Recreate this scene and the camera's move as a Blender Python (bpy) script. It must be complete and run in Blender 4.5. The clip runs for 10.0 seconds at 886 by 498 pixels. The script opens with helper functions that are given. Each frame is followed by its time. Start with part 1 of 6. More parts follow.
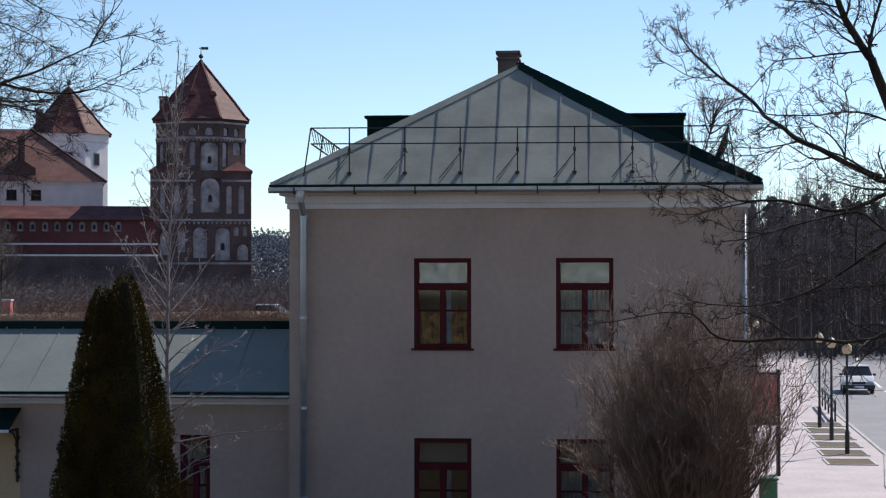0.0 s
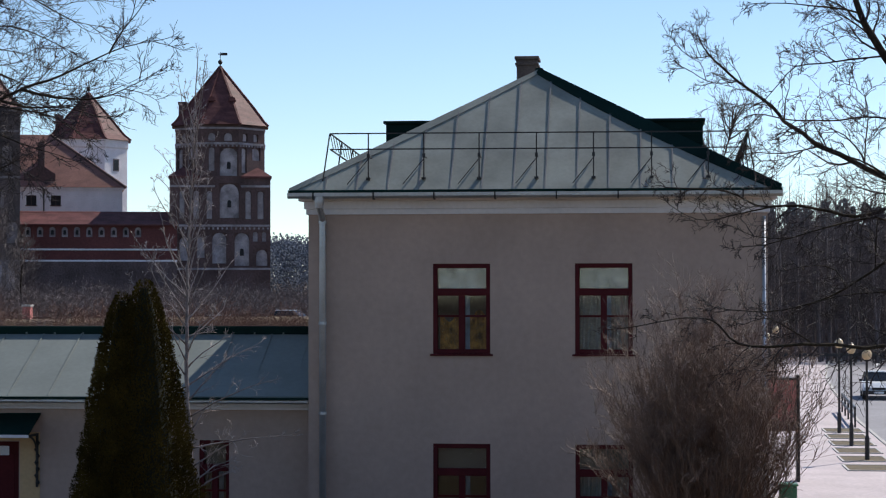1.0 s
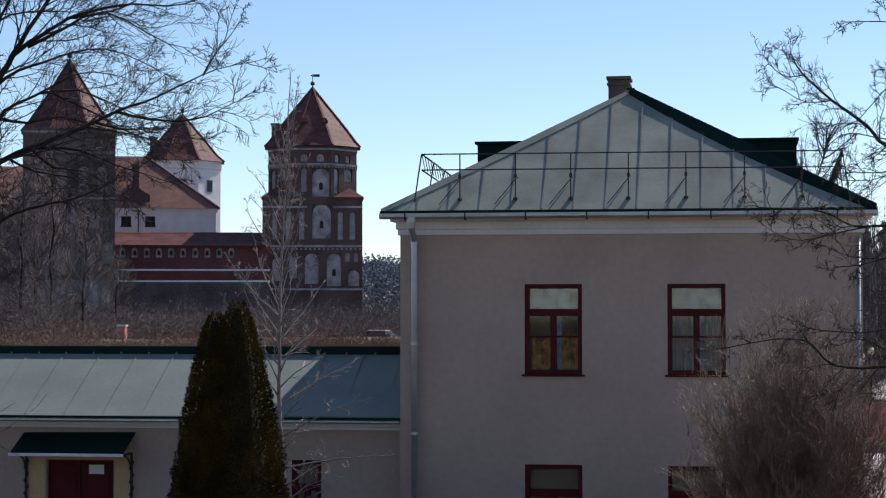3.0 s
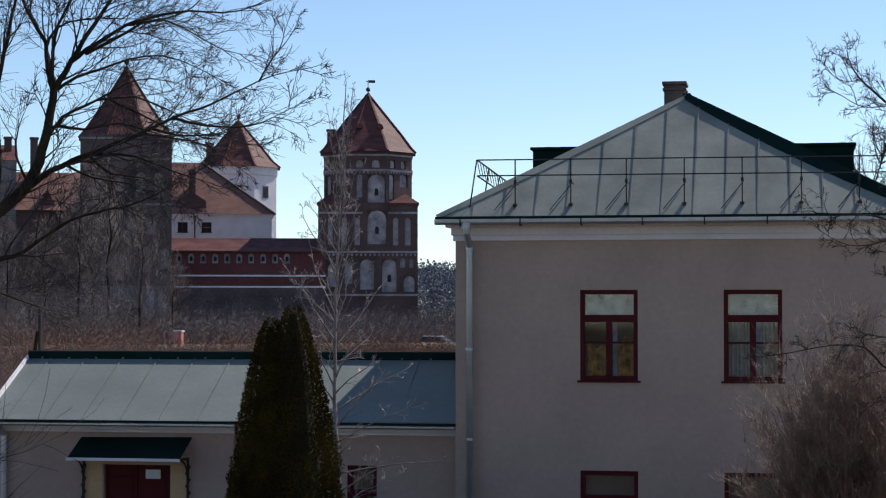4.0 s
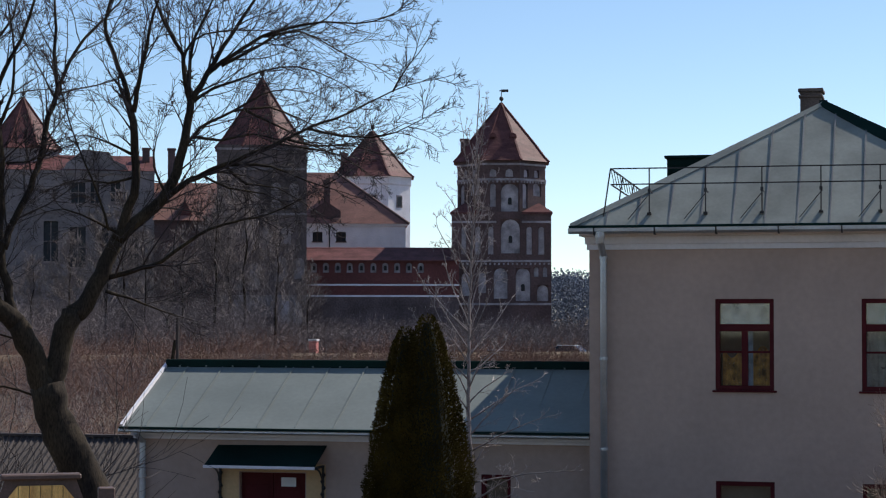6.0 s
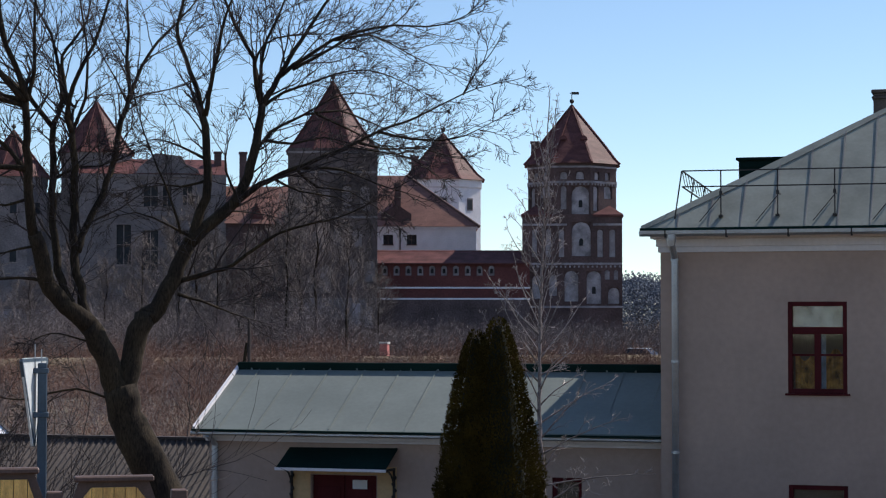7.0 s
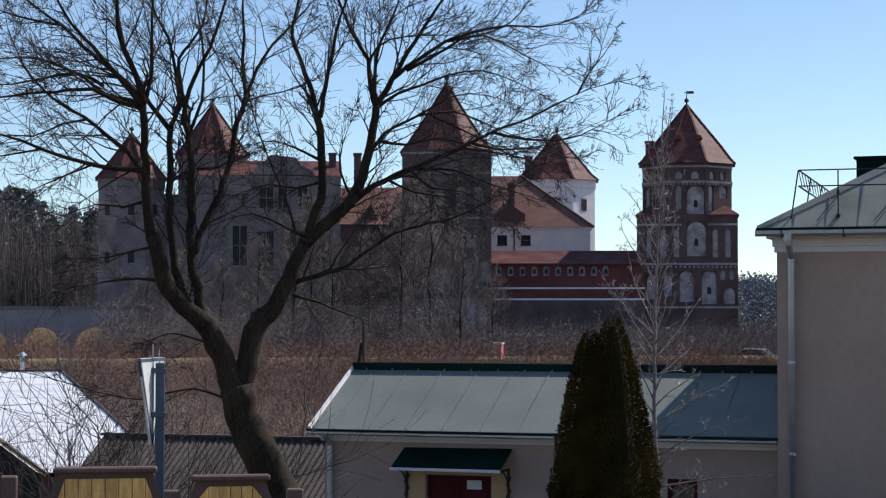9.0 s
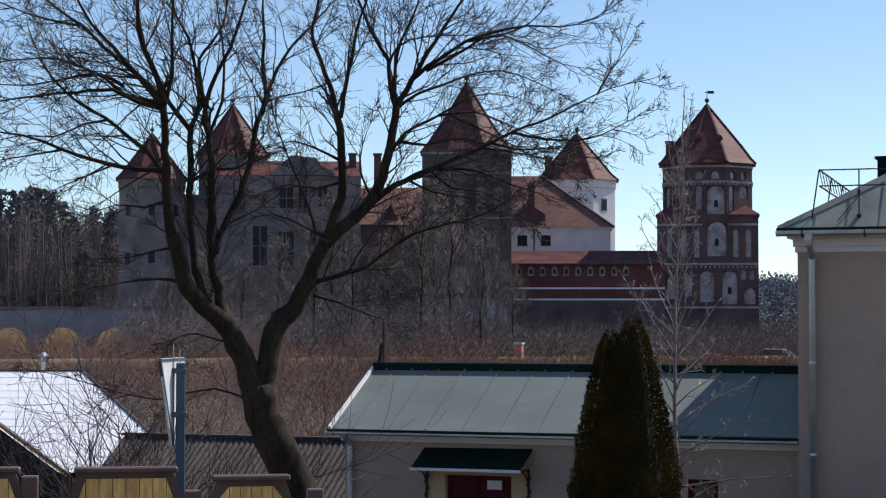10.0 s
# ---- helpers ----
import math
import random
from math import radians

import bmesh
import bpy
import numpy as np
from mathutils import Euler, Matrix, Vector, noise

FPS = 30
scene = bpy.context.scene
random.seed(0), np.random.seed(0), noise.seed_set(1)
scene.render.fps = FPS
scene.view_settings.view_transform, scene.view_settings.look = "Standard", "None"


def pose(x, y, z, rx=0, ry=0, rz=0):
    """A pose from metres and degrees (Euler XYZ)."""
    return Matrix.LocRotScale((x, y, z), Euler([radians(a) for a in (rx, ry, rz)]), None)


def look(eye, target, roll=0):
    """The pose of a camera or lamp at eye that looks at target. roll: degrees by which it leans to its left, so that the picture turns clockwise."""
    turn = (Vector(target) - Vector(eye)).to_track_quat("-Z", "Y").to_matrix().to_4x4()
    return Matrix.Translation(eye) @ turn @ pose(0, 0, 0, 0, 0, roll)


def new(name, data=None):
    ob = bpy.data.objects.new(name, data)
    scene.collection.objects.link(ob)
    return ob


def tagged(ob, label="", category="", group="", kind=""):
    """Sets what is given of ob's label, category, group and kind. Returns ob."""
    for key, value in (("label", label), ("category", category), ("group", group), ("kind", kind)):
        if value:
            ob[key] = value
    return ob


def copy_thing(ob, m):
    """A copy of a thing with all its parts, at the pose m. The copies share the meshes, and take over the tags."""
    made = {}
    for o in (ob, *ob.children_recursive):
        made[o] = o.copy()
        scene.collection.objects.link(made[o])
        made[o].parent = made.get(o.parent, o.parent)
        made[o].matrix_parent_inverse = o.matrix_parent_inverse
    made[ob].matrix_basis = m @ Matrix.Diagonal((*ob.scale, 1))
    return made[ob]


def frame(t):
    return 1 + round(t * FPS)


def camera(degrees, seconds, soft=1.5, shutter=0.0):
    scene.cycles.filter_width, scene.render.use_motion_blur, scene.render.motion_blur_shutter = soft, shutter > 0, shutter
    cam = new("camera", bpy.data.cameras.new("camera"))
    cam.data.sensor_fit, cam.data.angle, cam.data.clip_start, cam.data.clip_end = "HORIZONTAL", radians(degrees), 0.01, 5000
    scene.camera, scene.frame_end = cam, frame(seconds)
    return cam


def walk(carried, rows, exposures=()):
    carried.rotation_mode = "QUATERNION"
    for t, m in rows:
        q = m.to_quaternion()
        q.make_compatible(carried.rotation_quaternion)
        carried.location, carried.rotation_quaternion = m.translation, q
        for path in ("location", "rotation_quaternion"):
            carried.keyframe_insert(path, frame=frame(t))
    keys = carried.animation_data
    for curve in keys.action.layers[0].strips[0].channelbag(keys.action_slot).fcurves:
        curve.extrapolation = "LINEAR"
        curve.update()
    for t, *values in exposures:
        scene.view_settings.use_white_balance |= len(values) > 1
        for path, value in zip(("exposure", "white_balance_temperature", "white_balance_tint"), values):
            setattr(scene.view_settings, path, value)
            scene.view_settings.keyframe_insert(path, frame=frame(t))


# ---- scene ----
EYE = 6.1
cam = camera(25.63, 10.0, soft=1.2)
# seconds, yaw, pitch, roll of a head that turns on the spot
ROWS = [
    (0.0, 5.500, 0.900, 0.069),
    (0.5, 5.723, 0.955, 0.098),
    (1.0, 6.057, 1.061, 0.069),
    (1.5, 6.587, 1.210, 0.073),
    (2.0, 7.253, 1.389, 0.049),
    (2.5, 7.973, 1.542, 0.043),
    (4.0, 10.376, 1.833, -0.005),
    (4.5, 11.225, 1.898, -0.029),
    (5.0, 12.276, 2.004, -0.025),
    (5.5, 13.280, 2.054, -0.041),
    (7.0, 16.382, 2.182, -0.029),
    (7.5, 17.365, 2.185, -0.057),
    (8.0, 18.300, 2.188, -0.032),
    (8.5, 19.091, 2.189, -0.042),
    (9.0, 19.737, 2.194, -0.046),
    (9.5, 20.174, 2.194, -0.063),
    (10.0, 20.328, 2.198, -0.040),
]
walk(cam, [(t, pose(0, 0, EYE, 90 + p, r, y)) for t, y, p, r in ROWS])

# ---- light ----
SUN_AZ, SUN_EL = 38.0, 45.0
world = bpy.data.worlds.new("world")
scene.world = world
world.use_nodes = True
wn = world.node_tree.nodes
sky = wn.new("ShaderNodeTexSky")
sky.sky_type = "NISHITA"
sky.sun_disc = False
sky.sun_elevation, sky.sun_rotation = radians(SUN_EL), radians(SUN_AZ)
sky.air_density, sky.dust_density, sky.ozone_density = 1.0, 0.0, 2.5
sky.altitude = 1800
wn["Background"].inputs["Strength"].default_value = 0.137
world.node_tree.links.new(sky.outputs[0], wn["Background"].inputs["Color"])
sun = new("sun", bpy.data.lights.new("sun", "SUN"))
sun.data.energy, sun.data.angle, sun.data.color = 5.6, radians(0.5), (1.0, 0.95, 0.88)
sd = Vector((math.sin(radians(SUN_AZ)) * math.cos(radians(SUN_EL)), math.cos(radians(SUN_AZ)) * math.cos(radians(SUN_EL)), math.sin(radians(SUN_EL))))
sun.matrix_world = look(sd * 80, (0, 0, 0))
scene.view_settings.exposure = 0.0


# ---- materials ----
def mat(name, base, rough=0.8, metal=0.0, big=0.25, fine=0.18, scale=1.0, bump=0.2, second=None, spec=0.5, stretch=(1, 1, 1), island=0.0):
    """A worn surface: colour varied at two scales, fine relief. scale: metres of the larger stains."""
    m = bpy.data.materials.new(name)
    m.use_nodes = True
    nt = m.node_tree
    n, l = nt.nodes, nt.links
    b = n["Principled BSDF"]
    b.inputs["Roughness"].default_value, b.inputs["Metallic"].default_value = rough, metal
    b.inputs["Specular IOR Level"].default_value = spec
    co = n.new("ShaderNodeTexCoord")
    mp = n.new("ShaderNodeMapping")
    mp.inputs["Scale"].default_value = stretch
    l.new(co.outputs["Object"], mp.inputs["Vector"])
    n1, n2 = n.new("ShaderNodeTexNoise"), n.new("ShaderNodeTexNoise")
    n1.inputs["Scale"].default_value, n1.inputs["Detail"].default_value = 1.0 / scale, 5
    n2.inputs["Scale"].default_value, n2.inputs["Detail"].default_value = 14.0 / scale, 4
    for k in (n1, n2):
        l.new(mp.outputs[0], k.inputs["Vector"])
    dark = [c * (1 - big) for c in base]
    lite = list(second) if second else [min(1, c * (1 + big)) for c in base]
    r1 = n.new("ShaderNodeValToRGB")
    r1.color_ramp.elements[0].position, r1.color_ramp.elements[1].position = 0.32, 0.68
    r1.color_ramp.elements[0].color, r1.color_ramp.elements[1].color = (*dark, 1), (*lite, 1)
    l.new(n1.outputs[0], r1.inputs[0])
    mr = n.new("ShaderNodeMapRange")
    mr.inputs["From Min"].default_value, mr.inputs["From Max"].default_value = 0.3, 0.7
    mr.inputs["To Min"].default_value, mr.inputs["To Max"].default_value = 1 - fine, 1 + fine
    l.new(n2.outputs[0], mr.inputs["Value"])
    mul = n.new("ShaderNodeMix")
    mul.data_type, mul.blend_type = "RGBA", "MULTIPLY"
    mul.inputs["Factor"].default_value = 1.0
    l.new(r1.outputs[0], mul.inputs["A"])
    l.new(mr.outputs[0], mul.inputs["B"])
    out = mul.outputs["Result"]
    if island:
        g, o, ad = n.new("ShaderNodeNewGeometry"), n.new("ShaderNodeObjectInfo"), n.new("ShaderNodeMath")
        ad.operation = "ADD"
        l.new(g.outputs["Random Per Island"], ad.inputs[0])
        l.new(o.outputs["Random"], ad.inputs[1])
        m2 = n.new("ShaderNodeMapRange")
        m2.inputs["From Max"].default_value = 2.0
        m2.inputs["To Min"].default_value, m2.inputs["To Max"].default_value = 1 - island, 1 + island
        l.new(ad.outputs[0], m2.inputs["Value"])
        mu2 = n.new("ShaderNodeMix")
        mu2.data_type, mu2.blend_type = "RGBA", "MULTIPLY"
        mu2.inputs["Factor"].default_value = 1.0
        l.new(out, mu2.inputs["A"])
        l.new(m2.outputs[0], mu2.inputs["B"])
        out = mu2.outputs["Result"]
    l.new(out, b.inputs["Base Color"])
    if bump:
        bp = n.new("ShaderNodeBump")
        bp.inputs["Strength"].default_value, bp.inputs["Distance"].default_value = bump, 0.02 * scale
        l.new(n2.outputs[0], bp.inputs["Height"])
        l.new(bp.outputs[0], b.inputs["Normal"])
    return m


M = {}
M["plaster"] = mat("tan_plaster", (0.43, 0.315, 0.26), 0.92, big=0.09, fine=0.05, scale=1.6, bump=0.15)
M["plaster_yellow"] = mat("yellow_plaster", (0.60, 0.41, 0.22), 0.9, big=0.06, fine=0.06, scale=0.8, bump=0.15)
M["white_trim"] = mat("white_painted_trim", (0.70, 0.67, 0.70), 0.7, big=0.08, fine=0.05, scale=1.0, bump=0.05)
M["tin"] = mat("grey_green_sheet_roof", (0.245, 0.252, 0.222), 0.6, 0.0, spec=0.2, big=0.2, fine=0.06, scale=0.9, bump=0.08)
M["tin_pale"] = mat("pale_green_sheet_roof", (0.172, 0.19, 0.178), 0.55, 0.0, spec=0.2, big=0.10, fine=0.05, scale=1.2, bump=0.08)
M["seam"] = mat("seam_metal", (0.20, 0.19, 0.185), 0.5, 0.1, big=0.15, fine=0.1, scale=0.5, bump=0)
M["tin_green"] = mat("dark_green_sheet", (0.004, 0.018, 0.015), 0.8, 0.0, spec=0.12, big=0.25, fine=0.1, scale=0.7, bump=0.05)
M["zinc"] = mat("galvanised_steel", (0.45, 0.47, 0.50), 0.4, 0.7, big=0.12, fine=0.08, scale=0.4, bump=0.03)
M["iron"] = mat("dark_painted_iron", (0.03, 0.028, 0.028), 0.55, 0.3, big=0.3, fine=0.2, scale=0.3, bump=0.1)
M["maroon"] = mat("maroon_painted_wood", (0.075, 0.009, 0.012), 0.65, spec=0.15, big=0.2, fine=0.12, scale=0.4, bump=0.1)
M["door_red"] = mat("brown_red_door_paint", (0.085, 0.012, 0.015), 0.65, spec=0.15, big=0.15, fine=0.1, scale=0.5, bump=0.1)
M["brick_chimney"] = mat("sooty_brick", (0.12, 0.085, 0.072), 0.9, big=0.3, fine=0.2, scale=0.5, bump=0.4)
M["castle_brick"] = mat("dark_red_castle_brick", (0.100, 0.060, 0.058), 0.9, big=0.35, fine=0.25, scale=3.5, bump=0.5)
M["gate_brick"] = mat("sooty_gate_brick", (0.105, 0.077, 0.073), 0.92, big=0.4, fine=0.3, scale=2.5, bump=0.5)
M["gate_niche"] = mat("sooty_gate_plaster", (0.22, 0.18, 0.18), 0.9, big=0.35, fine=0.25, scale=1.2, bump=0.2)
M["castle_red"] = mat("red_castle_brick", (0.13, 0.04, 0.037), 0.9, big=0.22, fine=0.18, scale=3.0, bump=0.4)
M["castle_white"] = mat("weathered_white_plaster", (0.80, 0.76, 0.79), 0.9, big=0.08, fine=0.12, scale=1.6, bump=0.2)
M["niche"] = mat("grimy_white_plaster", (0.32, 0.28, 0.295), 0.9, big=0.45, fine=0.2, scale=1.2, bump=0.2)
M["castle_grey"] = mat("grey_pink_plaster", (0.20, 0.168, 0.17), 0.9, big=0.38, fine=0.25, scale=3.0, bump=0.2)
M["castle_stone"] = mat("dark_field_stone", (0.13, 0.088, 0.085), 0.95, big=0.35, fine=0.3, scale=3.0, bump=0.6)
M["tile"] = mat("red_clay_tiles", (0.118, 0.050, 0.048), 0.6, spec=0.1, big=0.3, fine=0.42, scale=1.4, bump=0.5, stretch=(1, 1, 2.5))
M["tile_orange"] = mat("orange_clay_tiles", (0.23, 0.11, 0.085), 0.5, spec=0.4, big=0.2, fine=0.3, scale=2.0, bump=0.5, stretch=(1, 1, 2.5))
M["dark_hole"] = mat("dark_interior", (0.02, 0.02, 0.022), 0.9, big=0.2, fine=0.1, scale=1.0, bump=0)
M["grass"] = mat("dry_grass_ground", (0.14, 0.082, 0.05), 0.95, big=0.35, fine=0.3, scale=4.0, bump=0.6, second=(0.095, 0.075, 0.04))
M["straw"] = mat("ochre_dry_grass", (0.115, 0.075, 0.032), 0.95, big=0.3, fine=0.3, scale=2.5, bump=0.5)
M["soil"] = mat("dry_bed_soil", (0.10, 0.075, 0.04), 0.95, big=0.3, fine=0.3, scale=0.6, bump=0.5)
M["asphalt"] = mat("sunlit_asphalt", (0.20, 0.19, 0.205), 0.75, big=0.12, fine=0.12, scale=3.0, bump=0.15)
M["paving"] = mat("pale_concrete_paving", (0.44, 0.375, 0.38), 0.85, big=0.1, fine=0.1, scale=2.0, bump=0.2)
M["kerb"] = mat("concrete_kerb", (0.42, 0.40, 0.38), 0.85, big=0.1, fine=0.12, scale=0.6, bump=0.2, island=0.15)
M["white_line"] = mat("road_paint", (0.72, 0.72, 0.70), 0.7, big=0.1, fine=0.12, scale=0.6, bump=0.05)
M["bark"] = mat("dark_grey_bark", (0.026, 0.019, 0.0165), 0.95, spec=0.2, big=0.4, fine=0.5, scale=0.25, bump=1.0, second=(0.050, 0.036, 0.022), stretch=(1, 1, 0.3))
M["twig"] = mat("bare_brown_twigs", (0.042, 0.031, 0.030), 0.7, spec=0.2, big=0.3, fine=0.2, scale=0.5, bump=0)
# grey-brown twigs, lightened in colour for the haze before the castle
M["far_twig"] = mat("haze_paled_far_twigs", (0.115, 0.088, 0.083), 0.8, big=0.3, fine=0.2, scale=2.0, bump=0, island=0.5)
M["birch_bark"] = mat("birch_bark", (0.21, 0.17, 0.16), 0.8, big=0.4, fine=0.35, scale=0.3, bump=0.3, stretch=(1, 1, 2))
M["birch_twig"] = mat("brown_birch_twigs", (0.30, 0.24, 0.22), 0.5, big=0.3, fine=0.2, scale=0.5, bump=0, island=0.65)
M["shrub"] = mat("brown_shrub_stems", (0.175, 0.105, 0.075), 0.6, big=0.3, fine=0.2, scale=0.5, bump=0, island=0.55)
M["scrub"] = mat("pale_scrub_stems", (0.16, 0.084, 0.058), 0.8, big=0.35, fine=0.2, scale=4.0, bump=0, island=0.45)
M["thuja"] = mat("thuja_foliage", (0.055, 0.043, 0.014), 0.9, spec=0.0, big=0.35, fine=0.2, scale=0.5, bump=0, second=(0.105, 0.075, 0.019), island=0.3)
# needles paled towards blue-grey to carry the haze on far conifers
M["pine"] = mat("haze_paled_needles", (0.095, 0.11, 0.125), 0.9, big=0.3, fine=0.3, scale=3.0, bump=0, island=0.4)
# distance haze over the hill is mixed into this base colour
M["pine_hazed"] = mat("haze_tinted_conifers", (0.13, 0.15, 0.19), 0.9, big=0.3, fine=0.15, scale=8.0, bump=0, island=0.1)
# stem colour lifted to give the far wood its haze
M["far_wood"] = mat("haze_paled_far_wood", (0.15, 0.12, 0.118), 0.9, big=0.3, fine=0.3, scale=6.0, bump=0, island=0.4)
M["slate"] = mat("corrugated_slate_sheet", (0.050, 0.037, 0.033), 0.85, big=0.3, fine=0.2, scale=1.0, bump=0.2)
M["bright_roof"] = mat("bright_metal_tile_roof", (0.92, 0.91, 0.95), 0.5, 0.15, big=0.06, fine=0.05, scale=1.5, bump=0.1)
M["yellow_wood"] = mat("varnished_yellow_wood", (0.90, 0.47, 0.14), 0.5, big=0.3, fine=0.25, scale=0.25, bump=0.2, stretch=(6, 6, 0.8), island=0.2)
M["brown_wood"] = mat("brown_stained_wood", (0.10, 0.058, 0.048), 0.6, big=0.25, fine=0.2, scale=0.3, bump=0.2)
M["blue_steel"] = mat("blue_grey_painted_steel", (0.06, 0.09, 0.125), 0.5, 0.2, big=0.15, fine=0.1, scale=0.3, bump=0.05)
M["sign_back"] = mat("white_sign_sheet", (0.6, 0.62, 0.63), 0.5, big=0.1, fine=0.08, scale=0.4, bump=0.02)
M["globe"] = mat("milky_lamp_globe", (0.7, 0.5, 0.28), 0.3, big=0.05, fine=0.03, scale=0.3, bump=0)
M["car_white"] = mat("white_car_paint", (0.72, 0.73, 0.75), 0.25, big=0.03, fine=0.02, scale=0.6, bump=0)
M["car_dark"] = mat("dark_car_glass", (0.02, 0.022, 0.025), 0.12, big=0.1, fine=0.05, scale=0.5, bump=0)
M["dark_pane"] = mat("dim_castle_pane", (0.03, 0.033, 0.04), 0.4, big=0.2, fine=0.1, scale=0.6, bump=0, spec=0.15)
M["tyre"] = mat("black_rubber", (0.02, 0.02, 0.02), 0.85, big=0.2, fine=0.1, scale=0.3, bump=0.1)
M["red_board"] = mat("faded_red_board", (0.50, 0.16, 0.14), 0.7, big=0.25, fine=0.2, scale=0.5, bump=0.1)
M["green_bin"] = mat("green_painted_bin", (0.03, 0.12, 0.06), 0.5, big=0.2, fine=0.1, scale=0.3, bump=0.05)
M["paper"] = mat("white_paper", (0.75, 0.75, 0.75), 0.8, big=0.03, fine=0.02, scale=0.1, bump=0)
# mottled blue imitates sky reflected in the upper lights; also colours curtain edges
M["curtain"] = mat("sky_tinted_curtain", (0.175, 0.225, 0.30), 0.9, big=0.5, fine=0.2, scale=0.22, bump=0.1)
M["pane_grey"] = mat("pane_reflection_grey", (0.27, 0.25, 0.235), 0.95, big=0.3, fine=0.2, scale=0.25, bump=0)
M["curtain_yellow"] = mat("ochre_curtain", (0.32, 0.155, 0.032), 0.9, big=0.75, fine=0.35, scale=0.16, bump=0.1)
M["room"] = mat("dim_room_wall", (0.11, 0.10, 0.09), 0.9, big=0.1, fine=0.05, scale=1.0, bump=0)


def glass_mat():
    m = bpy.data.materials.new("window_glass")
    m.use_nodes = True
    b = m.node_tree.nodes["Principled BSDF"]
    b.inputs["Base Color"].default_value = (0.92, 0.96, 0.95, 1)
    b.inputs["Roughness"].default_value = 0.03
    b.inputs["Transmission Weight"].default_value = 1.0
    b.inputs["IOR"].default_value = 1.45
    return m


M["glass"] = glass_mat()

# ---- building helpers ----
ORG = {}


def thing(name, at, label, category, group="", kind="", rz=0.0, own=False):
    """An Empty at the base of a thing. own: its parts are given in its own axes, else in the world's."""
    e = new(name)
    e.empty_display_size = 0.2
    e.matrix_world = pose(*at, 0, 0, rz)
    ORG[e] = Vector((0, 0, 0)) if own else Vector(at)
    return tagged(e, label, category, group, kind)


def finish(name, me, material, parent=None, label="", smooth=False):
    me.materials.append(material)
    if smooth:
        me.polygons.foreach_set("use_smooth", [True] * len(me.polygons))
    ob = new(name, me)
    if parent is not None:
        ob.parent = parent
        ORG[ob] = ORG[parent]
    if label:
        ob["label"] = label
    return ob


def part(name, bm, material, parent=None, label="", smooth=False):
    """Links a bmesh as one mesh object under a thing or a part."""
    if parent is not None:
        bmesh.ops.translate(bm, verts=bm.verts, vec=-ORG[parent])
    me = bpy.data.meshes.new(name)
    bmesh.ops.recalc_face_normals(bm, faces=bm.faces)
    bm.to_mesh(me)
    bm.free()
    return finish(name, me, material, parent, label, smooth)


def raw(name, verts, faces, material, parent=None, label="", smooth=False):
    me = bpy.data.meshes.new(name)
    if parent is not None:
        o = ORG[parent]
        verts = [(v[0] - o.x, v[1] - o.y, v[2] - o.z) for v in verts]
    me.from_pydata(verts, [], faces)
    return finish(name, me, material, parent, label, smooth)


def box(bm, x0, x1, y0, y1, z0, z1, bevel=0.0):
    vs = [bm.verts.new(p) for p in ((x0, y0, z0), (x1, y0, z0), (x1, y1, z0), (x0, y1, z0), (x0, y0, z1), (x1, y0, z1), (x1, y1, z1), (x0, y1, z1))]
    fs = [bm.faces.new([vs[i] for i in f]) for f in ((3, 2, 1, 0), (4, 5, 6, 7), (0, 1, 5, 4), (1, 2, 6, 5), (2, 3, 7, 6), (3, 0, 4, 7))]
    if bevel:
        es = list({e for f in fs for e in f.edges})
        bmesh.ops.bevel(bm, geom=es, offset=bevel, segments=1, affect="EDGES")
    return bm


def boxes(*rows, bevel=0.0):
    bm = bmesh.new()
    for r in rows:
        box(bm, *r, bevel=bevel)
    return bm


def prism(bm, outline, y0, y1):
    """An outline in x and z, pushed from y0 to y1."""
    a = [bm.verts.new((x, y0, z)) for x, z in outline]
    b = [bm.verts.new((x, y1, z)) for x, z in outline]
    bm.faces.new(a)
    bm.faces.new(b[::-1])
    for i in range(len(a)):
        j = (i + 1) % len(a)
        bm.faces.new((a[i], b[i], b[j], a[j]))
    return bm


def solid(bm, pts, faces):
    vs = [bm.verts.new(p) for p in pts]
    for f in faces:
        bm.faces.new([vs[i] for i in f])
    return bm


def slab(bm, quad, thick):
    """A plate whose upper face is the polygon, thickened straight down."""
    n = len(quad)
    vs = [bm.verts.new(p) for p in quad] + [bm.verts.new((p[0], p[1], p[2] - thick)) for p in quad]
    bm.faces.new(vs[:n])
    bm.faces.new(vs[n:][::-1])
    for i in range(n):
        j = (i + 1) % n
        bm.faces.new((vs[i], vs[n + i], vs[n + j], vs[j]))
    return bm


def bar(bm, a, b, w, h=None, sides=4):
    """A straight bar between two points."""
    a, b = Vector(a), Vector(b)
    h = h or w
    d = (b - a).normalized()
    s = d.cross(Vector((0, 0, 1)))
    s = s.normalized() if s.length > 1e-4 else Vector((1, 0, 0))
    u = s.cross(d)
    ring = []
    for p in (a, b):
        ring.append([bm.verts.new(p + s * (w / 2 * math.cos(k)) * (1.414 if sides == 4 else 1) + u * (h / 2 * math.sin(k)) * (1.414 if sides == 4 else 1)) for k in [(2 * i + 1) * math.pi / sides for i in range(sides)]])
    for i in range(sides):
        j = (i + 1) % sides
        bm.faces.new((ring[0][i], ring[0][j], ring[1][j], ring[1][i]))
    bm.faces.new(ring[0][::-1])
    bm.faces.new(ring[1])
    return bm


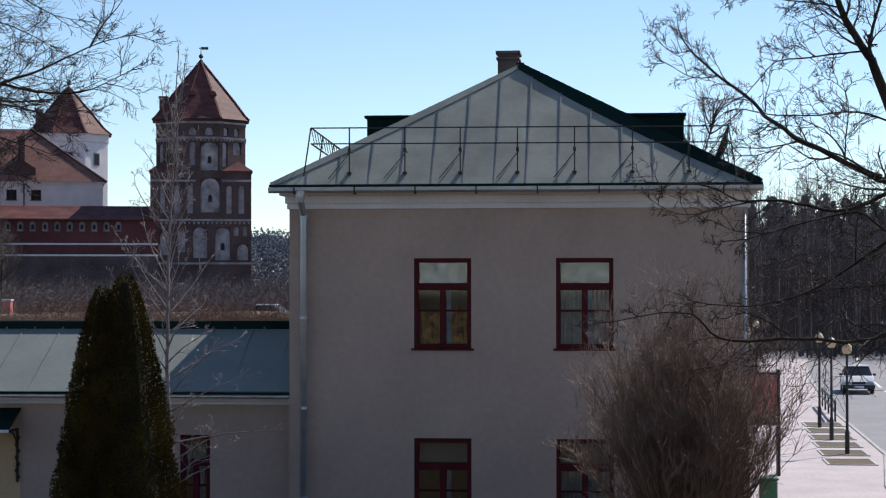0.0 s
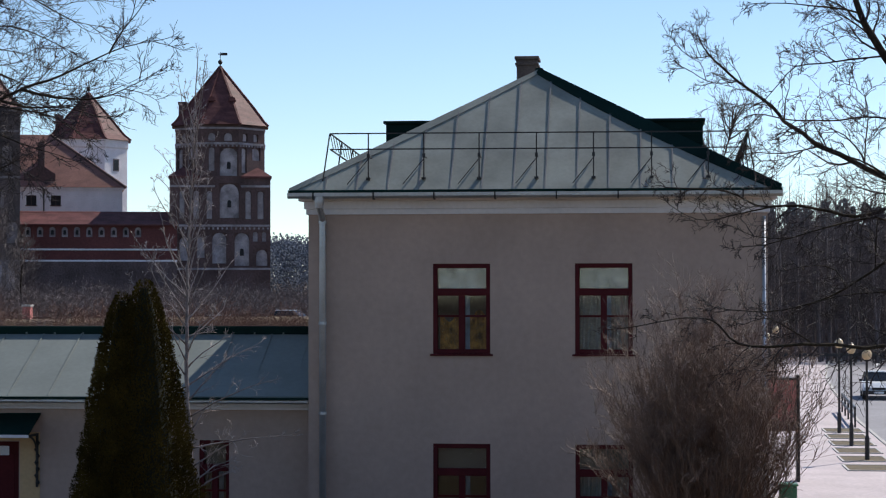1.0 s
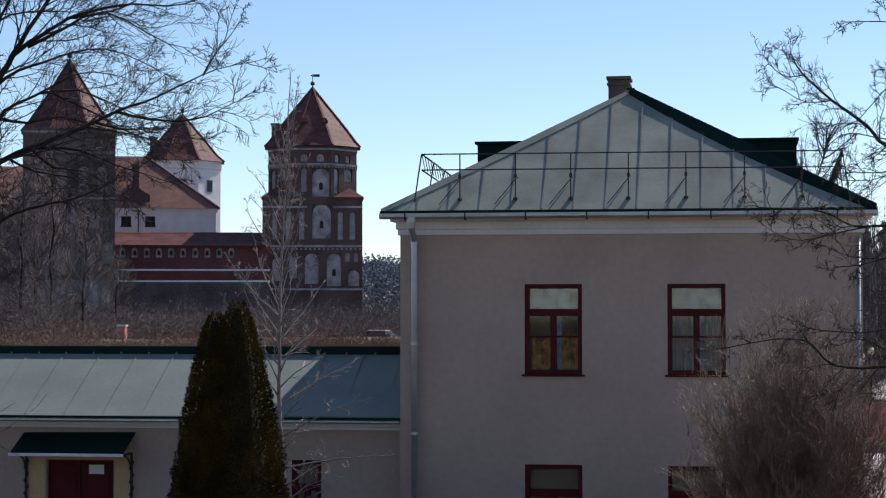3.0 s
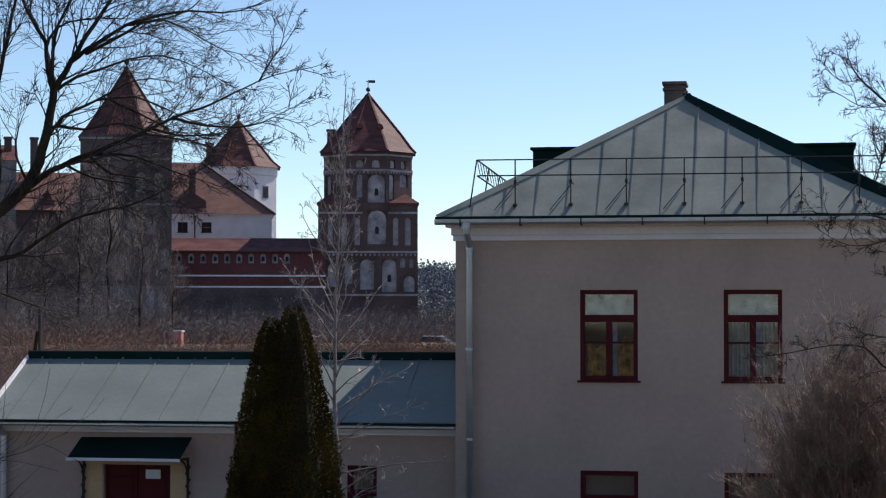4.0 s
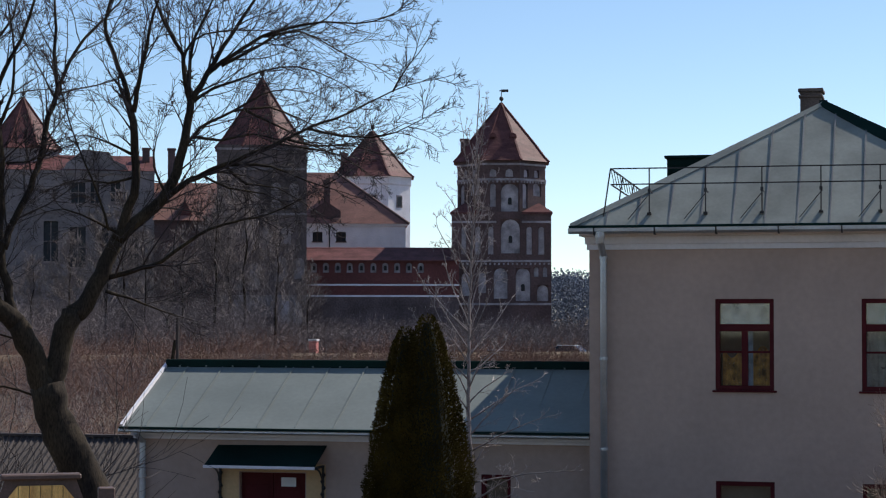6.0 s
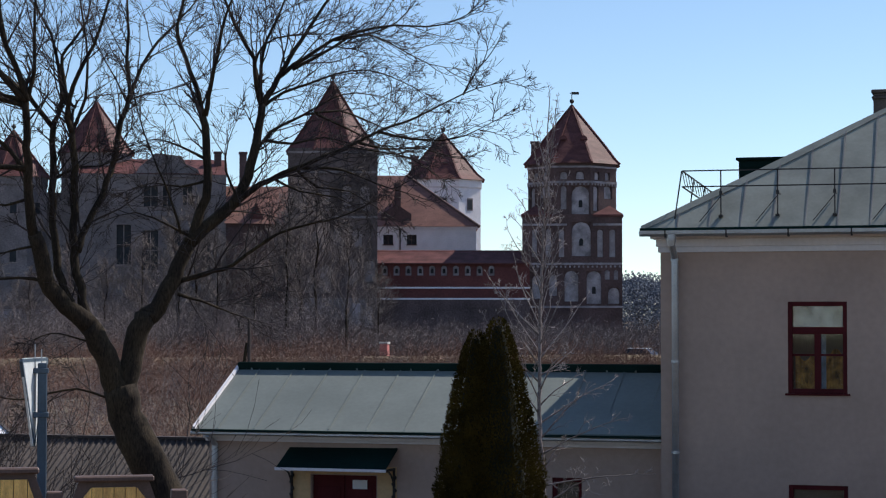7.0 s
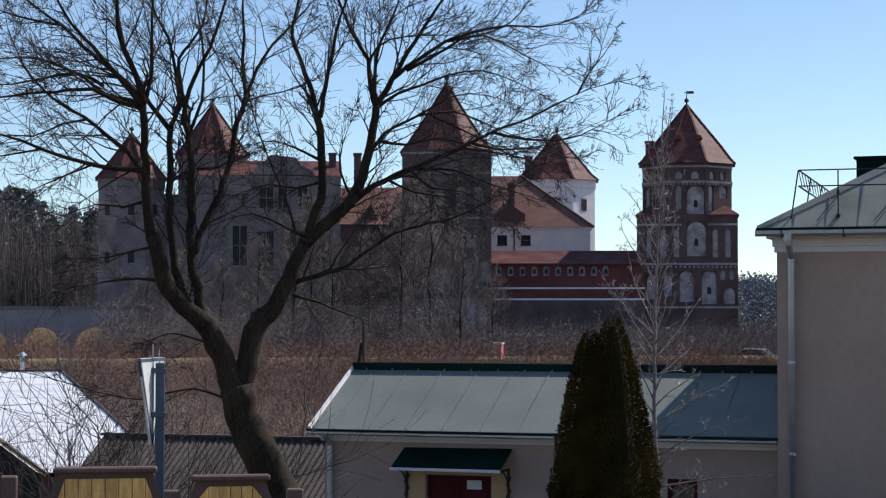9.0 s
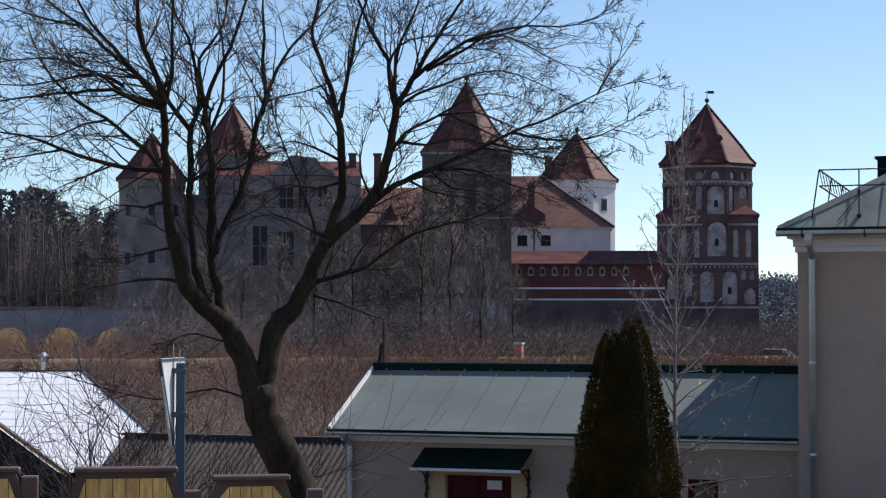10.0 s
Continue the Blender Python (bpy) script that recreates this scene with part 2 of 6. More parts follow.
def lathe(bm, profile, sides=12, at=(0, 0), turn=0.0):
    """Rings of radius and height round an upright axis."""
    rings = []
    for r, z in profile:
        rings.append([bm.verts.new((at[0] + max(r, 0.001) * math.cos(turn + 2 * math.pi * i / sides), at[1] + max(r, 0.001) * math.sin(turn + 2 * math.pi * i / sides), z)) for i in range(sides)])
    for p, q in zip(rings, rings[1:]):
        for i in range(sides):
            j = (i + 1) % sides
            bm.faces.new((p[i], p[j], q[j], q[i]))
    bm.faces.new(rings[0][::-1])
    bm.faces.new(rings[-1])
    return bm


def wall_cells(bm, x0, x1, z0, z1, y0, y1, holes):
    """A thick wall along x with openings (x0, x1, z0, z1) through it, as one closed piece."""
    xs = sorted({x0, x1, *[h[0] for h in holes], *[h[1] for h in holes]})
    zs = sorted({z0, z1, *[h[2] for h in holes], *[h[3] for h in holes]})
    vs = {}

    def vert(i, j, y):
        if (i, j, y) not in vs:
            vs[i, j, y] = bm.verts.new((xs[i], y, zs[j]))
        return vs[i, j, y]

    def full(i, j):
        if not (0 <= i < len(xs) - 1 and 0 <= j < len(zs) - 1):
            return False
        cx, cz = (xs[i] + xs[i + 1]) / 2, (zs[j] + zs[j + 1]) / 2
        return not any(h[0] < cx < h[1] and h[2] < cz < h[3] for h in holes)

    for i in range(len(xs) - 1):
        for j in range(len(zs) - 1):
            if not full(i, j):
                continue
            bm.faces.new([vert(i, j, y0), vert(i + 1, j, y0), vert(i + 1, j + 1, y0), vert(i, j + 1, y0)])
            bm.faces.new([vert(i, j, y1), vert(i, j + 1, y1), vert(i + 1, j + 1, y1), vert(i + 1, j, y1)])
            for di, dj, a, b in ((-1, 0, (i, j), (i, j + 1)), (1, 0, (i + 1, j + 1), (i + 1, j)), (0, -1, (i + 1, j), (i, j)), (0, 1, (i, j + 1), (i + 1, j + 1))):
                if not full(i + di, j + dj):
                    bm.faces.new([vert(*a, y0), vert(*b, y0), vert(*b, y1), vert(*a, y1)])
    return bm


def arch(x0, x1, z0, z1, n=6):
    """An outline with a round head."""
    r, cx = (x1 - x0) / 2, (x0 + x1) / 2
    return [(x0, z0), (x1, z0)] + [(cx + r * math.cos(math.pi * i / n), z1 - r + r * math.sin(math.pi * i / n)) for i in range(n + 1)]


def smooth(a, b, x):
    k = min(1.0, max(0.0, (x - a) / (b - a)))
    return k * k * (3 - 2 * k)


def ground_z(x, y):
    z = 4.4 - 3.4 * smooth(9, 29, y)
    z -= 1.0 * smooth(38, 52, y) * smooth(-40, 0, x) + 0.5 * smooth(38, 52, y) * (1 - smooth(-40, 0, x))
    z -= 0.6 * smooth(0.5, 3.0, x) * smooth(28, 34, y) * (1 - smooth(38, 52, y))
    far = 1 - smooth(-12, 2, x)
    z += far * (2.3 * smooth(60, 150, y) + 1.2 * smooth(150, 205, y))
    z += 6.0 * smooth(300, 900, y)
    return z

# ---- ground, road ----
def make_ground():
    xs = sorted({*[-60 + 2.5 * i for i in range(45)], *[-1500, -900, -600, -400, -300, -240, -200, -170, -140, -120, -100, -85, -70], *[60, 80, 110, 150, 220, 300, 450, 700, 1100, 1500]})
    ys = sorted({*[-20 + 2.0 * i for i in range(60)], *[105, 115, 125, 135, 145, 155, 165, 180, 195, 210, 240, 280, 340, 420, 520, 700, 1000, 1500, 2200, 3000], -200, -80, -40})
    verts = [(x, y, ground_z(x, y) + (0.05 * noise.noise((x * 0.3, y * 0.3, 0)) if x < 2 else 0.0)) for y in ys for x in xs]
    w = len(xs)
    faces = [(j * w + i, j * w + i + 1, (j + 1) * w + i + 1, (j + 1) * w + i) for j in range(len(ys) - 1) for i in range(w - 1)]
    g = raw("ground", verts, faces, M["grass"], smooth=True)
    return tagged(g, "dry brown grass ground falling from a rise to the road", "ground", kind="structure")


make_ground()


def ribbon(left, right, z, thick):
    bm = bmesh.new()
    n = len(left)
    for i in range(n - 1):
        slab(bm, [(*left[i], z), (*right[i], z), (*right[i + 1], z), (*left[i + 1], z)], thick)
    return bm


KERB = [(6.9, 40.0), (7.4, 57.0), (8.7, 67.4), (9.15, 87.0), (10.2, 109.0), (11.4, 128.0), (13.2, 148.0), (16.0, 170.0), (20.0, 200.0)]
ROAD_R = [(x + 7.2, y) for x, y in KERB]
road = part("road", ribbon(KERB, ROAD_R, 0.03, 0.3), M["asphalt"])
tagged(road, "grey sunlit asphalt road with white centre line", "road", kind="structure")
PAVE_L = [(2.6, 40.0), (2.7, 57.0), (3.2, 67.4), (3.9, 87.0), (5.2, 109.0), (7.4, 128.0), (9.5, 148.0), (12.4, 170.0), (16.6, 200.0)]
pav = part("pavement", ribbon(PAVE_L, [(x - 0.16, y) for x, y in KERB], 0.12, 0.3), M["paving"])
tagged(pav, "pale sunlit concrete pavement beside the road", "pavement", kind="structure")
pav2 = part("pavement_far_side", ribbon([(x + 0.2, y) for x, y in ROAD_R], [(x + 3.2, y) for x, y in ROAD_R], 0.12, 0.3), M["paving"])
tagged(pav2, "pale concrete pavement across the road", "pavement", kind="structure")


def along(line, s):
    for (x0, y0), (x1, y1) in zip(line, line[1:]):
        d = math.hypot(x1 - x0, y1 - y0)
        if s <= d:
            return (x0 + (x1 - x0) * s / d, y0 + (y1 - y0) * s / d), math.atan2(y1 - y0, x1 - x0)
        s -= d
    return line[-1], 1.5


def make_kerbs():
    k = thing("kerb", (7.0, 40.0, 0.0), "pale concrete kerb stones edging the road", "kerb", kind="structure")
    me = None
    for i in range(118):
        (x, y), a = along(KERB, 0.5 + i * 1.0)
        if me is None:
            ob = part("kerb_stone", boxes((-0.49, 0.49, 0.0, 0.15, -0.1, 0.16), bevel=0.015), M["kerb"])
            me = ob.data
        else:
            ob = new("kerb_stone", me)
        ob.parent = k
        ob.matrix_basis = pose(x - 7.0, y - 40.0, 0, 0, 0, math.degrees(a))
    bm = bmesh.new()
    mid = [((a[0] + b[0]) / 2, a[1]) for a, b in zip(KERB, ROAD_R)]
    for i in range(14):
        (x0, y0), _ = along(mid, 8 + i * 9.0)
        (x1, y1), _ = along(mid, 8 + i * 9.0 + 6.0)
        slab(bm, [(x0 - 0.07, y0, 0.036), (x0 + 0.07, y0, 0.036), (x1 + 0.07, y1, 0.036), (x1 - 0.07, y1, 0.036)], 0.01)
    part("road_marking", bm, M["white_line"], road, "white painted centre line")
    ORG[road] = Vector()


ORG[road] = Vector((0, 0, 0))
make_kerbs()

# ---- main building ----
FY = 34.4
GZ = 0.3
house = thing("main_building", (-2.0, FY, GZ), "two-storey tan plastered building with grey sheet-metal hipped roof", "building")
WX = ((-3.83, -2.81), (-1.31, -0.30))
WZ = ((4.88, 6.48), (1.69, 3.29))


def make_window(parent, x0, x1, z0, z1, y, sky_tint, warm, pale_panes=False):
    """A maroon casement: a fixed light above two sashes with a cross bar."""
    w, fr = x1 - x0, 0.075
    zt = z1 - 0.50
    bm = boxes((x0 - 0.01, x0 + fr, y - 0.03, y + 0.12, z0, z1), (x1 - fr, x1 + 0.01, y - 0.03, y + 0.12, z0, z1),
               (x0 + fr, x1 - fr, y - 0.028, y + 0.12, z1 - 0.08, z1), (x0 + fr, x1 - fr, y - 0.028, y + 0.12, z0, z0 + 0.08),
               (x0 + fr, x1 - fr, y - 0.025, y + 0.11, zt - 0.07, zt + 0.06), bevel=0.006)
    win = part("window", bm, M["maroon"], parent, "maroon wooden casement window")
    xm = (x0 + x1) / 2
    part("mullion", boxes((xm - 0.055, xm + 0.055, y - 0.02, y + 0.1, z0 + 0.08, zt - 0.07), bevel=0.006), M["maroon"], win)
    zm = z0 + 0.08 + (zt - 0.07 - z0 - 0.08) * 0.62
    for a, b in ((x0 + fr, xm - 0.055), (xm + 0.055, x1 - fr)):
        part("glazing_bar", boxes((a, b, y - 0.01, y + 0.06, zm - 0.018, zm + 0.018), bevel=0.004), M["maroon"], win)
        p = part("pane", boxes((a, b, y + 0.04, y + 0.046, z0 + 0.08, zt - 0.07)), M["glass"], win, "clear window glass")
        p.visible_shadow = False
    p = part("pane", boxes((x0 + fr, x1 - fr, y + 0.04, y + 0.046, zt + 0.06, z1 - 0.08)), M["glass"], win, "clear window glass")
    p.visible_shadow = False
    part("sill", boxes((x0 - 0.05, x1 + 0.05, y - 0.10, y + 0.02, z0 - 0.035, z0), bevel=0.008), M["maroon"], win)
    # panel painted with the tone that the upper glass reflects
    part("blind", boxes((x0 + 0.08, x1 - 0.08, y + 0.16, y + 0.17, zt + 0.02, z1 - 0.05)), M["curtain"] if sky_tint else M["room"], win, "panel behind the upper light, toned like its reflection")
    ca, cb = xm + 0.04, xm + 0.13
    part("curtain", boxes((ca, cb, y + 0.14, y + 0.17, z0 + 0.06, zt)), M["curtain"], win, "pale curtain edge")
    # wavy grey sheets added behind the sashes in place of pale reflections
    if pale_panes:
        for a, b in ((x0 + 0.08, xm - 0.03), (xm + 0.03, x1 - 0.08)):
            bm = bmesh.new()
            n = 14
            va = [bm.verts.new((a + (b - a) * k / n, y + 0.19 + 0.012 * math.sin(k * 2.4), z0 + 0.05)) for k in range(n + 1)]
            vb = [bm.verts.new((a + (b - a) * k / n, y + 0.19 + 0.012 * math.sin(k * 2.4), zt)) for k in range(n + 1)]
            for k in range(n):
                bm.faces.new((va[k], va[k + 1], vb[k + 1], vb[k]))
            part("lace_curtain", bm, M["pane_grey"], win, "pale grey sheet standing in for reflections in the panes")
    if warm:
        for a, b, top in ((x0 + 0.09, xm - 0.02, 0.62), (xm + 0.05, x1 - 0.09, 0.72)):
            bm = bmesh.new()
            n = 16
            va = [bm.verts.new((a + (b - a) * k / n, y + 0.30 + 0.03 * math.sin(k * 1.9 + a), z0 + 0.05)) for k in range(n + 1)]
            vb = [bm.verts.new((a + (b - a) * k / n, y + 0.30 + 0.03 * math.sin(k * 1.9 + a), z0 + top + 0.06 * math.sin(k * 0.5 + a * 3))) for k in range(n + 1)]
            for k in range(n):
                bm.faces.new((va[k], va[k + 1], vb[k + 1], vb[k]))
            part("low_curtain", bm, M["curtain_yellow"], win, "ochre gathered curtain across the lower sash", smooth=True)
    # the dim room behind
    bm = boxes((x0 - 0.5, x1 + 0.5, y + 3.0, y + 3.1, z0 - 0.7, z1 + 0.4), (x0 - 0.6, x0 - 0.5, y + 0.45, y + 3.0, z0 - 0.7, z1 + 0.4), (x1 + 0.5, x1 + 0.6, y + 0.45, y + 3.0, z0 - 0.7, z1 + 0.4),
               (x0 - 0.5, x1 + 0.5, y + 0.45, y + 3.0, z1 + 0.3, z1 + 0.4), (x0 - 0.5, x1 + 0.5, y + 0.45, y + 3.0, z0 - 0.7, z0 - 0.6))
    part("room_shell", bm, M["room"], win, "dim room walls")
    return win


bm = bmesh.new()
wall_cells(bm, -6.07, 2.05, GZ - 0.3, 7.7, FY, FY + 0.45, [(a, b, c, d) for a, b in WX for c, d in WZ])
part("front_wall", bm, M["plaster"], house, "tan plaster wall in shade")
for r in ((-6.07, -5.62, FY + 0.45, 47.0), (1.60, 2.05, FY + 0.45, 47.0), (-5.62, 1.60, 46.55, 47.0)):
    part("side_wall", boxes((*r, GZ - 0.3, 7.7)), M["plaster"], house)
for i, (a, b) in enumerate(WX):
    for j, (c, d) in enumerate(WZ):
        make_window(house, a, b, c, d, FY + 0.05, j == 0, i == 0 and j == 0, i == 1)
# cornice, in three stepped bands
for z0, z1, out in ((7.36, 7.46, 0.04), (7.46, 7.60, 0.07), (7.60, 7.735, 0.16)):
    o = out
    bm = boxes((-6.07 - o, 2.05 + o, FY - o, FY - 0.001, z0, z1), (-6.07 - o, -6.071, FY - 0.001, 47.0, z0, z1), (2.051, 2.05 + o, FY - 0.001, 47.0, z0, z1), bevel=0.008)
    part("cornice", bm, M["white_trim"], house, "white stepped cornice")
# roof
EX0, EX1, EY, EZ = -6.33, 2.26, 33.95, 7.78
AP = Vector((-2.055, 36.5, 10.115))
BK = 47.4
bm = bmesh.new()
slab(bm, [(EX0, EY, EZ), (EX1, EY, EZ), tuple(AP)], 0.05)
part("roof_slope", bm, M["tin"], house, "grey standing-seam sheet metal hip")
bm = bmesh.new()
slab(bm, [(EX0, EY, EZ), tuple(AP), (AP.x, BK, AP.z), (EX0, BK, EZ)], 0.05)
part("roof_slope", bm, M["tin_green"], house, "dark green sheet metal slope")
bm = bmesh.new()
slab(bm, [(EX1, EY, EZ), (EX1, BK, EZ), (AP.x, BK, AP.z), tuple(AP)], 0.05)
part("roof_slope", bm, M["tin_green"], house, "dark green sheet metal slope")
bm = solid(bmesh.new(), [(EX0 + 0.4, BK - 0.4, EZ - 0.06), (EX1 - 0.4, BK - 0.4, EZ - 0.06), (AP.x, BK - 0.4, AP.z - 0.06), (EX0 + 0.4, BK - 0.3, EZ - 0.06), (EX1 - 0.4, BK - 0.3, EZ - 0.06), (AP.x, BK - 0.3, AP.z - 0.06)], [(0, 1, 2), (3, 5, 4), (0, 3, 4, 1), (1, 4, 5, 2), (2, 5, 3, 0)])
part("gable_wall", bm, M["plaster"], house)
part("soffit", boxes((EX0 + 0.02, EX1 - 0.02, EY + 0.03, BK, 7.70, 7.728)), M["white_trim"], house)


def hip_z(x, y):
    return EZ + (y - EY) * (AP.z - EZ) / (AP.y - EY)


# standing seams, straight up the slope
x = -5.70
while x < 2.0:
    k = (x - EX0) / (AP.x - EX0) if x < AP.x else (EX1 - x) / (EX1 - AP.x)
    ye = EY + (AP.y - EY) * k
    if k > 0.08:
        bm = bmesh.new()
        bar(bm, (x, EY + 0.02, EZ + 0.021), (x, ye - 0.02, hip_z(x, ye) + 0.006), 0.024, 0.009)
        part("standing_seam", bm, M["seam"], house)
    x += 0.555
# sheet metal flashings along both hips, widest half way up
nrm = Vector((0, -(AP.z - EZ), AP.y - EY)).normalized()
# right flashing is near-black and widened to include the shadow beside it
for ex, mt, wide, lab in ((EX0, M["tin"], 0.14, "pale flashing along the hip"), (EX1, M["tin_green"], 0.25, "dark green flashing along the hip, its shadow band painted in")):
    bm = bmesh.new()
    a = Vector((ex, EY, EZ))
    run = (AP - a).normalized()
    inner = nrm.cross(run).normalized()
    if inner.x * (AP.x - ex) < 0:
        inner = -inner
    rows = []
    for i in range(13):
        k = i / 12
        p = a.lerp(AP, k)
        w = 0.05 + (wide - 0.05) * math.sin(math.pi * min(1.0, 0.06 + k * 0.9)) ** 0.7
        rows.append([bm.verts.new(q) for q in (p - inner * 0.02, p - inner * 0.02 + nrm * (0.03 if ex < AP.x else 0.065), p + inner * w + nrm * 0.018, p + inner * w + nrm * 0.004)])
    for r0, r1 in zip(rows, rows[1:]):
        for i in range(4):
            bm.faces.new((r0[i], r0[(i + 1) % 4], r1[(i + 1) % 4], r1[i]))
    bm.faces.new(rows[0])
    bm.faces.new(rows[-1][::-1])
    part("hip_flashing", bm, mt, house, lab)
bm = bmesh.new()
bar(bm, (AP.x, AP.y, AP.z + 0.02), (AP.x, BK, AP.z + 0.02), 0.14, 0.08)
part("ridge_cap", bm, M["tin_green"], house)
# gutter and downpipe
bm = bmesh.new()
prof = [(0.0, 0.0), (-0.02, -0.07), (-0.08, -0.10), (-0.13, -0.06), (-0.135, 0.0), (-0.12, 0.0), (-0.08, -0.07), (-0.03, -0.05)]
va = [bm.verts.new((EX0 - 0.02, EY + 0.0 + p, EZ - 0.055 + q)) for p, q in prof]
vb = [bm.verts.new((EX1 + 0.02, EY + 0.0 + p, EZ - 0.055 + q)) for p, q in prof]
for i in range(len(prof)):
    j = (i + 1) % len(prof)
    bm.faces.new((va[i], va[j], vb[j], vb[i]))
bm.faces.new(va)
bm.faces.new(vb[::-1])
# added dark strip draws the gutter's shadow line under the roof edge
drip = part("eave_strip", boxes((EX0 - 0.02, EX1 + 0.02, EY - 0.06, EY + 0.015, EZ - 0.05, EZ - 0.004)), M["tin_green"], house, "dark strip standing for the shadow line over the gutter")
gut = part("gutter", bm, M["zinc"], house, "zinc eaves gutter")
for i in range(8):
    xx = -5.9 + i * 1.07
    part("gutter_bracket", boxes((xx, xx + 0.025, EY - 0.145, EY + 0.02, EZ - 0.18, EZ - 0.055)), M["iron"], gut)
bm = bmesh.new()
lathe(bm, [(0.062, GZ), (0.062, 7.25), (0.062, 7.26)], 12, (-5.79, FY - 0.13))
dp = part("downpipe", bm, M["zinc"], house, "zinc downpipe", smooth=True)
bm = bmesh.new()
bar(bm, (-5.79, FY - 0.13, 7.25), (-5.79, EY - 0.06, 7.50), 0.12, 0.12, 8)
lathe(bm, [(0.065, 7.46), (0.085, 7.56), (0.09, 7.66)], 12, (-5.79, EY - 0.07))
part("downpipe_hopper", bm, M["zinc"], dp)
for z in (2.2, 3.8, 5.4, 7.2):
    bm = bmesh.new()
    lathe(bm, [(0.075, z), (0.075, z + 0.05)], 12, (-5.79, FY - 0.13))
    part("pipe_collar", bm, M["zinc"], dp)
bm = bmesh.new()
lathe(bm, [(0.035, GZ), (0.035, 7.3)], 10, (1.98, FY - 0.06))
part("downpipe", bm, M["zinc"], house, "zinc downpipe", smooth=True)
# chimney
bm = boxes((-2.70, -2.28, 39.8, 40.4, 9.6, 10.66), (-2.73, -2.25, 39.77, 40.43, 10.60, 10.66), (-2.74, -2.24, 39.76, 40.44, 10.72, 10.79), (-2.70, -2.28, 39.8, 40.4, 10.66, 10.72), bevel=0.012)
part("chimney", bm, M["brick_chimney"], house, "short sooty brick chimney with a cap")
# dormers on both side slopes
for x0, x1, y0, z1 in ((-5.43, -3.2, 40.0, 9.5), (-1.2, 1.09, 40.0, 9.5)):
    d = part("dormer", boxes((x0, x1, y0, y0 + 1.6, 8.2, z1 - 0.06), bevel=0.01), M["tin_green"], house, "dark green sheet metal box dormer")
    part("dormer_roof", boxes((x0 - 0.05, x1 + 0.05, y0 - 0.06, y0 + 1.66, z1 - 0.06, z1), bevel=0.01), M["tin_green"], d)
    for k in range(4):
        part("louvre", boxes((x0 + 0.03, x1 - 0.03, y0 - 0.02, y0 - 0.002, z1 - 0.20 - 0.14 * k, z1 - 0.12 - 0.14 * k)), M["tin_green"], d)


def make_roof_rail():
    r = thing("roof_railing", (-2.0, 34.3, 8.05), "thin dark iron safety railing along the roof edge", "railing")
    y, xl, xr, zt, zm = 34.14, -5.63, 1.70, 8.79, 8.51
    slope, left, right = (AP.z - EZ) / (AP.y - EY), (AP.z - EZ) / (AP.x - EX0), (AP.z - EZ) / (EX1 - AP.x)
    for z in (zt, zm):
        bm = bmesh.new()
        bar(bm, (xl, y, z), (xr, y, z - 0.02), 0.022, 0.022)
        part("rail", bm, M["iron"], r)
        for x in (xl, xr):
            for i in range(9):
                bm = bmesh.new()
                bar(bm, (x, y + i * 1.3, z - 0.056 * i), (x, y + (i + 1) * 1.3, z - 0.056 * (i + 1)), 0.022, 0.022)
                part("rail", bm, M["iron"], r)
    for x in (-5.64, -4.95, -3.96, -2.98, -1.97, -0.97, 0.04, 1.02, 1.70):
        if x < AP.x:
            base = EZ + min((y - EY) * slope, (x - EX0) * left) + 0.02
        else:
            base = EZ + min((y - EY) * slope, (EX1 - x) * right) + 0.02
        bm = bmesh.new()
        lean = -0.13 if x < -5.5 else 0.13 if x > 1.5 else 0.0
        bar(bm, (x + lean, y, base - 0.4 * abs(lean)), (x, y, zt), 0.022, 0.022)
        p = part("post", bm, M["iron"], r)
        if -5.5 < x < 1.5:
            bm = bmesh.new()
            bar(bm, (x, y, base + 0.42), (x, y + 0.40, base + 0.40), 0.02, 0.02)
            bar(bm, (x, y, base + 0.36), (x - 0.36, EY + 0.06, EZ + 0.10), 0.014, 0.014)
            box(bm, x - 0.035, x + 0.035, y - 0.05, y + 0.05, base - 0.01, base + 0.03)
            box(bm, x - 0.025, x + 0.025, y - 0.025, y + 0.025, base + 0.38, base + 0.45)
            part("brace", bm, M["iron"], p)
    for x, s in ((xl, (xl - EX0) * left), (xr, (EX1 - xr) * right)):
        lean = -0.09 if x < AP.x else 0.09
        for i in range(1, 9):
            bm = bmesh.new()
            yy, top = y + 1.3 * i, zt - 0.056 * i
            bar(bm, (x + lean, yy, EZ + s - 0.05), (x, yy, top), 0.022, 0.022)
            p = part("post", bm, M["iron"], r)
            for k in range(4):
                bm = bmesh.new()
                bar(bm, (x, yy - 1.3 + 0.325 * k, top + 0.056 * (1 - k / 4) - 0.01), (x, yy - 1.3 + 0.325 * (k + 1), top - 0.27 + 0.056 * (1 - k / 4) + 0.02), 0.012, 0.012)
                part("lattice_bar", bm, M["iron"], p)


make_roof_rail()

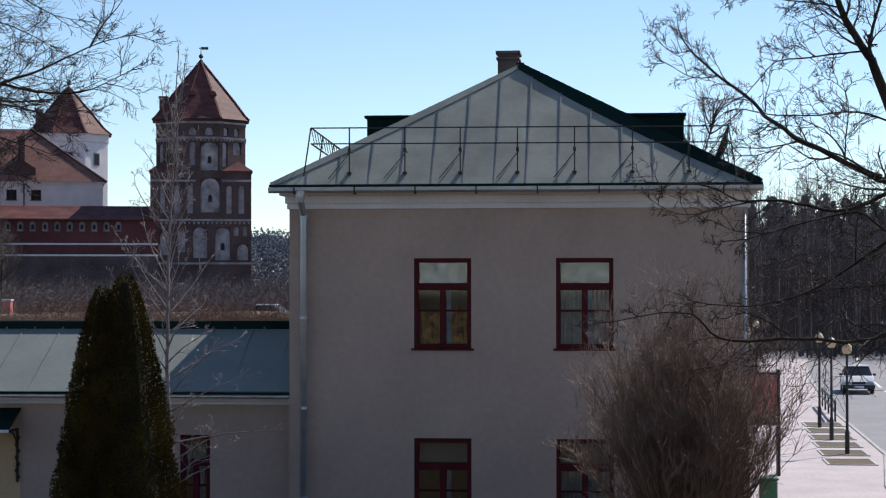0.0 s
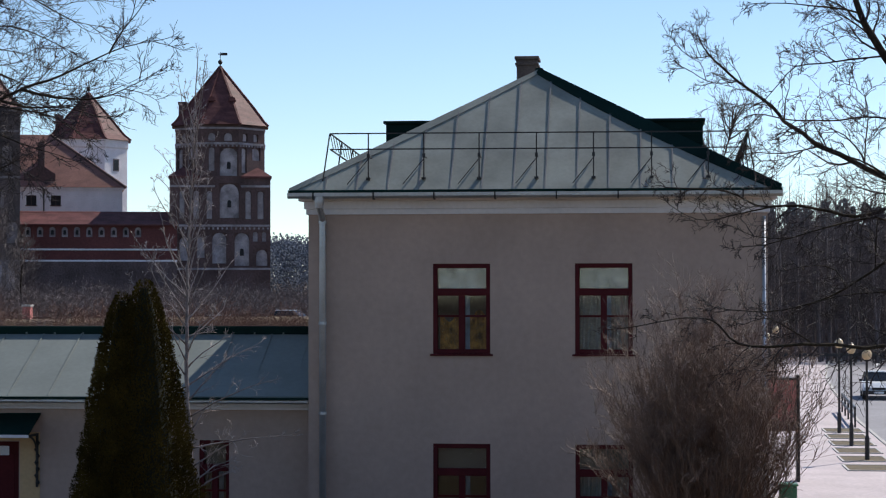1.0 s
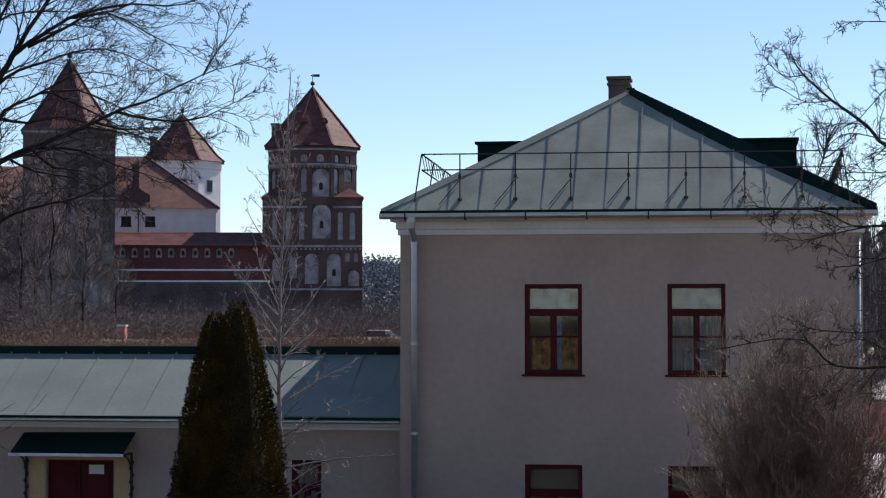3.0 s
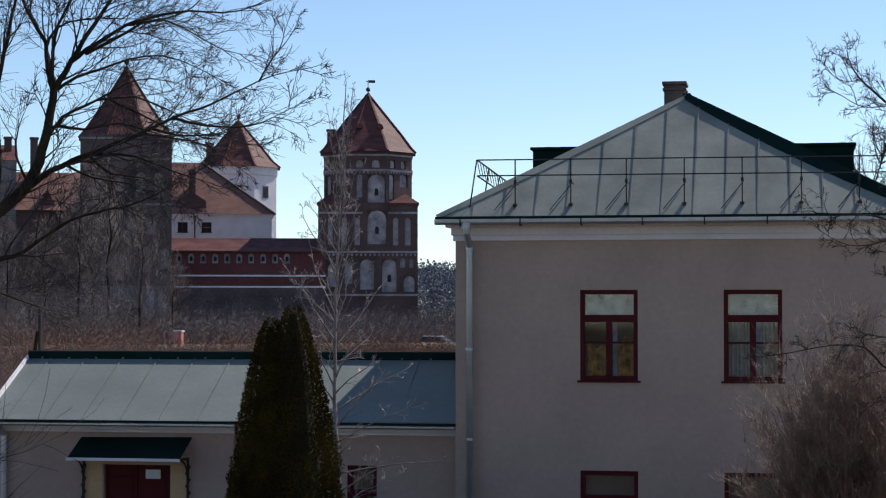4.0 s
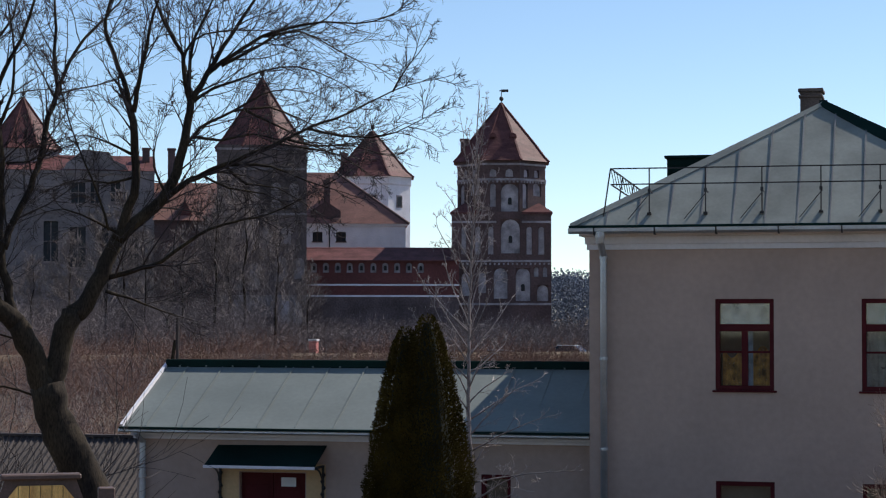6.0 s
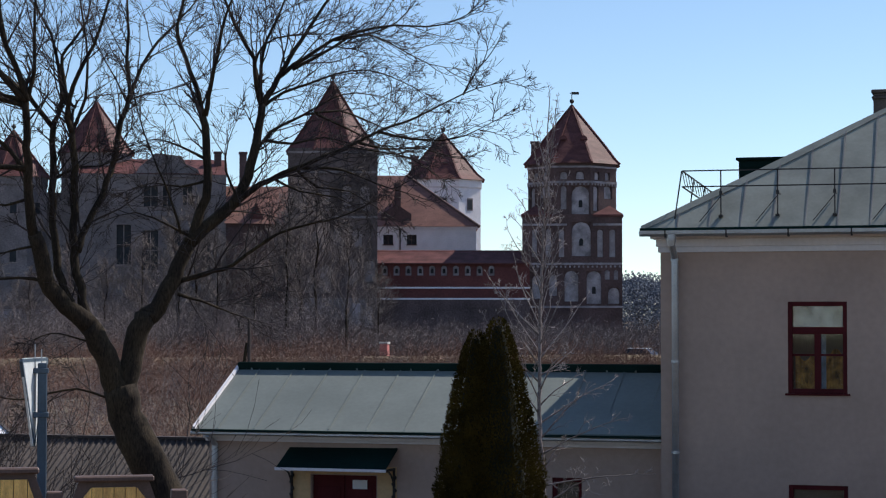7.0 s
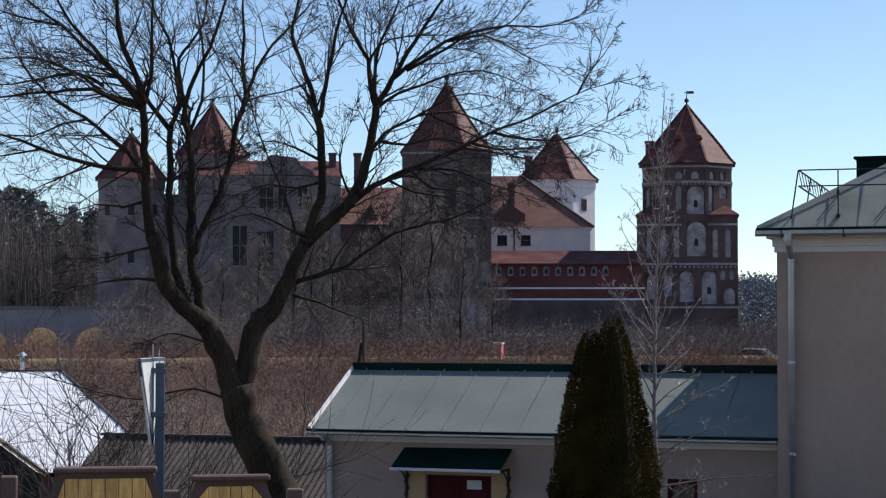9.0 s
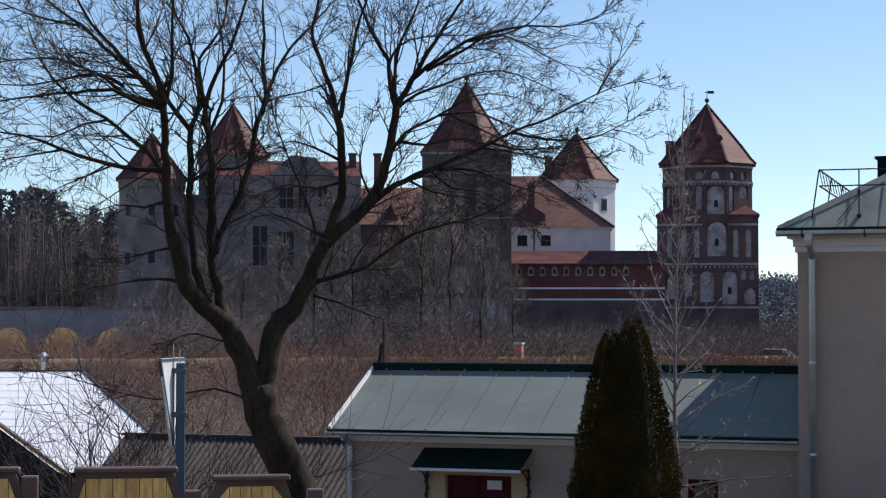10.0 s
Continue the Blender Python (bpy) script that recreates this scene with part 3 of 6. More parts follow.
# ---- annex ----
AY = 34.9
annex = thing("annex", (-10.5, AY, 0.9), "low tan annex with pale green sheet-metal roof", "building")
bm = bmesh.new()
wall_cells(bm, -14.95, -6.08, 0.7, 3.95, AY, AY + 0.4, [(-12.86, -11.56, 1.1, 3.23), (-8.18, -7.62, 1.7, 3.28)])
part("front_wall", bm, M["plaster"], annex, "tan plaster wall in shade")
for r in ((-14.95, -14.55, AY + 0.4, 38.4), (-14.55, -6.08, 38.0, 38.4)):
    part("side_wall", boxes((*r, 0.7, 3.95)), M["plaster"], annex)
RY, RZ = 36.7, 5.19
bm = solid(bmesh.new(), [(-14.95, AY, 3.95), (-14.95, 38.4, 3.95), (-14.95, RY, RZ - 0.12), (-14.6, AY, 3.95), (-14.6, 38.4, 3.95), (-14.6, RY, RZ - 0.12)], [(0, 1, 2), (3, 5, 4), (0, 2, 5, 3), (1, 4, 5, 2), (0, 3, 4, 1)])
part("gable_wall", bm, M["plaster"], annex)
bm = bmesh.new()
slab(bm, [(-15.12, 34.47, 4.07), (-6.08, 34.47, 4.11), (-6.08, RY, RZ), (-15.12, RY, RZ)], 0.05)
ro = part("roof_slope", bm, M["tin_pale"], annex, "pale green sheet-metal roof slope")
bm = bmesh.new()
slab(bm, [(-15.12, RY, RZ), (-6.08, RY, RZ), (-6.08, 38.9, 4.1), (-15.12, 38.9, 4.07)], 0.05)
part("roof_slope", bm, M["tin_pale"], annex, "pale green sheet-metal roof slope")
for i in range(12):
    xx = -14.62 + i * 0.745
    bm = bmesh.new()
    bar(bm, (xx, 34.5, 4.1 + 0.006), (xx, RY - 0.05, RZ - 0.008), 0.022, 0.009)
    part("standing_seam", bm, M["tin_pale"], ro)
bm = bmesh.new()
bar(bm, (-15.10, 34.47, 4.10), (-15.10, RY, RZ + 0.03), 0.06, 0.06)
part("verge_trim", bm, M["white_trim"], ro, "pale metal verge strip")
bm = boxes((-15.10, -6.08, RY - 0.07, RY + 0.07, RZ - 0.03, RZ + 0.13), bevel=0.02)
rc = part("ridge_cap", bm, M["tin_green"], annex, "dark green raised ridge cap")
for i in range(16):
    xx = -14.8 + i * 0.56
    part("ridge_clip", boxes((xx, xx + 0.03, RY - 0.085, RY - 0.06, RZ - 0.05, RZ + 0.01)), M["tin_pale"], rc)
part("eave_strip", boxes((-15.10, -6.08, 34.34, 34.50, 4.05, 4.085)), M["tin_green"], annex, "dark green drip edge")
part("eaves_board", boxes((-15.05, -6.08, 34.50, 34.56, 3.97, 4.05), bevel=0.005), M["tin_green"], annex, "dark green eaves edge")
part("gutter", boxes((-15.14, -6.08, 34.38, 34.47, 3.98, 4.05), bevel=0.02), M["zinc"], annex, "zinc gutter")
part("cornice", boxes((-15.0, -6.08, AY - 0.10, AY - 0.001, 3.84, 3.97), (-15.0, -6.08, AY - 0.22, AY - 0.101, 3.90, 3.97), bevel=0.006), M["white_trim"], annex, "white cornice board")
bm = bmesh.new()
lathe(bm, [(0.06, 0.9), (0.06, 3.8)], 12, (-14.80, AY - 0.1))
bar(bm, (-14.80, AY - 0.1, 3.78), (-14.80, 34.44, 3.98), 0.11, 0.11, 8)
dp = part("downpipe", bm, M["zinc"], annex, "zinc downpipe")
for z in (1.6, 3.1):
    bm = bmesh.new()
    lathe(bm, [(0.075, z), (0.075, z + 0.06)], 12, (-14.80, AY - 0.1))
    part("pipe_collar", bm, M["zinc"], dp)
# door, with a yellow surround and a canopy on brackets
door = part("door", boxes((-12.86, -12.23, AY + 0.10, AY + 0.16, 1.1, 3.23), (-12.22, -11.56, AY + 0.10, AY + 0.16, 1.1, 3.23), bevel=0.008), M["door_red"], annex, "closed brown-red double door")
for a in (-12.78, -12.14):
    for z0, z1 in ((1.3, 1.9), (2.1, 3.0)):
        part("door_panel", boxes((a, a + 0.47, AY + 0.085, AY + 0.099, z0, z1), bevel=0.006), M["door_red"], door)
part("notice", boxes((-12.06, -11.77, AY + 0.07, AY + 0.078, 2.97, 3.14)), M["paper"], door, "white paper notice on the door")
bm = bmesh.new()
bar(bm, (-12.20, AY + 0.03, 2.05), (-12.20, AY + 0.03, 2.25), 0.02, 0.02)
part("door_handle", bm, M["iron"], door)
part("door_surround", boxes((-13.28, -12.88, AY - 0.012, AY - 0.001, 1.0, 3.40), (-11.54, -11.16, AY - 0.012, AY - 0.001, 1.0, 3.40), (-12.88, -11.54, AY - 0.012, AY - 0.001, 3.25, 3.40)), M["plaster_yellow"], annex, "yellow painted surround")
bm = bmesh.new()
slab(bm, [(-13.30, 34.15, 3.40), (-11.14, 34.15, 3.42), (-11.14, AY - 0.01, 3.76), (-13.30, AY - 0.01, 3.74)], 0.03)
cn = part("canopy", bm, M["tin_green"], annex, "dark green sheet-metal canopy over the door")
part("canopy_fascia", boxes((-13.31, -11.13, 34.12, 34.15, 3.355, 3.41), bevel=0.004), M["white_trim"], cn, "pale front edge")
for xx in (-13.24, -11.20):
    bm = bmesh.new()
    bar(bm, (xx, 34.2, 3.37), (xx, AY - 0.02, 3.37), 0.04, 0.04)
    bar(bm, (xx, AY - 0.05, 2.40), (xx, AY - 0.05, 3.38), 0.04, 0.04)
    for k in range(7):
        lathe(bm, [(0.02, 2.45 + 0.12 * k), (0.045, 2.49 + 0.12 * k), (0.02, 2.53 + 0.12 * k)], 6, (xx + 0.012 * (-1) ** k, AY - 0.05))
    for k in range(5):
        a0, a1 = 1.57 * k / 5, 1.57 * (k + 1) / 5
        bar(bm, (xx, AY - 0.05 - 0.45 * (1 - math.cos(a0)), 2.95 + 0.40 * math.sin(a0)), (xx, AY - 0.05 - 0.45 * (1 - math.cos(a1)), 2.95 + 0.40 * math.sin(a1)), 0.025, 0.025)
    part("canopy_bracket", bm, M["iron"], cn, "dark wrought-iron bracket")
make_window(annex, -8.18, -7.62, 1.7, 3.28, AY + 0.08, False, False)
part("door_step", boxes((-13.1, -11.3, 33.8, AY - 0.002, 0.6, 1.08), bevel=0.02), M["kerb"], annex)

# ---- castle on the far rise ----
CZ = 3.0


def face_wall(parent, name, material, w, z0, z1, m, holes, depth=0.28):
    """A facing of brick with niches, on the plane that m places; x runs along it."""
    bm = bmesh.new()
    wall_cells(bm, -w / 2, w / 2, z0, z1, -depth, 0.0, holes)
    bmesh.ops.transform(bm, matrix=m, verts=bm.verts)
    return part(name, bm, material, parent)


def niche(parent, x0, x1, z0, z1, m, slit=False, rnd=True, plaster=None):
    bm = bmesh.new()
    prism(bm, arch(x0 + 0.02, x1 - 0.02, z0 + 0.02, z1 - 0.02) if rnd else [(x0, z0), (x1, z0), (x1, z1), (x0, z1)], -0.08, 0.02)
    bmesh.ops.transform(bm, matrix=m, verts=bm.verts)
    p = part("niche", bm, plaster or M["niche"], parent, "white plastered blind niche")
    if slit:
        cx, cz = (x0 + x1) / 2, z0 + (z1 - z0) * 0.42
        bm = bmesh.new()
        prism(bm, arch(cx - 0.22, cx + 0.22, cz - 0.45, cz + 0.4), -0.14, -0.081)
        bmesh.ops.transform(bm, matrix=m, verts=bm.verts)
        part("loophole", bm, M["dark_hole"], p, "dark loophole")


def oct_roof(parent, profile, material, sides=8, turn=22.5):
    k = 1 / math.cos(math.pi / sides)
    bm = bmesh.new()
    lathe(bm, [(r * k, z) for r, z in profile], sides, turn=radians(turn))
    ro = part("roof", bm, material, parent, "steep clay-tiled spire roof")
    for i in range(sides):
        a = radians(turn) + 2 * math.pi * i / sides
        bm = bmesh.new()
        for (r0, z0), (r1, z1) in zip(profile, profile[1:]):
            bar(bm, (r0 * k * math.cos(a), r0 * k * math.sin(a), z0 + 0.05), (r1 * k * math.cos(a), r1 * k * math.sin(a), z1 + 0.05), 0.24, 0.2)
        part("hip_tiles", bm, material, ro)
    return ro


def dormer_vent(parent, x, y, z, s=0.45):
    bm = bmesh.new()
    prism(bm, [(x - s, z), (x + s, z), (x + s * 0.7, z + s * 0.8), (x, z + s * 1.2), (x - s * 0.7, z + s * 0.8)], y - 0.6, y + 1.2)
    part("roof_vent", bm, M["tile"], parent, "small tiled roof vent")


def make_front_tower():
    t = thing("castle_tower", (-49.9, 223.5, CZ), "dark red brick castle tower with white niches and tiled spire", "tower", "castle towers", rz=12.6, own=True)
    o = -CZ
    h = 5.85
    part("base_body", boxes((-h + 0.3, h - 0.3, 0.0, 2 * h, 0, 18.9 + o)), M["castle_brick"], t, "dark red brick base")
    fm = Matrix.Translation((0, 0.02, o))
    mid = [(-0.07, 2.19, 13.97, 18.0), (-3.12, -2.46, 13.85, 17.15), (-1.59, -0.93, 13.85, 17.15), (2.92, 3.59, 13.83, 17.12), (4.32, 5.05, 13.82, 17.11), (-4.71, -4.12, 13.86, 17.16)]
    low = [(-0.93, 0.73, 8.64, 12.26), (1.66, 3.39, 8.37, 12.25), (4.18, 5.50, 8.37, 10.27), (-2.72, -1.79, 9.30, 11.74), (3.78, 4.38, 11.20, 12.38), (4.85, 5.38, 11.19, 12.37), (-4.71, -3.52, 8.97, 11.74)]
    face_wall(t, "brick_facing", M["castle_brick"], 2 * h, 3.0, 18.9, fm, mid + low)
    for i, q in enumerate(mid + low):
        niche(t, *q, fm, slit=i in (0, 7))
    part("side_facing", boxes((-h, -h + 0.3, 0.0, 2 * h, 0, 18.9 + o)), M["castle_brick"], t)
    part("side_facing", boxes((h - 0.3, h, 0.0, 2 * h, 0, 18.9 + o)), M["castle_brick"], t)
    for x0, x1, z in ((-h, -0.6, 17.55), (2.4, h, 17.55), (-h, h, 12.95), (-h, h, 7.9)):
        part("string_course", boxes((x0, x1, -0.36, -0.27, z + o, z + 0.24 + o)), M["niche"], t, "pale string course")
    n = 22
    for i in range(n):
        x = -h + 0.3 + i * (2 * h - 0.6) / (n - 1)
        part("dentil", boxes((x - 0.1, x + 0.1, -0.36, -0.27, 12.62 + o, 12.86 + o)), M["niche"], t)
    # upper octagon
    r = 5.25
    k = 1 / math.cos(math.pi / 8)
    bm = bmesh.new()
    lathe(bm, [((r - 0.28) * k, 18.5 + o), ((r - 0.28) * k, 25.1 + o)], 8, (0, h), radians(22.5))
    part("upper_body", bm, M["castle_brick"], t, "octagonal dark brick storey")
    s = 2 * r * math.tan(math.pi / 8)
    cell = {0: [(-0.07, 2.06, 18.72, 22.28), (-1.35, -0.65, 19.52, 22.30), (0.46, 1.39, 23.07, 24.0), (-1.4, -0.6, 23.07, 24.0)],
            45: [(-1.7, -0.85, 19.36, 22.26), (0.1, 1.45, 20.87, 22.38), (-1.5, -0.7, 23.05, 23.97), (0.3, 1.1, 23.05, 23.97)],
            -45: [(-0.1, 1.5, 20.92, 22.45), (-1.75, -1.0, 19.22, 22.2), (0.3, 1.1, 23.07, 24.0), (-1.3, -0.5, 23.07, 24.0)],
            90: [(-0.6, 0.6, 19.4, 22.2)], -90: [(-0.6, 0.6, 19.4, 22.2)], 135: [], -135: [], 180: []}
    for a, hs in cell.items():
        m = Matrix.Translation((0, h, o)) @ Matrix.Rotation(radians(a), 4, "Z") @ Matrix.Translation((0, -r + 0.28, 0))
        face_wall(t, "brick_facing", M["castle_brick"], s, 18.5, 25.1, m, hs)
        for i, q in enumerate(hs):
            niche(t, *q, m, slit=(a == 0 and i == 0))
        for z, hh in ((22.62, 0.26), (24.45, 0.22)):
            bm = boxes((-s / 2 - 0.04, s / 2 + 0.04, -0.38, -0.27, z, z + hh))
            bmesh.ops.transform(bm, matrix=m, verts=bm.verts)
            part("string_course", bm, M["niche"], t, "pale frieze band")
        for i in range(9):
            x = -s / 2 + 0.25 + i * (s - 0.5) / 8
            bm = boxes((x - 0.11, x + 0.11, -0.36, -0.275, 22.38, 22.60))
            bmesh.ops.transform(bm, matrix=m, verts=bm.verts)
            part("dentil", bm, M["niche"], t)
    for sx in (-1, 1):
        bm = solid(bmesh.new(), [(sx * 6.0, -0.4, 18.85 + o), (sx * 2.4, -0.4, 18.85 + o), (sx * 6.0, 3.6, 18.85 + o), (sx * 4.4, 1.4, 20.0 + o), (sx * 6.0, -0.4, 18.6 + o), (sx * 2.4, -0.4, 18.6 + o), (sx * 6.0, 3.6, 18.6 + o)],
                   [(0, 1, 3), (0, 3, 2), (1, 2, 3), (4, 6, 5), (0, 4, 5, 1), (0, 2, 6, 4), (1, 5, 6, 2)])
        part("broach_roof", bm, M["tile"], t, "small tiled corner slope")
    ro = oct_roof(t, [(5.72, 25.0 + o), (5.2, 25.55 + o), (4.1, 27.1 + o), (0.06, 32.3 + o)], M["tile"])
    ro.location = (0, h, 0)
    dormer_vent(t, 1.4, h - 3.2, 27.9 + o)
    dormer_vent(t, -1.0, h - 3.2, 27.9 + o)
    bm = boxes((-4.9, -3.95, 4.0, 5.0, 25.2 + o, 27.6 + o), (-5.0, -3.85, 3.9, 5.1, 27.6 + o, 27.9 + o), bevel=0.05)
    part("chimney", bm, M["castle_brick"], t, "brick chimney")
    finial_at(t, h, 32.3 + o, True)


def finial_at(parent, y, z, vane):
    bm = bmesh.new()
    lathe(bm, [(0.10, z - 0.3), (0.09, z + 0.2), (0.06, z + 0.3), (0.24, z + 0.42), (0.28, z + 0.6), (0.2, z + 0.78), (0.05, z + 0.9), (0.04, z + 1.75)], 10, (0, y))
    f = part("finial", bm, M["iron"], parent, "dark ball finial")
    if vane:
        part("weather_vane", boxes((0.06, 0.85, y - 0.03, y + 0.03, z + 1.4, z + 1.72), (-0.25, -0.06, y - 0.03, y + 0.03, z + 1.5, z + 1.62)), M["iron"], f)
    return f


make_front_tower()


def make_gate_tower():
    t = thing("castle_gate_tower", (-75.58, 211.9, CZ), "tall dark brick gate tower with steep tiled spire", "tower", "castle towers", rz=19.6, own=True)
    o, h = -CZ, 5.16
    part("body", boxes((-h + 0.28, h - 0.28, 0.0, 2 * h, 0, 26.3 + o)), M["gate_brick"], t, "dark red brick body")
    fm = Matrix.Translation((0, 0.02, o))
    ns = [(2.22, 3.40, 14.80, 16.89), (3.66, 4.95, 10.88, 13.36), (1.44, 3.00, 10.56, 13.49), (-1.57, -0.13, 9.58, 12.84), (-3.53, -2.22, 9.57, 12.84), (-4.38, -3.20, 14.80, 17.09), (-2.22, -0.78, 14.80, 17.09),
          (0.07, 1.18, 14.80, 17.09), (-3.85, -2.87, 19.05, 22.00), (-1.57, -0.26, 19.05, 22.00), (1.04, 2.22, 19.05, 22.00), (3.13, 4.31, 19.05, 22.00)]
    face_wall(t, "brick_facing", M["gate_brick"], 2 * h, 9.0, 26.3, fm, ns)
    for q in ns:
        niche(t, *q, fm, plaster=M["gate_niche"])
    part("side_facing", boxes((-h, -h + 0.27, 0.0, 2 * h, 0, 26.3 + o)), M["gate_brick"], t)
    part("side_facing", boxes((h - 0.27, h, 0.0, 2 * h, 0, 26.3 + o)), M["gate_brick"], t)
    # plastered foot with the gateway
    bm = bmesh.new()
    wall_cells(bm, -h, h, 3.0, 9.0, -0.6, 0.0, [(-1.9, 1.9, 3.0, 6.5)])
    bmesh.ops.transform(bm, matrix=fm, verts=bm.verts)
    part("gate_facing", bm, M["castle_grey"], t, "worn plaster round the gateway")
    for x0 in (-4.6, -3.2, 2.3, 3.7):
        part("niche", boxes((x0, x0 + 0.9, -0.64, -0.56, 5.6 + o, 8.4 + o)), M["niche"], t)
    part("gateway", boxes((-1.9, 1.9, -0.05, 0.01, 0, 6.4 + o)), M["dark_hole"], t, "dark gateway")
    for z in (18.2, 23.4, 25.7):
        part("string_course", boxes((-h - 0.03, h + 0.03, -0.36, -0.265, z + o, z + 0.25 + o)), M["castle_grey"], t)
    ro = oct_roof(t, [(5.45, 26.1 + o), (4.5, 27.3 + o), (2.5, 30.4 + o), (1.2, 32.6 + o), (0.05, 34.6 + o)], M["tile"])
    ro.location = (0, h, 0)
    dormer_vent(t, 0.6, h - 3.0, 28.6 + o)
    finial_at(t, h, 34.6 + o, False)


make_gate_tower()


def make_round_tower(name, label, at, rz, r, z_eave, z_tip, wall_m, group, chim, wins, vane=False):
    t = thing(name, (*at, CZ), label, "tower", group, rz=rz, own=True)
    o = -CZ
    k = 1 / math.cos(math.pi / 8)
    bm = bmesh.new()
    lathe(bm, [(r * k, 0), (r * k, z_eave - 1.2 + o), (r * k * 1.03, z_eave - 1.0 + o), (r * k * 1.03, z_eave + 0.1 + o)], 8, turn=radians(22.5))
    part("body", bm, wall_m, t)
    oct_roof(t, [(r * 1.1, z_eave + o), (r * 0.92, z_eave + 0.8 + o), (r * 0.62, z_eave + (z_tip - z_eave) * 0.42 + o), (0.05, z_tip + o)], M["tile"])
    for a in (0, 45, -45):
        for z in wins:
            m = Matrix.Rotation(radians(a), 4, "Z") @ Matrix.Translation((0, -r, o))
            bm = boxes((-0.55, 0.55, -0.06, 0.02, z, z + 1.7))
            bmesh.ops.transform(bm, matrix=m, verts=bm.verts)
            p = part("window", bm, M["gate_niche"], t)
            bm = boxes((-0.4, 0.4, -0.09, -0.061, z + 0.15, z + 1.55))
            bmesh.ops.transform(bm, matrix=m, verts=bm.verts)
            part("pane", bm, M["dark_pane"], p)
    dormer_vent(t, 0.3, -r * 0.62, z_eave + 1.9 + o)
    if chim:
        part("chimney", boxes((-r * 0.85, -r * 0.85 + 1.0, -1.0, 0.0, z_eave + o, z_eave + 3.2 + o), (-r * 0.85 - 0.1, -r * 0.85 + 1.1, -1.1, 0.1, z_eave + 3.2 + o, z_eave + 3.5 + o), bevel=0.04), M["castle_brick"], t, "brick chimney")
    finial_at(t, 0, z_tip + o, vane)
    return t


make_round_tower("castle_tower", "white plastered castle tower with a tiled spire", (-76.16, 259.0), 16.4, 5.2, 25.75, 32.38, M["castle_white"], "castle towers", True, (21.5,))
make_round_tower("castle_tower", "pale grey castle tower with dark windows and tiled spire", (-112.7, 226.0), 26.8, 4.35, 27.6, 34.36, M["castle_grey"], "castle towers", False, (22.2, 16.0, 10.0))
make_round_tower("castle_tower", "grey castle tower behind bare branches, tiled roof", (-120.9, 219.5), 28.9, 4.1, 24.3, 30.25, M["castle_grey"], "castle towers", False, (19.5, 13.5))


def make_wing():
    w = thing("castle_wing", (-70.3, 229.5, CZ), "white castle wing under a steep orange tiled roof", "building", rz=17.0, own=True)
    o = -CZ
    bm = bmesh.new()
    wall_cells(bm, -14.0, 6.8, 5.0 + o, 18.0 + o, 0.0, 0.6, [(-4.65, -3.45, 15.8 + o, 17.0 + o), (-1.75, -0.55, 15.8 + o, 17.0 + o)])
    part("end_wall", boxes((6.2, 6.8, 0.6, 11.5, 5.0 + o, 18.0 + o)), M["castle_white"], w)
    part("wall", bm, M["castle_white"], w, "white plastered wall")
    for x in (-4.65, -1.75):
        p = part("window", boxes((x, x + 1.2, 0.25, 0.32, 15.8 + o, 17.0 + o)), M["dark_hole"], w, "dark window")
        part("window_bar", boxes((x + 0.57, x + 0.63, 0.2, 0.249, 15.8 + o, 17.0 + o)), M["castle_brick"], p)
        part("window_sill", boxes((x - 0.1, x + 1.3, -0.12, 0.05, 15.68 + o, 15.8 + o)), M["castle_brick"], p)
    part("downpipe", boxes((-2.65, -2.5, -0.15, -0.002, 5 + o, 18 + o)), M["iron"], w)
    z0, z1 = 18.0 + o, 24.75 + o
    bm = solid(bmesh.new(), [(-14.4, -0.5, z0), (7.2, -0.5, z0), (7.2, 12.0, z0), (-14.4, 12.0, z0), (-14.4, 5.8, z1), (-1.8, 5.8, z1)], [(0, 1, 5, 4), (1, 2, 5), (2, 3, 4, 5), (3, 0, 4), (0, 3, 2, 1)])
    r = part("roof", bm, M["tile_orange"], w, "weathered orange clay tile roof")
    bm = bmesh.new()
    bar(bm, (-1.8, 5.8, z1), (7.2, -0.5, z0), 0.3, 0.3)
    part("hip_tiles", bm, M["castle_brick"], r)
    part("chimney", boxes((-3.3, -2.5, 1.8, 2.6, 19.0 + o, 23.6 + o), (-3.4, -2.4, 1.7, 2.7, 23.0 + o, 23.3 + o), bevel=0.04), M["castle_brick"], w)
    bm = bmesh.new()
    prism(bm, [(-4.9, 18.2 + o), (-1.2, 18.2 + o), (-1.2, 19.6 + o), (-3.0, 20.8 + o), (-4.9, 19.6 + o)], 0.2, 3.5)
    part("dormer", bm, M["castle_brick"], w, "dark brick dormer")
    part("eaves_cornice", boxes((-14.2, 7.0, -0.25, 0.0, 17.7 + o, 18.0 + o)), M["castle_white"], w)


make_wing()


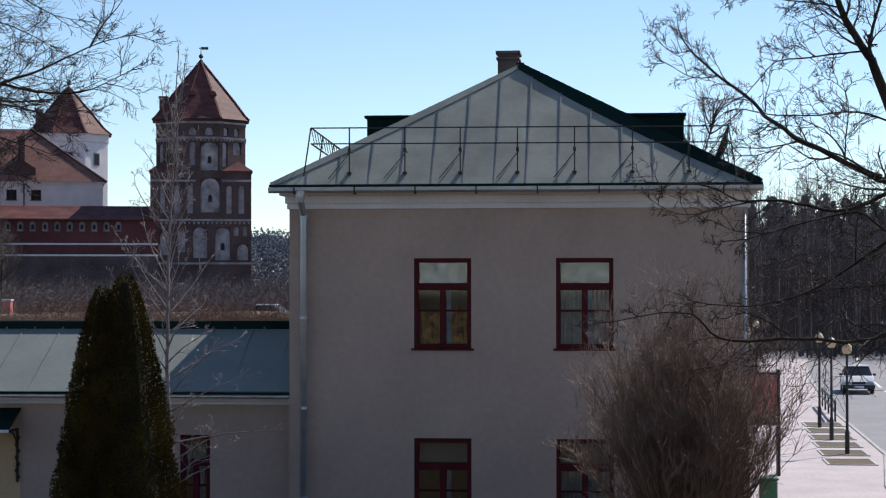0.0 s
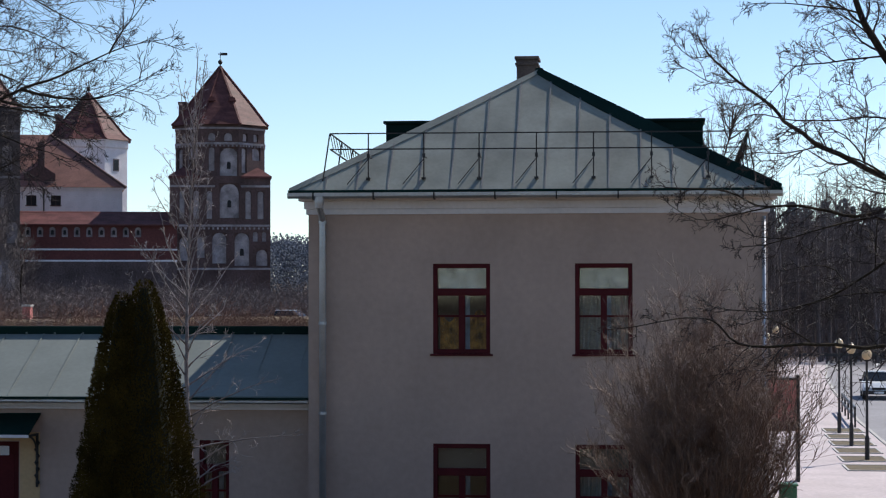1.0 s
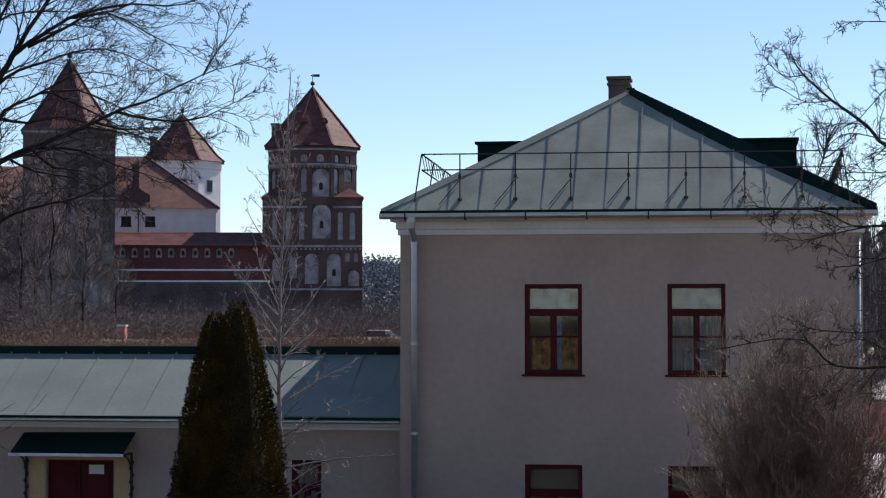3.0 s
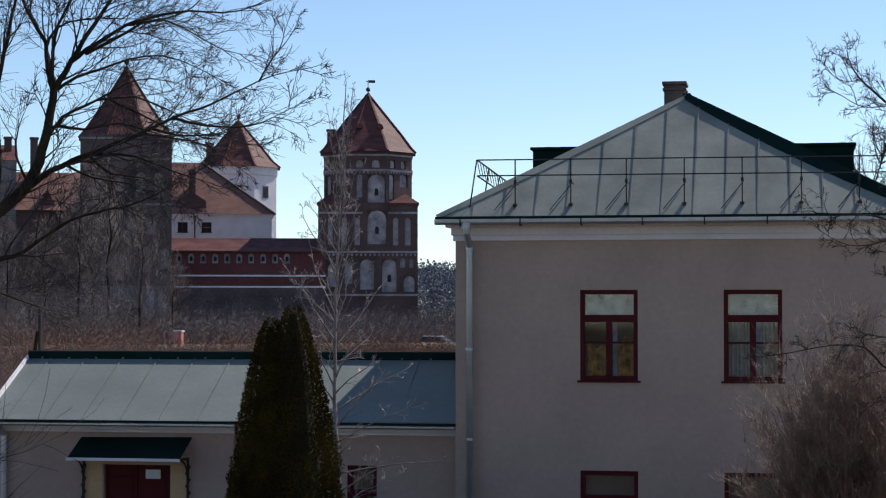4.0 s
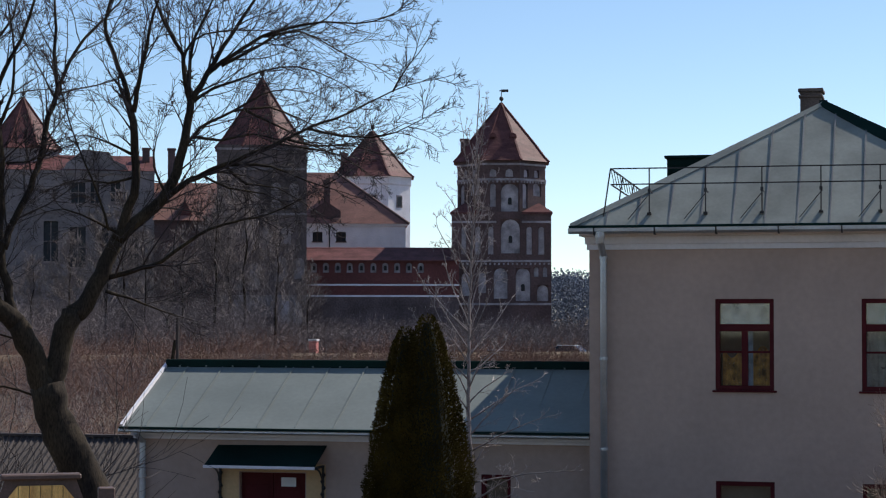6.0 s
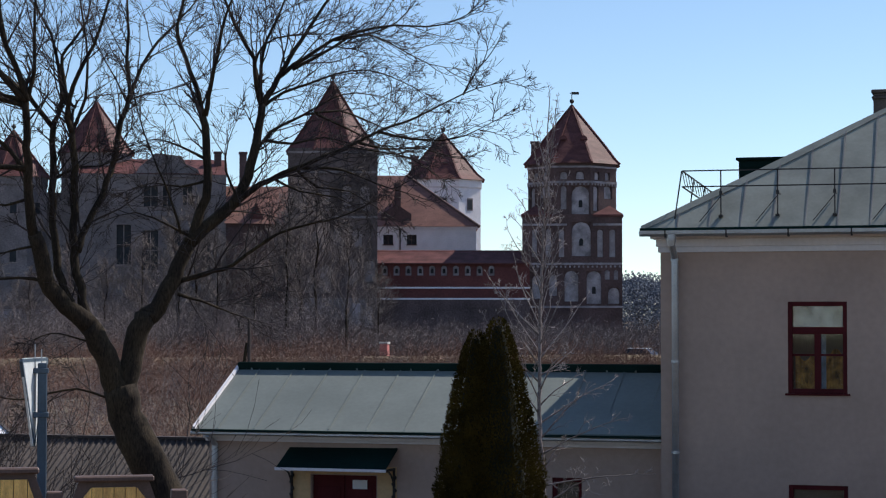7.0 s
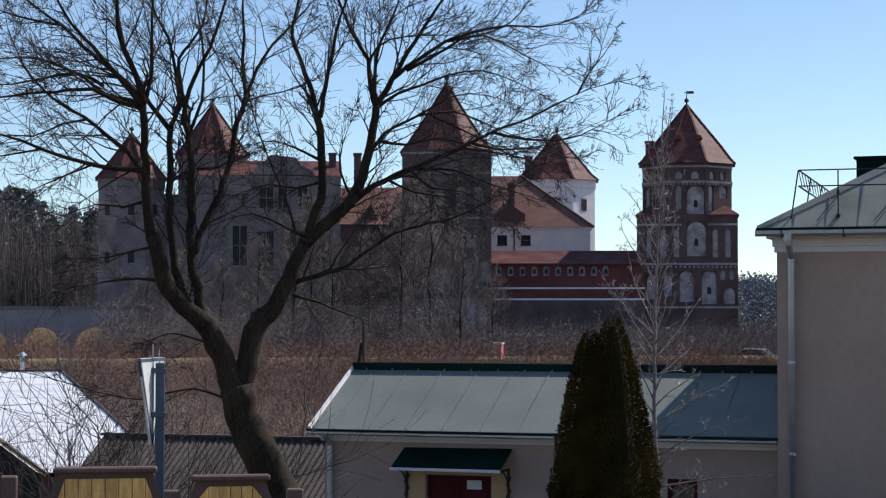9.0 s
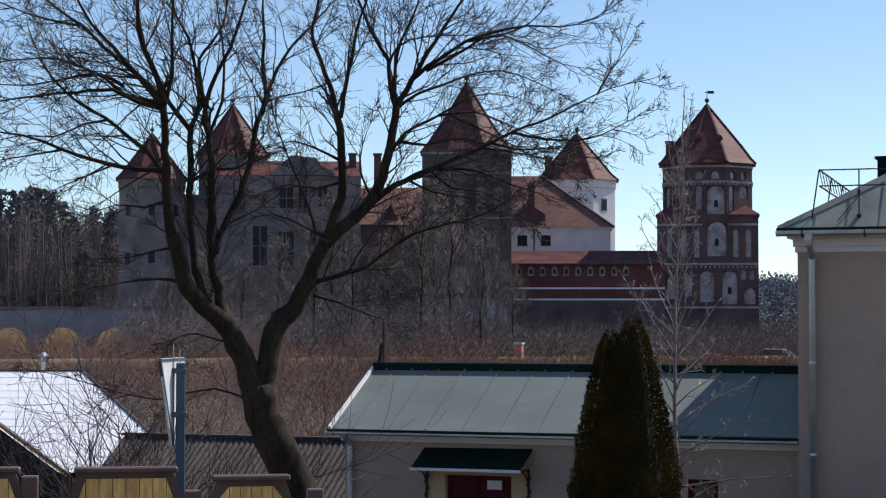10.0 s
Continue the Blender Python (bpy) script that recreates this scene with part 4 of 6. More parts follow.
def make_curtain():
    w = thing("castle_curtain_wall", (-65.7, 218.4, CZ), "red brick curtain wall with small white loopholes under tiles", "wall", rz=16.75, own=True)
    o = -CZ
    part("wall", boxes((-8.6, 11.6, 0.28, 2.6, 8.9 + o, 13.2 + o)), M["castle_red"], w, "red brick parapet wall")
    fm = Matrix.Translation((0, 0.30, o))
    hs = [(-5.76 + 1.39 * i, -5.03 + 1.39 * i, 11.67, 12.86) for i in range(10)]
    face_wall(w, "brick_facing", M["castle_red"], 20.2, 8.9, 13.2, fm @ Matrix.Translation((1.5, 0, 0)), [(a - 1.5, b - 1.5, c, d) for a, b, c, d in hs])
    for q in hs:
        niche(w, *q, fm, slit=False)
        cx = (q[0] + q[1]) / 2
        bm = bmesh.new()
        prism(bm, arch(cx - 0.16, cx + 0.16, 11.95, 12.5), -0.13, -0.081)
        bmesh.ops.transform(bm, matrix=fm, verts=bm.verts)
        part("loophole", bm, M["dark_hole"], w)
    for z in (10.15, 8.85):
        part("string_course", boxes((-7.0, 11.6, -0.08, 0.02, z + o, z + 0.2 + o)), M["castle_white"], w, "pale string course")
    part("stone_foot", boxes((-8.8, 11.6, -0.02, 2.6, 0, 8.85 + o)), M["castle_stone"], w, "dark field-stone lower wall")
    part("corner_pier", boxes((-8.9, -7.2, -0.6, 2.6, 0, 14.0 + o)), M["castle_red"], w, "red brick pier")
    bm = bmesh.new()
    slab(bm, [(-9.1, -0.5, 13.15 + o), (11.6, -0.5, 13.15 + o), (11.6, 3.0, 14.75 + o), (-9.1, 3.0, 14.75 + o)], 0.15)
    part("roof", bm, M["tile"], w, "red tiled wall-walk roof")
    part("back_wall", boxes((-8.6, 11.6, 2.6, 3.2, 0, 14.6 + o)), M["castle_red"], w)


make_curtain()


def make_palace():
    w = thing("castle_palace", (-102.4, 223.0, CZ), "grey plastered palace range with tall windows and gable", "building", rz=24.7, own=True)
    o = -CZ
    wins = [(-1.99, -0.28, 20.63, 23.19), (2.84, 3.98, 20.87, 23.22), (0.36, 1.42, 20.65, 23.21), (-2.13, -0.2, 12.69, 17.65), (1.78, 3.55, 12.70, 17.67), (-5.33, -3.55, 13.38, 18.34), (5.2, 6.3, 12.7, 17.0)]
    face_wall(w, "wall", M["castle_grey"], 18.0, 4.0, 24.7, Matrix.Translation((-0.8, 0.4, o)), [(a + 0.8, b + 0.8, c, d) for a, b, c, d in wins], 0.4)
    part("core", boxes((-9.8, 8.2, 0.6, 11.0, 0, 24.7 + o)), M["dark_hole"], w)
    for a, b, c, d in wins:
        p = part("window", boxes((a, b, 0.35, 0.40, c + o, d + o)), M["dark_pane"], w, "tall dark window")
        part("window_frame", boxes((a - 0.2, a, -0.12, 0.35, c - 0.1 + o, d + 0.15 + o), (b, b + 0.2, -0.12, 0.35, c - 0.1 + o, d + 0.15 + o), (a, b, -0.12, 0.1, d + o, d + 0.2 + o), (a - 0.3, b + 0.3, -0.15, 0.1, c - 0.25 + o, c + o)), M["gate_niche"], p)
        part("window_bar", boxes(((a + b) / 2 - 0.06, (a + b) / 2 + 0.06, 0.28, 0.349, c + o, d + o), (a, b, 0.29, 0.345, (c + d) / 2 - 0.06 + o, (c + d) / 2 + 0.06 + o)), M["gate_niche"], p)
    for z in (19.4, 24.3, 11.5):
        part("string_course", boxes((-9.85, 8.25, -0.2, -0.001, z + o, z + 0.35 + o)), M["castle_grey"], w)
    bm = bmesh.new()
    prism(bm, [(-3.0, 24.7 + o), (5.0, 24.7 + o), (4.6, 25.4 + o), (3.2, 26.0 + o), (2.6, 27.0 + o), (-0.6, 27.3 + o), (-1.6, 26.4 + o), (-2.6, 25.6 + o)], 0.0, 1.0)
    part("gable", bm, M["castle_grey"], w, "curved gable")
    bm = solid(bmesh.new(), [(-10, -0.3, 24.7 + o), (8.4, -0.3, 24.7 + o), (8.4, 11.2, 24.7 + o), (-10, 11.2, 24.7 + o), (-10, 5.4, 27.0 + o), (8.4, 5.4, 27.0 + o)], [(0, 1, 5, 4), (1, 2, 5), (2, 3, 4, 5), (3, 0, 4), (0, 3, 2, 1)])
    part("roof", bm, M["tile"], w, "red tiled roof")
    for x in (6.8, 10.0):
        part("chimney", boxes((x, x + 0.9, 3.0, 3.9, 23.0 + o, 27.6 + o), (x - 0.1, x + 1.0, 2.9, 4.0, 27.6 + o, 27.9 + o), bevel=0.04), M["castle_brick"], w)
    # lower range to the gate tower
    part("lower_wall", boxes((8.2, 22.0, 0.2, 9.0, 0, 18.6 + o)), M["castle_brick"], w, "dark brick lower range")
    bm = solid(bmesh.new(), [(8.0, -0.3, 18.6 + o), (22.2, -0.3, 18.6 + o), (22.2, 9.2, 18.6 + o), (8.0, 9.2, 18.6 + o), (8.0, 4.5, 23.6 + o), (22.2, 4.5, 23.6 + o)], [(0, 1, 5, 4), (1, 2, 5), (2, 3, 4, 5), (3, 0, 4), (0, 3, 2, 1)])
    part("roof", bm, M["tile_orange"], w, "sunlit orange tiled roof")
    for x in (11.0, 15.5):
        bm = bmesh.new()
        prism(bm, [(x, 19.2 + o), (x + 2.0, 19.2 + o), (x + 1.0, 21.2 + o)], 0.3, 3.0)
        part("dormer", bm, M["tile"], w)
    # link wall past the corner towers
    part("link_wall", boxes((-22.0, -9.8, 4.0, 6.0, 0, 22.5 + o)), M["castle_grey"], w)


make_palace()


def make_arcade():
    w = thing("arched_bridge", (-100.5, 172.5, 2.0), "grey-blue rendered bridge wall with round arches", "bridge", rz=30.0, own=True)
    bm = bmesh.new()
    xs = [-14.4 + 5.2 * i for i in range(5)]
    top = 5.2
    pts = [(-19.0, 0.0)]
    for x in xs:
        pts += [(x - 1.8, 0.0)] + [(x - 1.8 * math.cos(math.pi * i / 8), 1.9 + 1.8 * math.sin(math.pi * i / 8)) for i in range(9)] + [(x + 1.8, 0.0)]
    pts += [(9.0, 0.0), (9.0, top + 0.6), (-19.0, top)]
    prism(bm, pts, 0.0, 0.8)
    bm.normal_update()
    bmesh.ops.triangulate(bm, faces=[f for f in bm.faces if len(f.verts) > 4])
    part("arch_wall", bm, mat("blue_grey_render", (0.27, 0.245, 0.27), 0.9, big=0.2, fine=0.15, scale=2.0), w)
    part("parapet", boxes((-19.0, 9.0, -0.1, 0.3, top + 0.3, top + 0.6)), M["castle_grey"], w)


make_arcade()


def make_rampart():
    """A grassed earth bank behind the bridge, uneven along its crest."""
    bm = bmesh.new()
    xs = [-22 + 2 * i for i in range(19)]
    rows = []
    for x in xs:
        h = 6.3 + 0.5 * noise.noise((x * 0.2, 0, 4.0))
        rows.append([bm.verts.new((x, y, z)) for y, z in ((6.0, 0.6), (9.0, h * 0.45), (12.5, h * 0.86), (16.0, h), (30.0, h))])
    for a, b in zip(rows, rows[1:]):
        for i in range(4):
            bm.faces.new((a[i], b[i], b[i + 1], a[i + 1]))
    w = part("grass_rampart", bm, M["straw"], smooth=True)
    w.matrix_world = pose(-100.5, 172.5, 0.0, 0, 0, 30.0)
    tagged(w, "ochre dry grass earth bank behind the bridge", "bank", kind="structure")


make_rampart()

# ---- trees and shrubs ----
class Wood:
    """Gathers tapering round twigs and limbs into one mesh."""

    def __init__(self):
        self.v, self.f = [], []

    def tube(self, pts, radii, sides):
        base = len(self.v)
        n = len(pts)
        for i, (p, r) in enumerate(zip(pts, radii)):
            d = (pts[min(i + 1, n - 1)] - pts[max(i - 1, 0)]).normalized()
            s = d.cross(Vector((0.31, 0.95, 0.05)))
            s.normalize()
            u = s.cross(d)
            for k in range(sides):
                a = 2 * math.pi * k / sides
                q = p + s * (r * math.cos(a)) + u * (r * math.sin(a))
                self.v.append((q.x, q.y, q.z))
        for i in range(n - 1):
            for k in range(sides):
                a, b = base + i * sides + k, base + i * sides + (k + 1) % sides
                self.f.append((a, b, b + sides, a + sides))
        self.f.append(tuple(base + (n - 1) * sides + k for k in range(sides)))
        self.f.append(tuple(base + sides - 1 - k for k in range(sides)))

    def sliver(self, a, b, w):
        """A stem too thin for a round section: a three-sided spike."""
        d = (b - a).normalized()
        s = d.cross(Vector((0.2, 0.9, 0.3))).normalized() * w
        u = s.cross(d).normalized() * w
        i = len(self.v)
        for q in (a - s * 0.6, a + s * 0.6, a + u, b):
            self.v.append((q.x, q.y, q.z))
        self.f += [(i, i + 1, i + 3), (i + 1, i + 2, i + 3), (i + 2, i, i + 3)]


def smooth_line(pts, step):
    """A rounded line through the points."""
    out = []
    n = len(pts)
    for i in range(n - 1):
        p0, p1, p2, p3 = pts[max(i - 1, 0)], pts[i], pts[i + 1], pts[min(i + 2, n - 1)]
        k = max(2, int((p2 - p1).length / step))
        for j in range(k):
            t = j / k
            out.append(0.5 * ((2 * p1) + (p2 - p0) * t + (2 * p0 - 5 * p1 + 4 * p2 - p3) * t * t + (3 * p1 - p0 - 3 * p2 + p3) * t ** 3))
    out.append(pts[-1])
    return out


def rnd_dir(rng):
    while True:
        v = Vector((rng.uniform(-1, 1), rng.uniform(-1, 1), rng.uniform(-1, 1)))
        if 0.1 < v.length < 1:
            return v.normalized()


def sprout(wood, rng, p, d, length, r, level, up=0.12, crook=0.22, kids=5, rmin=0.0022):
    """A twig that wanders, tapers and bears smaller twigs."""
    n = 5 if level > 0 else 3
    pts, q = [p], p
    for i in range(n):
        d = (d + rnd_dir(rng) * crook + Vector((0, 0, up))).normalized()
        q = q + d * (length / n)
        pts.append(q)
    radii = [max(rmin * 0.7, r * (1 - 0.78 * i / n)) for i in range(n + 1)]
    wood.tube(pts, radii, 4 if level > 1 else 3)
    if level > 0:
        for c in range(kids):
            t = rng.uniform(0.18, 0.98)
            k = min(n - 1, int(t * n))
            at = pts[k].lerp(pts[k + 1], t * n - k)
            ax = (pts[k + 1] - pts[k]).normalized()
            side = rnd_dir(rng)
            side = (side - ax * side.dot(ax)).normalized()
            a = rng.uniform(0.45, 1.0)
            sprout(wood, rng, at, ax * math.cos(a) + side * math.sin(a), length * rng.uniform(0.35, 0.62), max(rmin, r * 0.5), level - 1, up, crook, kids, rmin)


class BareTree:
    """A bare tree: limbs laid out in its own upright plane with a drift in depth, twigs grown on them."""

    def __init__(self, name, at, rz, label, seed):
        self.thing = thing(name, at, label, "tree", rz=rz, own=True)
        self.rng = random.Random(seed)
        self.wood, self.twigs, self.lines = Wood(), Wood(), []

    def limb(self, r0, r1, drift, *line):
        """A limb from the point of the tree nearest to its first place, tapering from r0 to r1."""
        rng = self.rng
        start, best, run, pts = 0.0, 9.0, 0.0, []
        for done, _, _ in self.lines:
            for q in done:
                e = math.hypot(q.x - line[0][0], q.z - line[0][1])
                if e < best:
                    best, start = e, q.y
        for i, (x, z) in enumerate(line):
            if i:
                run += math.hypot(x - line[i - 1][0], z - line[i - 1][1])
            pts.append(Vector((x, start + drift * run, z)))
        full = smooth_line(pts, 0.12 if r0 > 0.03 else 0.16)
        m = len(full)
        full = [full[0]] + [q + rnd_dir(rng) * min(0.022, 0.35 * (r0 + (r1 - r0) * i / m)) for i, q in enumerate(full[1:], 1)]
        radii = [r0 + (r1 - r0) * (i / (m - 1)) ** 0.75 for i in range(m)]
        if r0 > 0.1:
            radii = [r * (1 + 0.12 * noise.noise((i * 0.5, run, 0.0))) for i, r in enumerate(radii)]
        self.wood.tube(full, radii, 14 if r0 > 0.1 else 6)
        self.lines.append((full, radii, r0))

    def grow(self, bark, twig, every, length, level, kids, up, crook, rmin, min_bear, flat=0.55, spread=(0.35, 0.9)):
        rng = self.rng
        for full, radii, r0 in self.lines:
            m = len(full)
            size = length * min(1.0, max(0.35, r0 / 0.03)) ** 0.5
            acc = rng.uniform(0, every)
            for i in range(1, m):
                seg = full[i] - full[i - 1]
                acc += seg.length
                r = radii[i]
                while acc > every:
                    acc -= every
                    if r > min_bear or (r > min_bear * 0.6 and rng.random() < 0.5):
                        continue
                    ax = seg.normalized()
                    side = rnd_dir(rng)
                    side.y *= flat
                    side = (side - ax * side.dot(ax)).normalized()
                    a = rng.uniform(*spread)
                    ln = size * rng.uniform(0.45, 1.15) * (0.28 + 0.72 * (1 - i / m))
                    sprout(self.twigs, rng, full[i], ax * math.cos(a) + side * math.sin(a), ln, max(rmin * 1.7, min(0.42 * r, 0.013)), level, up, crook, kids, rmin)
            if radii[-1] < 0.06:
                sprout(self.twigs, rng, full[-1], (full[-1] - full[-2]).normalized(), size * 0.3, max(rmin * 1.6, radii[-1] * 0.8), level, up, crook, kids, rmin)
        raw("trunk", self.wood.v, self.wood.f, bark, self.thing, smooth=True)
        raw("crown", self.twigs.v, self.twigs.f, twig, self.thing, "bare crown of fine twigs")


oak = BareTree("bare_tree", (-9.79, 20.81, 3.0), 25.2, "large bare tree with dark mossy bark and forked trunk", 11)
oak.limb(0.27, 0.2, 0.0, (0.47, 0.61), (0.26, 1.13), (0.0, 1.66), (-0.16, 2.03), (-0.22, 2.33))
oak.limb(0.155, 0.12, -0.12, (-0.22, 2.26), (-0.36, 2.59), (-0.48, 2.86), (-0.6, 3.09))
oak.limb(0.115, 0.085, -0.2, (-0.58, 3.06), (-0.76, 3.23), (-0.96, 3.39), (-1.09, 3.58), (-1.14, 3.85), (-1.21, 4.11))
oak.limb(0.0663, 0.0413, -0.25, (-1.21, 4.08), (-1.25, 4.38), (-1.28, 4.71), (-1.28, 5.18), (-1.28, 5.61))
oak.limb(0.0428, 0.012, -0.3, (-1.28, 5.58), (-1.37, 5.88), (-1.5, 6.17), (-1.57, 6.51), (-1.53, 6.98), (-1.47, 7.31))
oak.limb(0.0389, 0.01, 0.3, (-1.27, 5.61), (-1.47, 5.81), (-1.73, 6.04), (-1.99, 6.27), (-2.26, 6.53), (-2.55, 6.75), (-2.85, 7.02))
oak.limb(0.035, 0.01, -0.4, (-1.28, 5.58), (-1.57, 5.87), (-1.83, 6.17), (-2.06, 6.42), (-2.19, 6.63), (-2.33, 6.96))
oak.limb(0.0312, 0.006, 0.4, (-1.27, 5.58), (-1.52, 5.65), (-1.76, 5.72), (-1.96, 5.9), (-2.19, 6.02), (-2.52, 6.15), (-2.91, 6.18), (-3.3, 6.15))
oak.limb(0.0312, 0.006, -0.2, (-1.29, 5.53), (-1.54, 5.59), (-1.86, 5.73), (-2.25, 5.69), (-2.71, 5.63), (-3.29, 5.52))
oak.limb(0.0186, 0.005, 0.2, (-2.26, 6.53), (-2.59, 6.59), (-2.91, 6.69), (-3.37, 6.88))
oak.limb(0.0234, 0.005, 0.35, (-1.76, 5.81), (-2.06, 5.96), (-2.45, 5.92), (-2.84, 5.86), (-3.36, 5.89))
oak.limb(0.0327, 0.007, 0.25, (-1.26, 4.78), (-1.46, 5.04), (-1.73, 5.27), (-1.99, 5.47), (-2.25, 5.63), (-2.45, 5.78), (-2.71, 6.09), (-2.91, 6.54))
oak.limb(0.035, 0.006, -0.3, (-1.26, 4.83), (-1.59, 4.86), (-1.92, 4.91), (-2.25, 5.0), (-2.51, 5.09), (-2.84, 5.19), (-3.36, 5.24))
oak.limb(0.0156, 0.004, -0.2, (-2.38, 5.05), (-2.77, 4.97), (-3.22, 4.89))
oak.limb(0.0171, 0.004, 0.3, (-1.96, 5.45), (-2.25, 5.4), (-2.58, 5.27), (-2.97, 5.29), (-3.36, 5.21))
oak.limb(0.0156, 0.004, 0.2, (-1.82, 4.91), (-2.18, 4.77), (-2.57, 4.6))
oak.limb(0.0585, 0.0375, 0.2, (-0.78, 3.25), (-0.91, 3.59), (-0.99, 3.98), (-1.02, 4.38), (-1.03, 4.91), (-1.03, 5.41))
oak.limb(0.035, 0.012, 0.35, (-1.03, 5.39), (-1.19, 5.61), (-1.35, 5.84), (-1.52, 6.21), (-1.63, 6.54), (-1.72, 7.04))
oak.limb(0.0327, 0.01, 0.1, (-1.02, 5.45), (-0.94, 5.71), (-0.97, 6.11), (-1.07, 6.51), (-1.22, 6.78), (-1.34, 7.18))
oak.limb(0.0624, 0.0413, 0.05, (-0.6, 3.09), (-0.69, 3.52), (-0.76, 3.85), (-0.77, 4.38), (-0.77, 4.91), (-0.8, 5.31))
oak.limb(0.0389, 0.012, -0.2, (-0.8, 5.3), (-0.86, 5.5), (-0.83, 5.71), (-0.73, 5.98), (-0.56, 6.31), (-0.39, 6.79), (-0.28, 7.2))
oak.limb(0.0327, 0.01, 0.3, (-0.84, 5.48), (-0.9, 5.91), (-0.93, 6.23), (-0.8, 6.42), (-0.66, 6.67), (-0.6, 7.06))
oak.limb(0.0312, 0.01, -0.1, (-1.27, 5.61), (-1.2, 5.91), (-1.19, 6.24), (-1.2, 6.58), (-1.14, 7.05))
oak.limb(0.0249, 0.008, 0.15, (-0.79, 5.35), (-0.66, 5.72), (-0.64, 6.18), (-0.69, 6.65), (-0.75, 7.05))
oak.limb(0.0468, 0.0338, 0.3, (-0.73, 3.92), (-0.68, 4.12), (-0.57, 4.38), (-0.44, 4.65), (-0.34, 4.98), (-0.29, 5.32), (-0.2, 5.62))
oak.limb(0.035, 0.012, 0.25, (-0.2, 5.61), (-0.14, 5.85), (-0.19, 6.26), (-0.17, 6.59), (-0.19, 7.06))
oak.limb(0.0312, 0.01, 0.4, (-0.18, 5.69), (-0.01, 6.18), (0.19, 6.52), (0.39, 6.75), (0.65, 7.07))
oak.limb(0.0171, 0.005, -0.1, (0.46, 4.15), (0.33, 4.59), (0.18, 4.92), (0.04, 5.29), (-0.07, 5.65), (-0.12, 5.92))
oak.limb(0.145, 0.12, 0.1, (-0.18, 2.33), (-0.09, 2.69), (-0.03, 2.99), (0.06, 3.19))
oak.limb(0.12, 0.085, 0.15, (0.05, 3.16), (0.21, 3.29), (0.33, 3.52), (0.44, 3.79), (0.55, 4.05))
oak.limb(0.0663, 0.045, 0.0, (0.54, 4.04), (0.66, 4.32), (0.74, 4.59), (0.76, 4.92), (0.74, 5.26), (0.72, 5.56))
oak.limb(0.0405, 0.014, 0.2, (0.72, 5.54), (0.63, 5.93), (0.51, 6.26), (0.41, 6.55), (0.47, 6.94), (0.53, 7.27))
oak.limb(0.035, 0.012, -0.2, (0.74, 5.56), (0.8, 5.93), (0.88, 6.27), (0.92, 6.57), (1.07, 7.01))
oak.limb(0.09, 0.046, 0.12, (0.55, 4.04), (0.85, 4.31), (1.09, 4.56), (1.26, 4.86), (1.33, 5.13), (1.39, 5.45), (1.43, 5.72))
oak.limb(0.0428, 0.016, 0.2, (1.43, 5.72), (1.63, 6.08), (1.83, 6.42), (2.01, 6.7), (2.27, 7.1))
oak.limb(0.035, 0.012, -0.2, (1.43, 5.7), (1.35, 5.94), (1.32, 6.27), (1.14, 6.56), (0.99, 6.88), (0.85, 7.21))
oak.limb(0.0281, 0.01, 0.1, (1.41, 5.75), (1.41, 6.21), (1.49, 6.53), (1.63, 6.82), (1.74, 7.16))
oak.limb(0.0359, 0.006, -0.3, (0.41, 3.59), (0.73, 3.67), (1.06, 3.79), (1.33, 3.99), (1.6, 4.15), (1.9, 4.25), (2.27, 4.33), (2.67, 4.52))
oak.limb(0.0428, 0.004, -0.22, (1.07, 4.52), (1.39, 4.75), (1.8, 4.93), (2.4, 5.19), (2.81, 5.39), (3.22, 5.54), (3.59, 5.73), (3.9, 5.87), (4.24, 5.95))
oak.limb(0.0264, 0.005, 0.3, (1.33, 5.14), (1.53, 5.4), (1.8, 5.56), (2.07, 5.71), (2.3, 5.86), (2.61, 5.94), (2.95, 5.91))
oak.limb(0.0312, 0.004, -0.15, (1.63, 6.08), (1.93, 6.31), (2.27, 6.52), (2.61, 6.64), (3.02, 6.71), (3.43, 6.7), (3.77, 6.78), (4.11, 6.99))
oak.limb(0.0264, 0.005, 0.25, (1.8, 6.18), (2.13, 6.36), (2.47, 6.59), (2.81, 6.69), (3.12, 6.84), (3.36, 7.11))
oak.limb(0.0234, 0.004, 0.15, (1.44, 5.71), (1.7, 5.89), (2.0, 6.01), (2.34, 6.14), (2.74, 6.21), (3.15, 6.09), (3.46, 5.95))
oak.limb(0.0203, 0.005, 0.3, (1.33, 6.21), (1.45, 6.46), (1.8, 6.6), (2.4, 6.65))
oak.limb(0.0171, 0.003, 0.2, (2.3, 6.53), (2.74, 6.62), (3.15, 6.46), (3.49, 6.3), (3.85, 6.26))
oak.limb(0.0186, 0.003, 0.35, (1.96, 5.64), (2.4, 5.71), (2.74, 5.61), (3.15, 5.46), (3.5, 5.4))
oak.limb(0.0125, 0.003, 0.2, (3.75, 5.8), (3.92, 6.09), (4.08, 6.28), (4.19, 6.44))
oak.limb(0.0156, 0.003, -0.3, (2.4, 5.19), (2.78, 5.13), (3.15, 5.04), (3.5, 4.79))
oak.limb(0.0186, 0.003, -0.3, (1.53, 4.83), (1.86, 4.66), (2.27, 4.59), (2.61, 4.4))
oak.limb(0.0234, 0.004, 0.3, (-1.11, 3.58), (-1.39, 3.62), (-1.78, 3.58), (-2.24, 3.5))
oak.limb(0.0203, 0.004, -0.3, (-1.18, 3.98), (-1.39, 3.94), (-1.65, 3.86), (-2.04, 3.83))
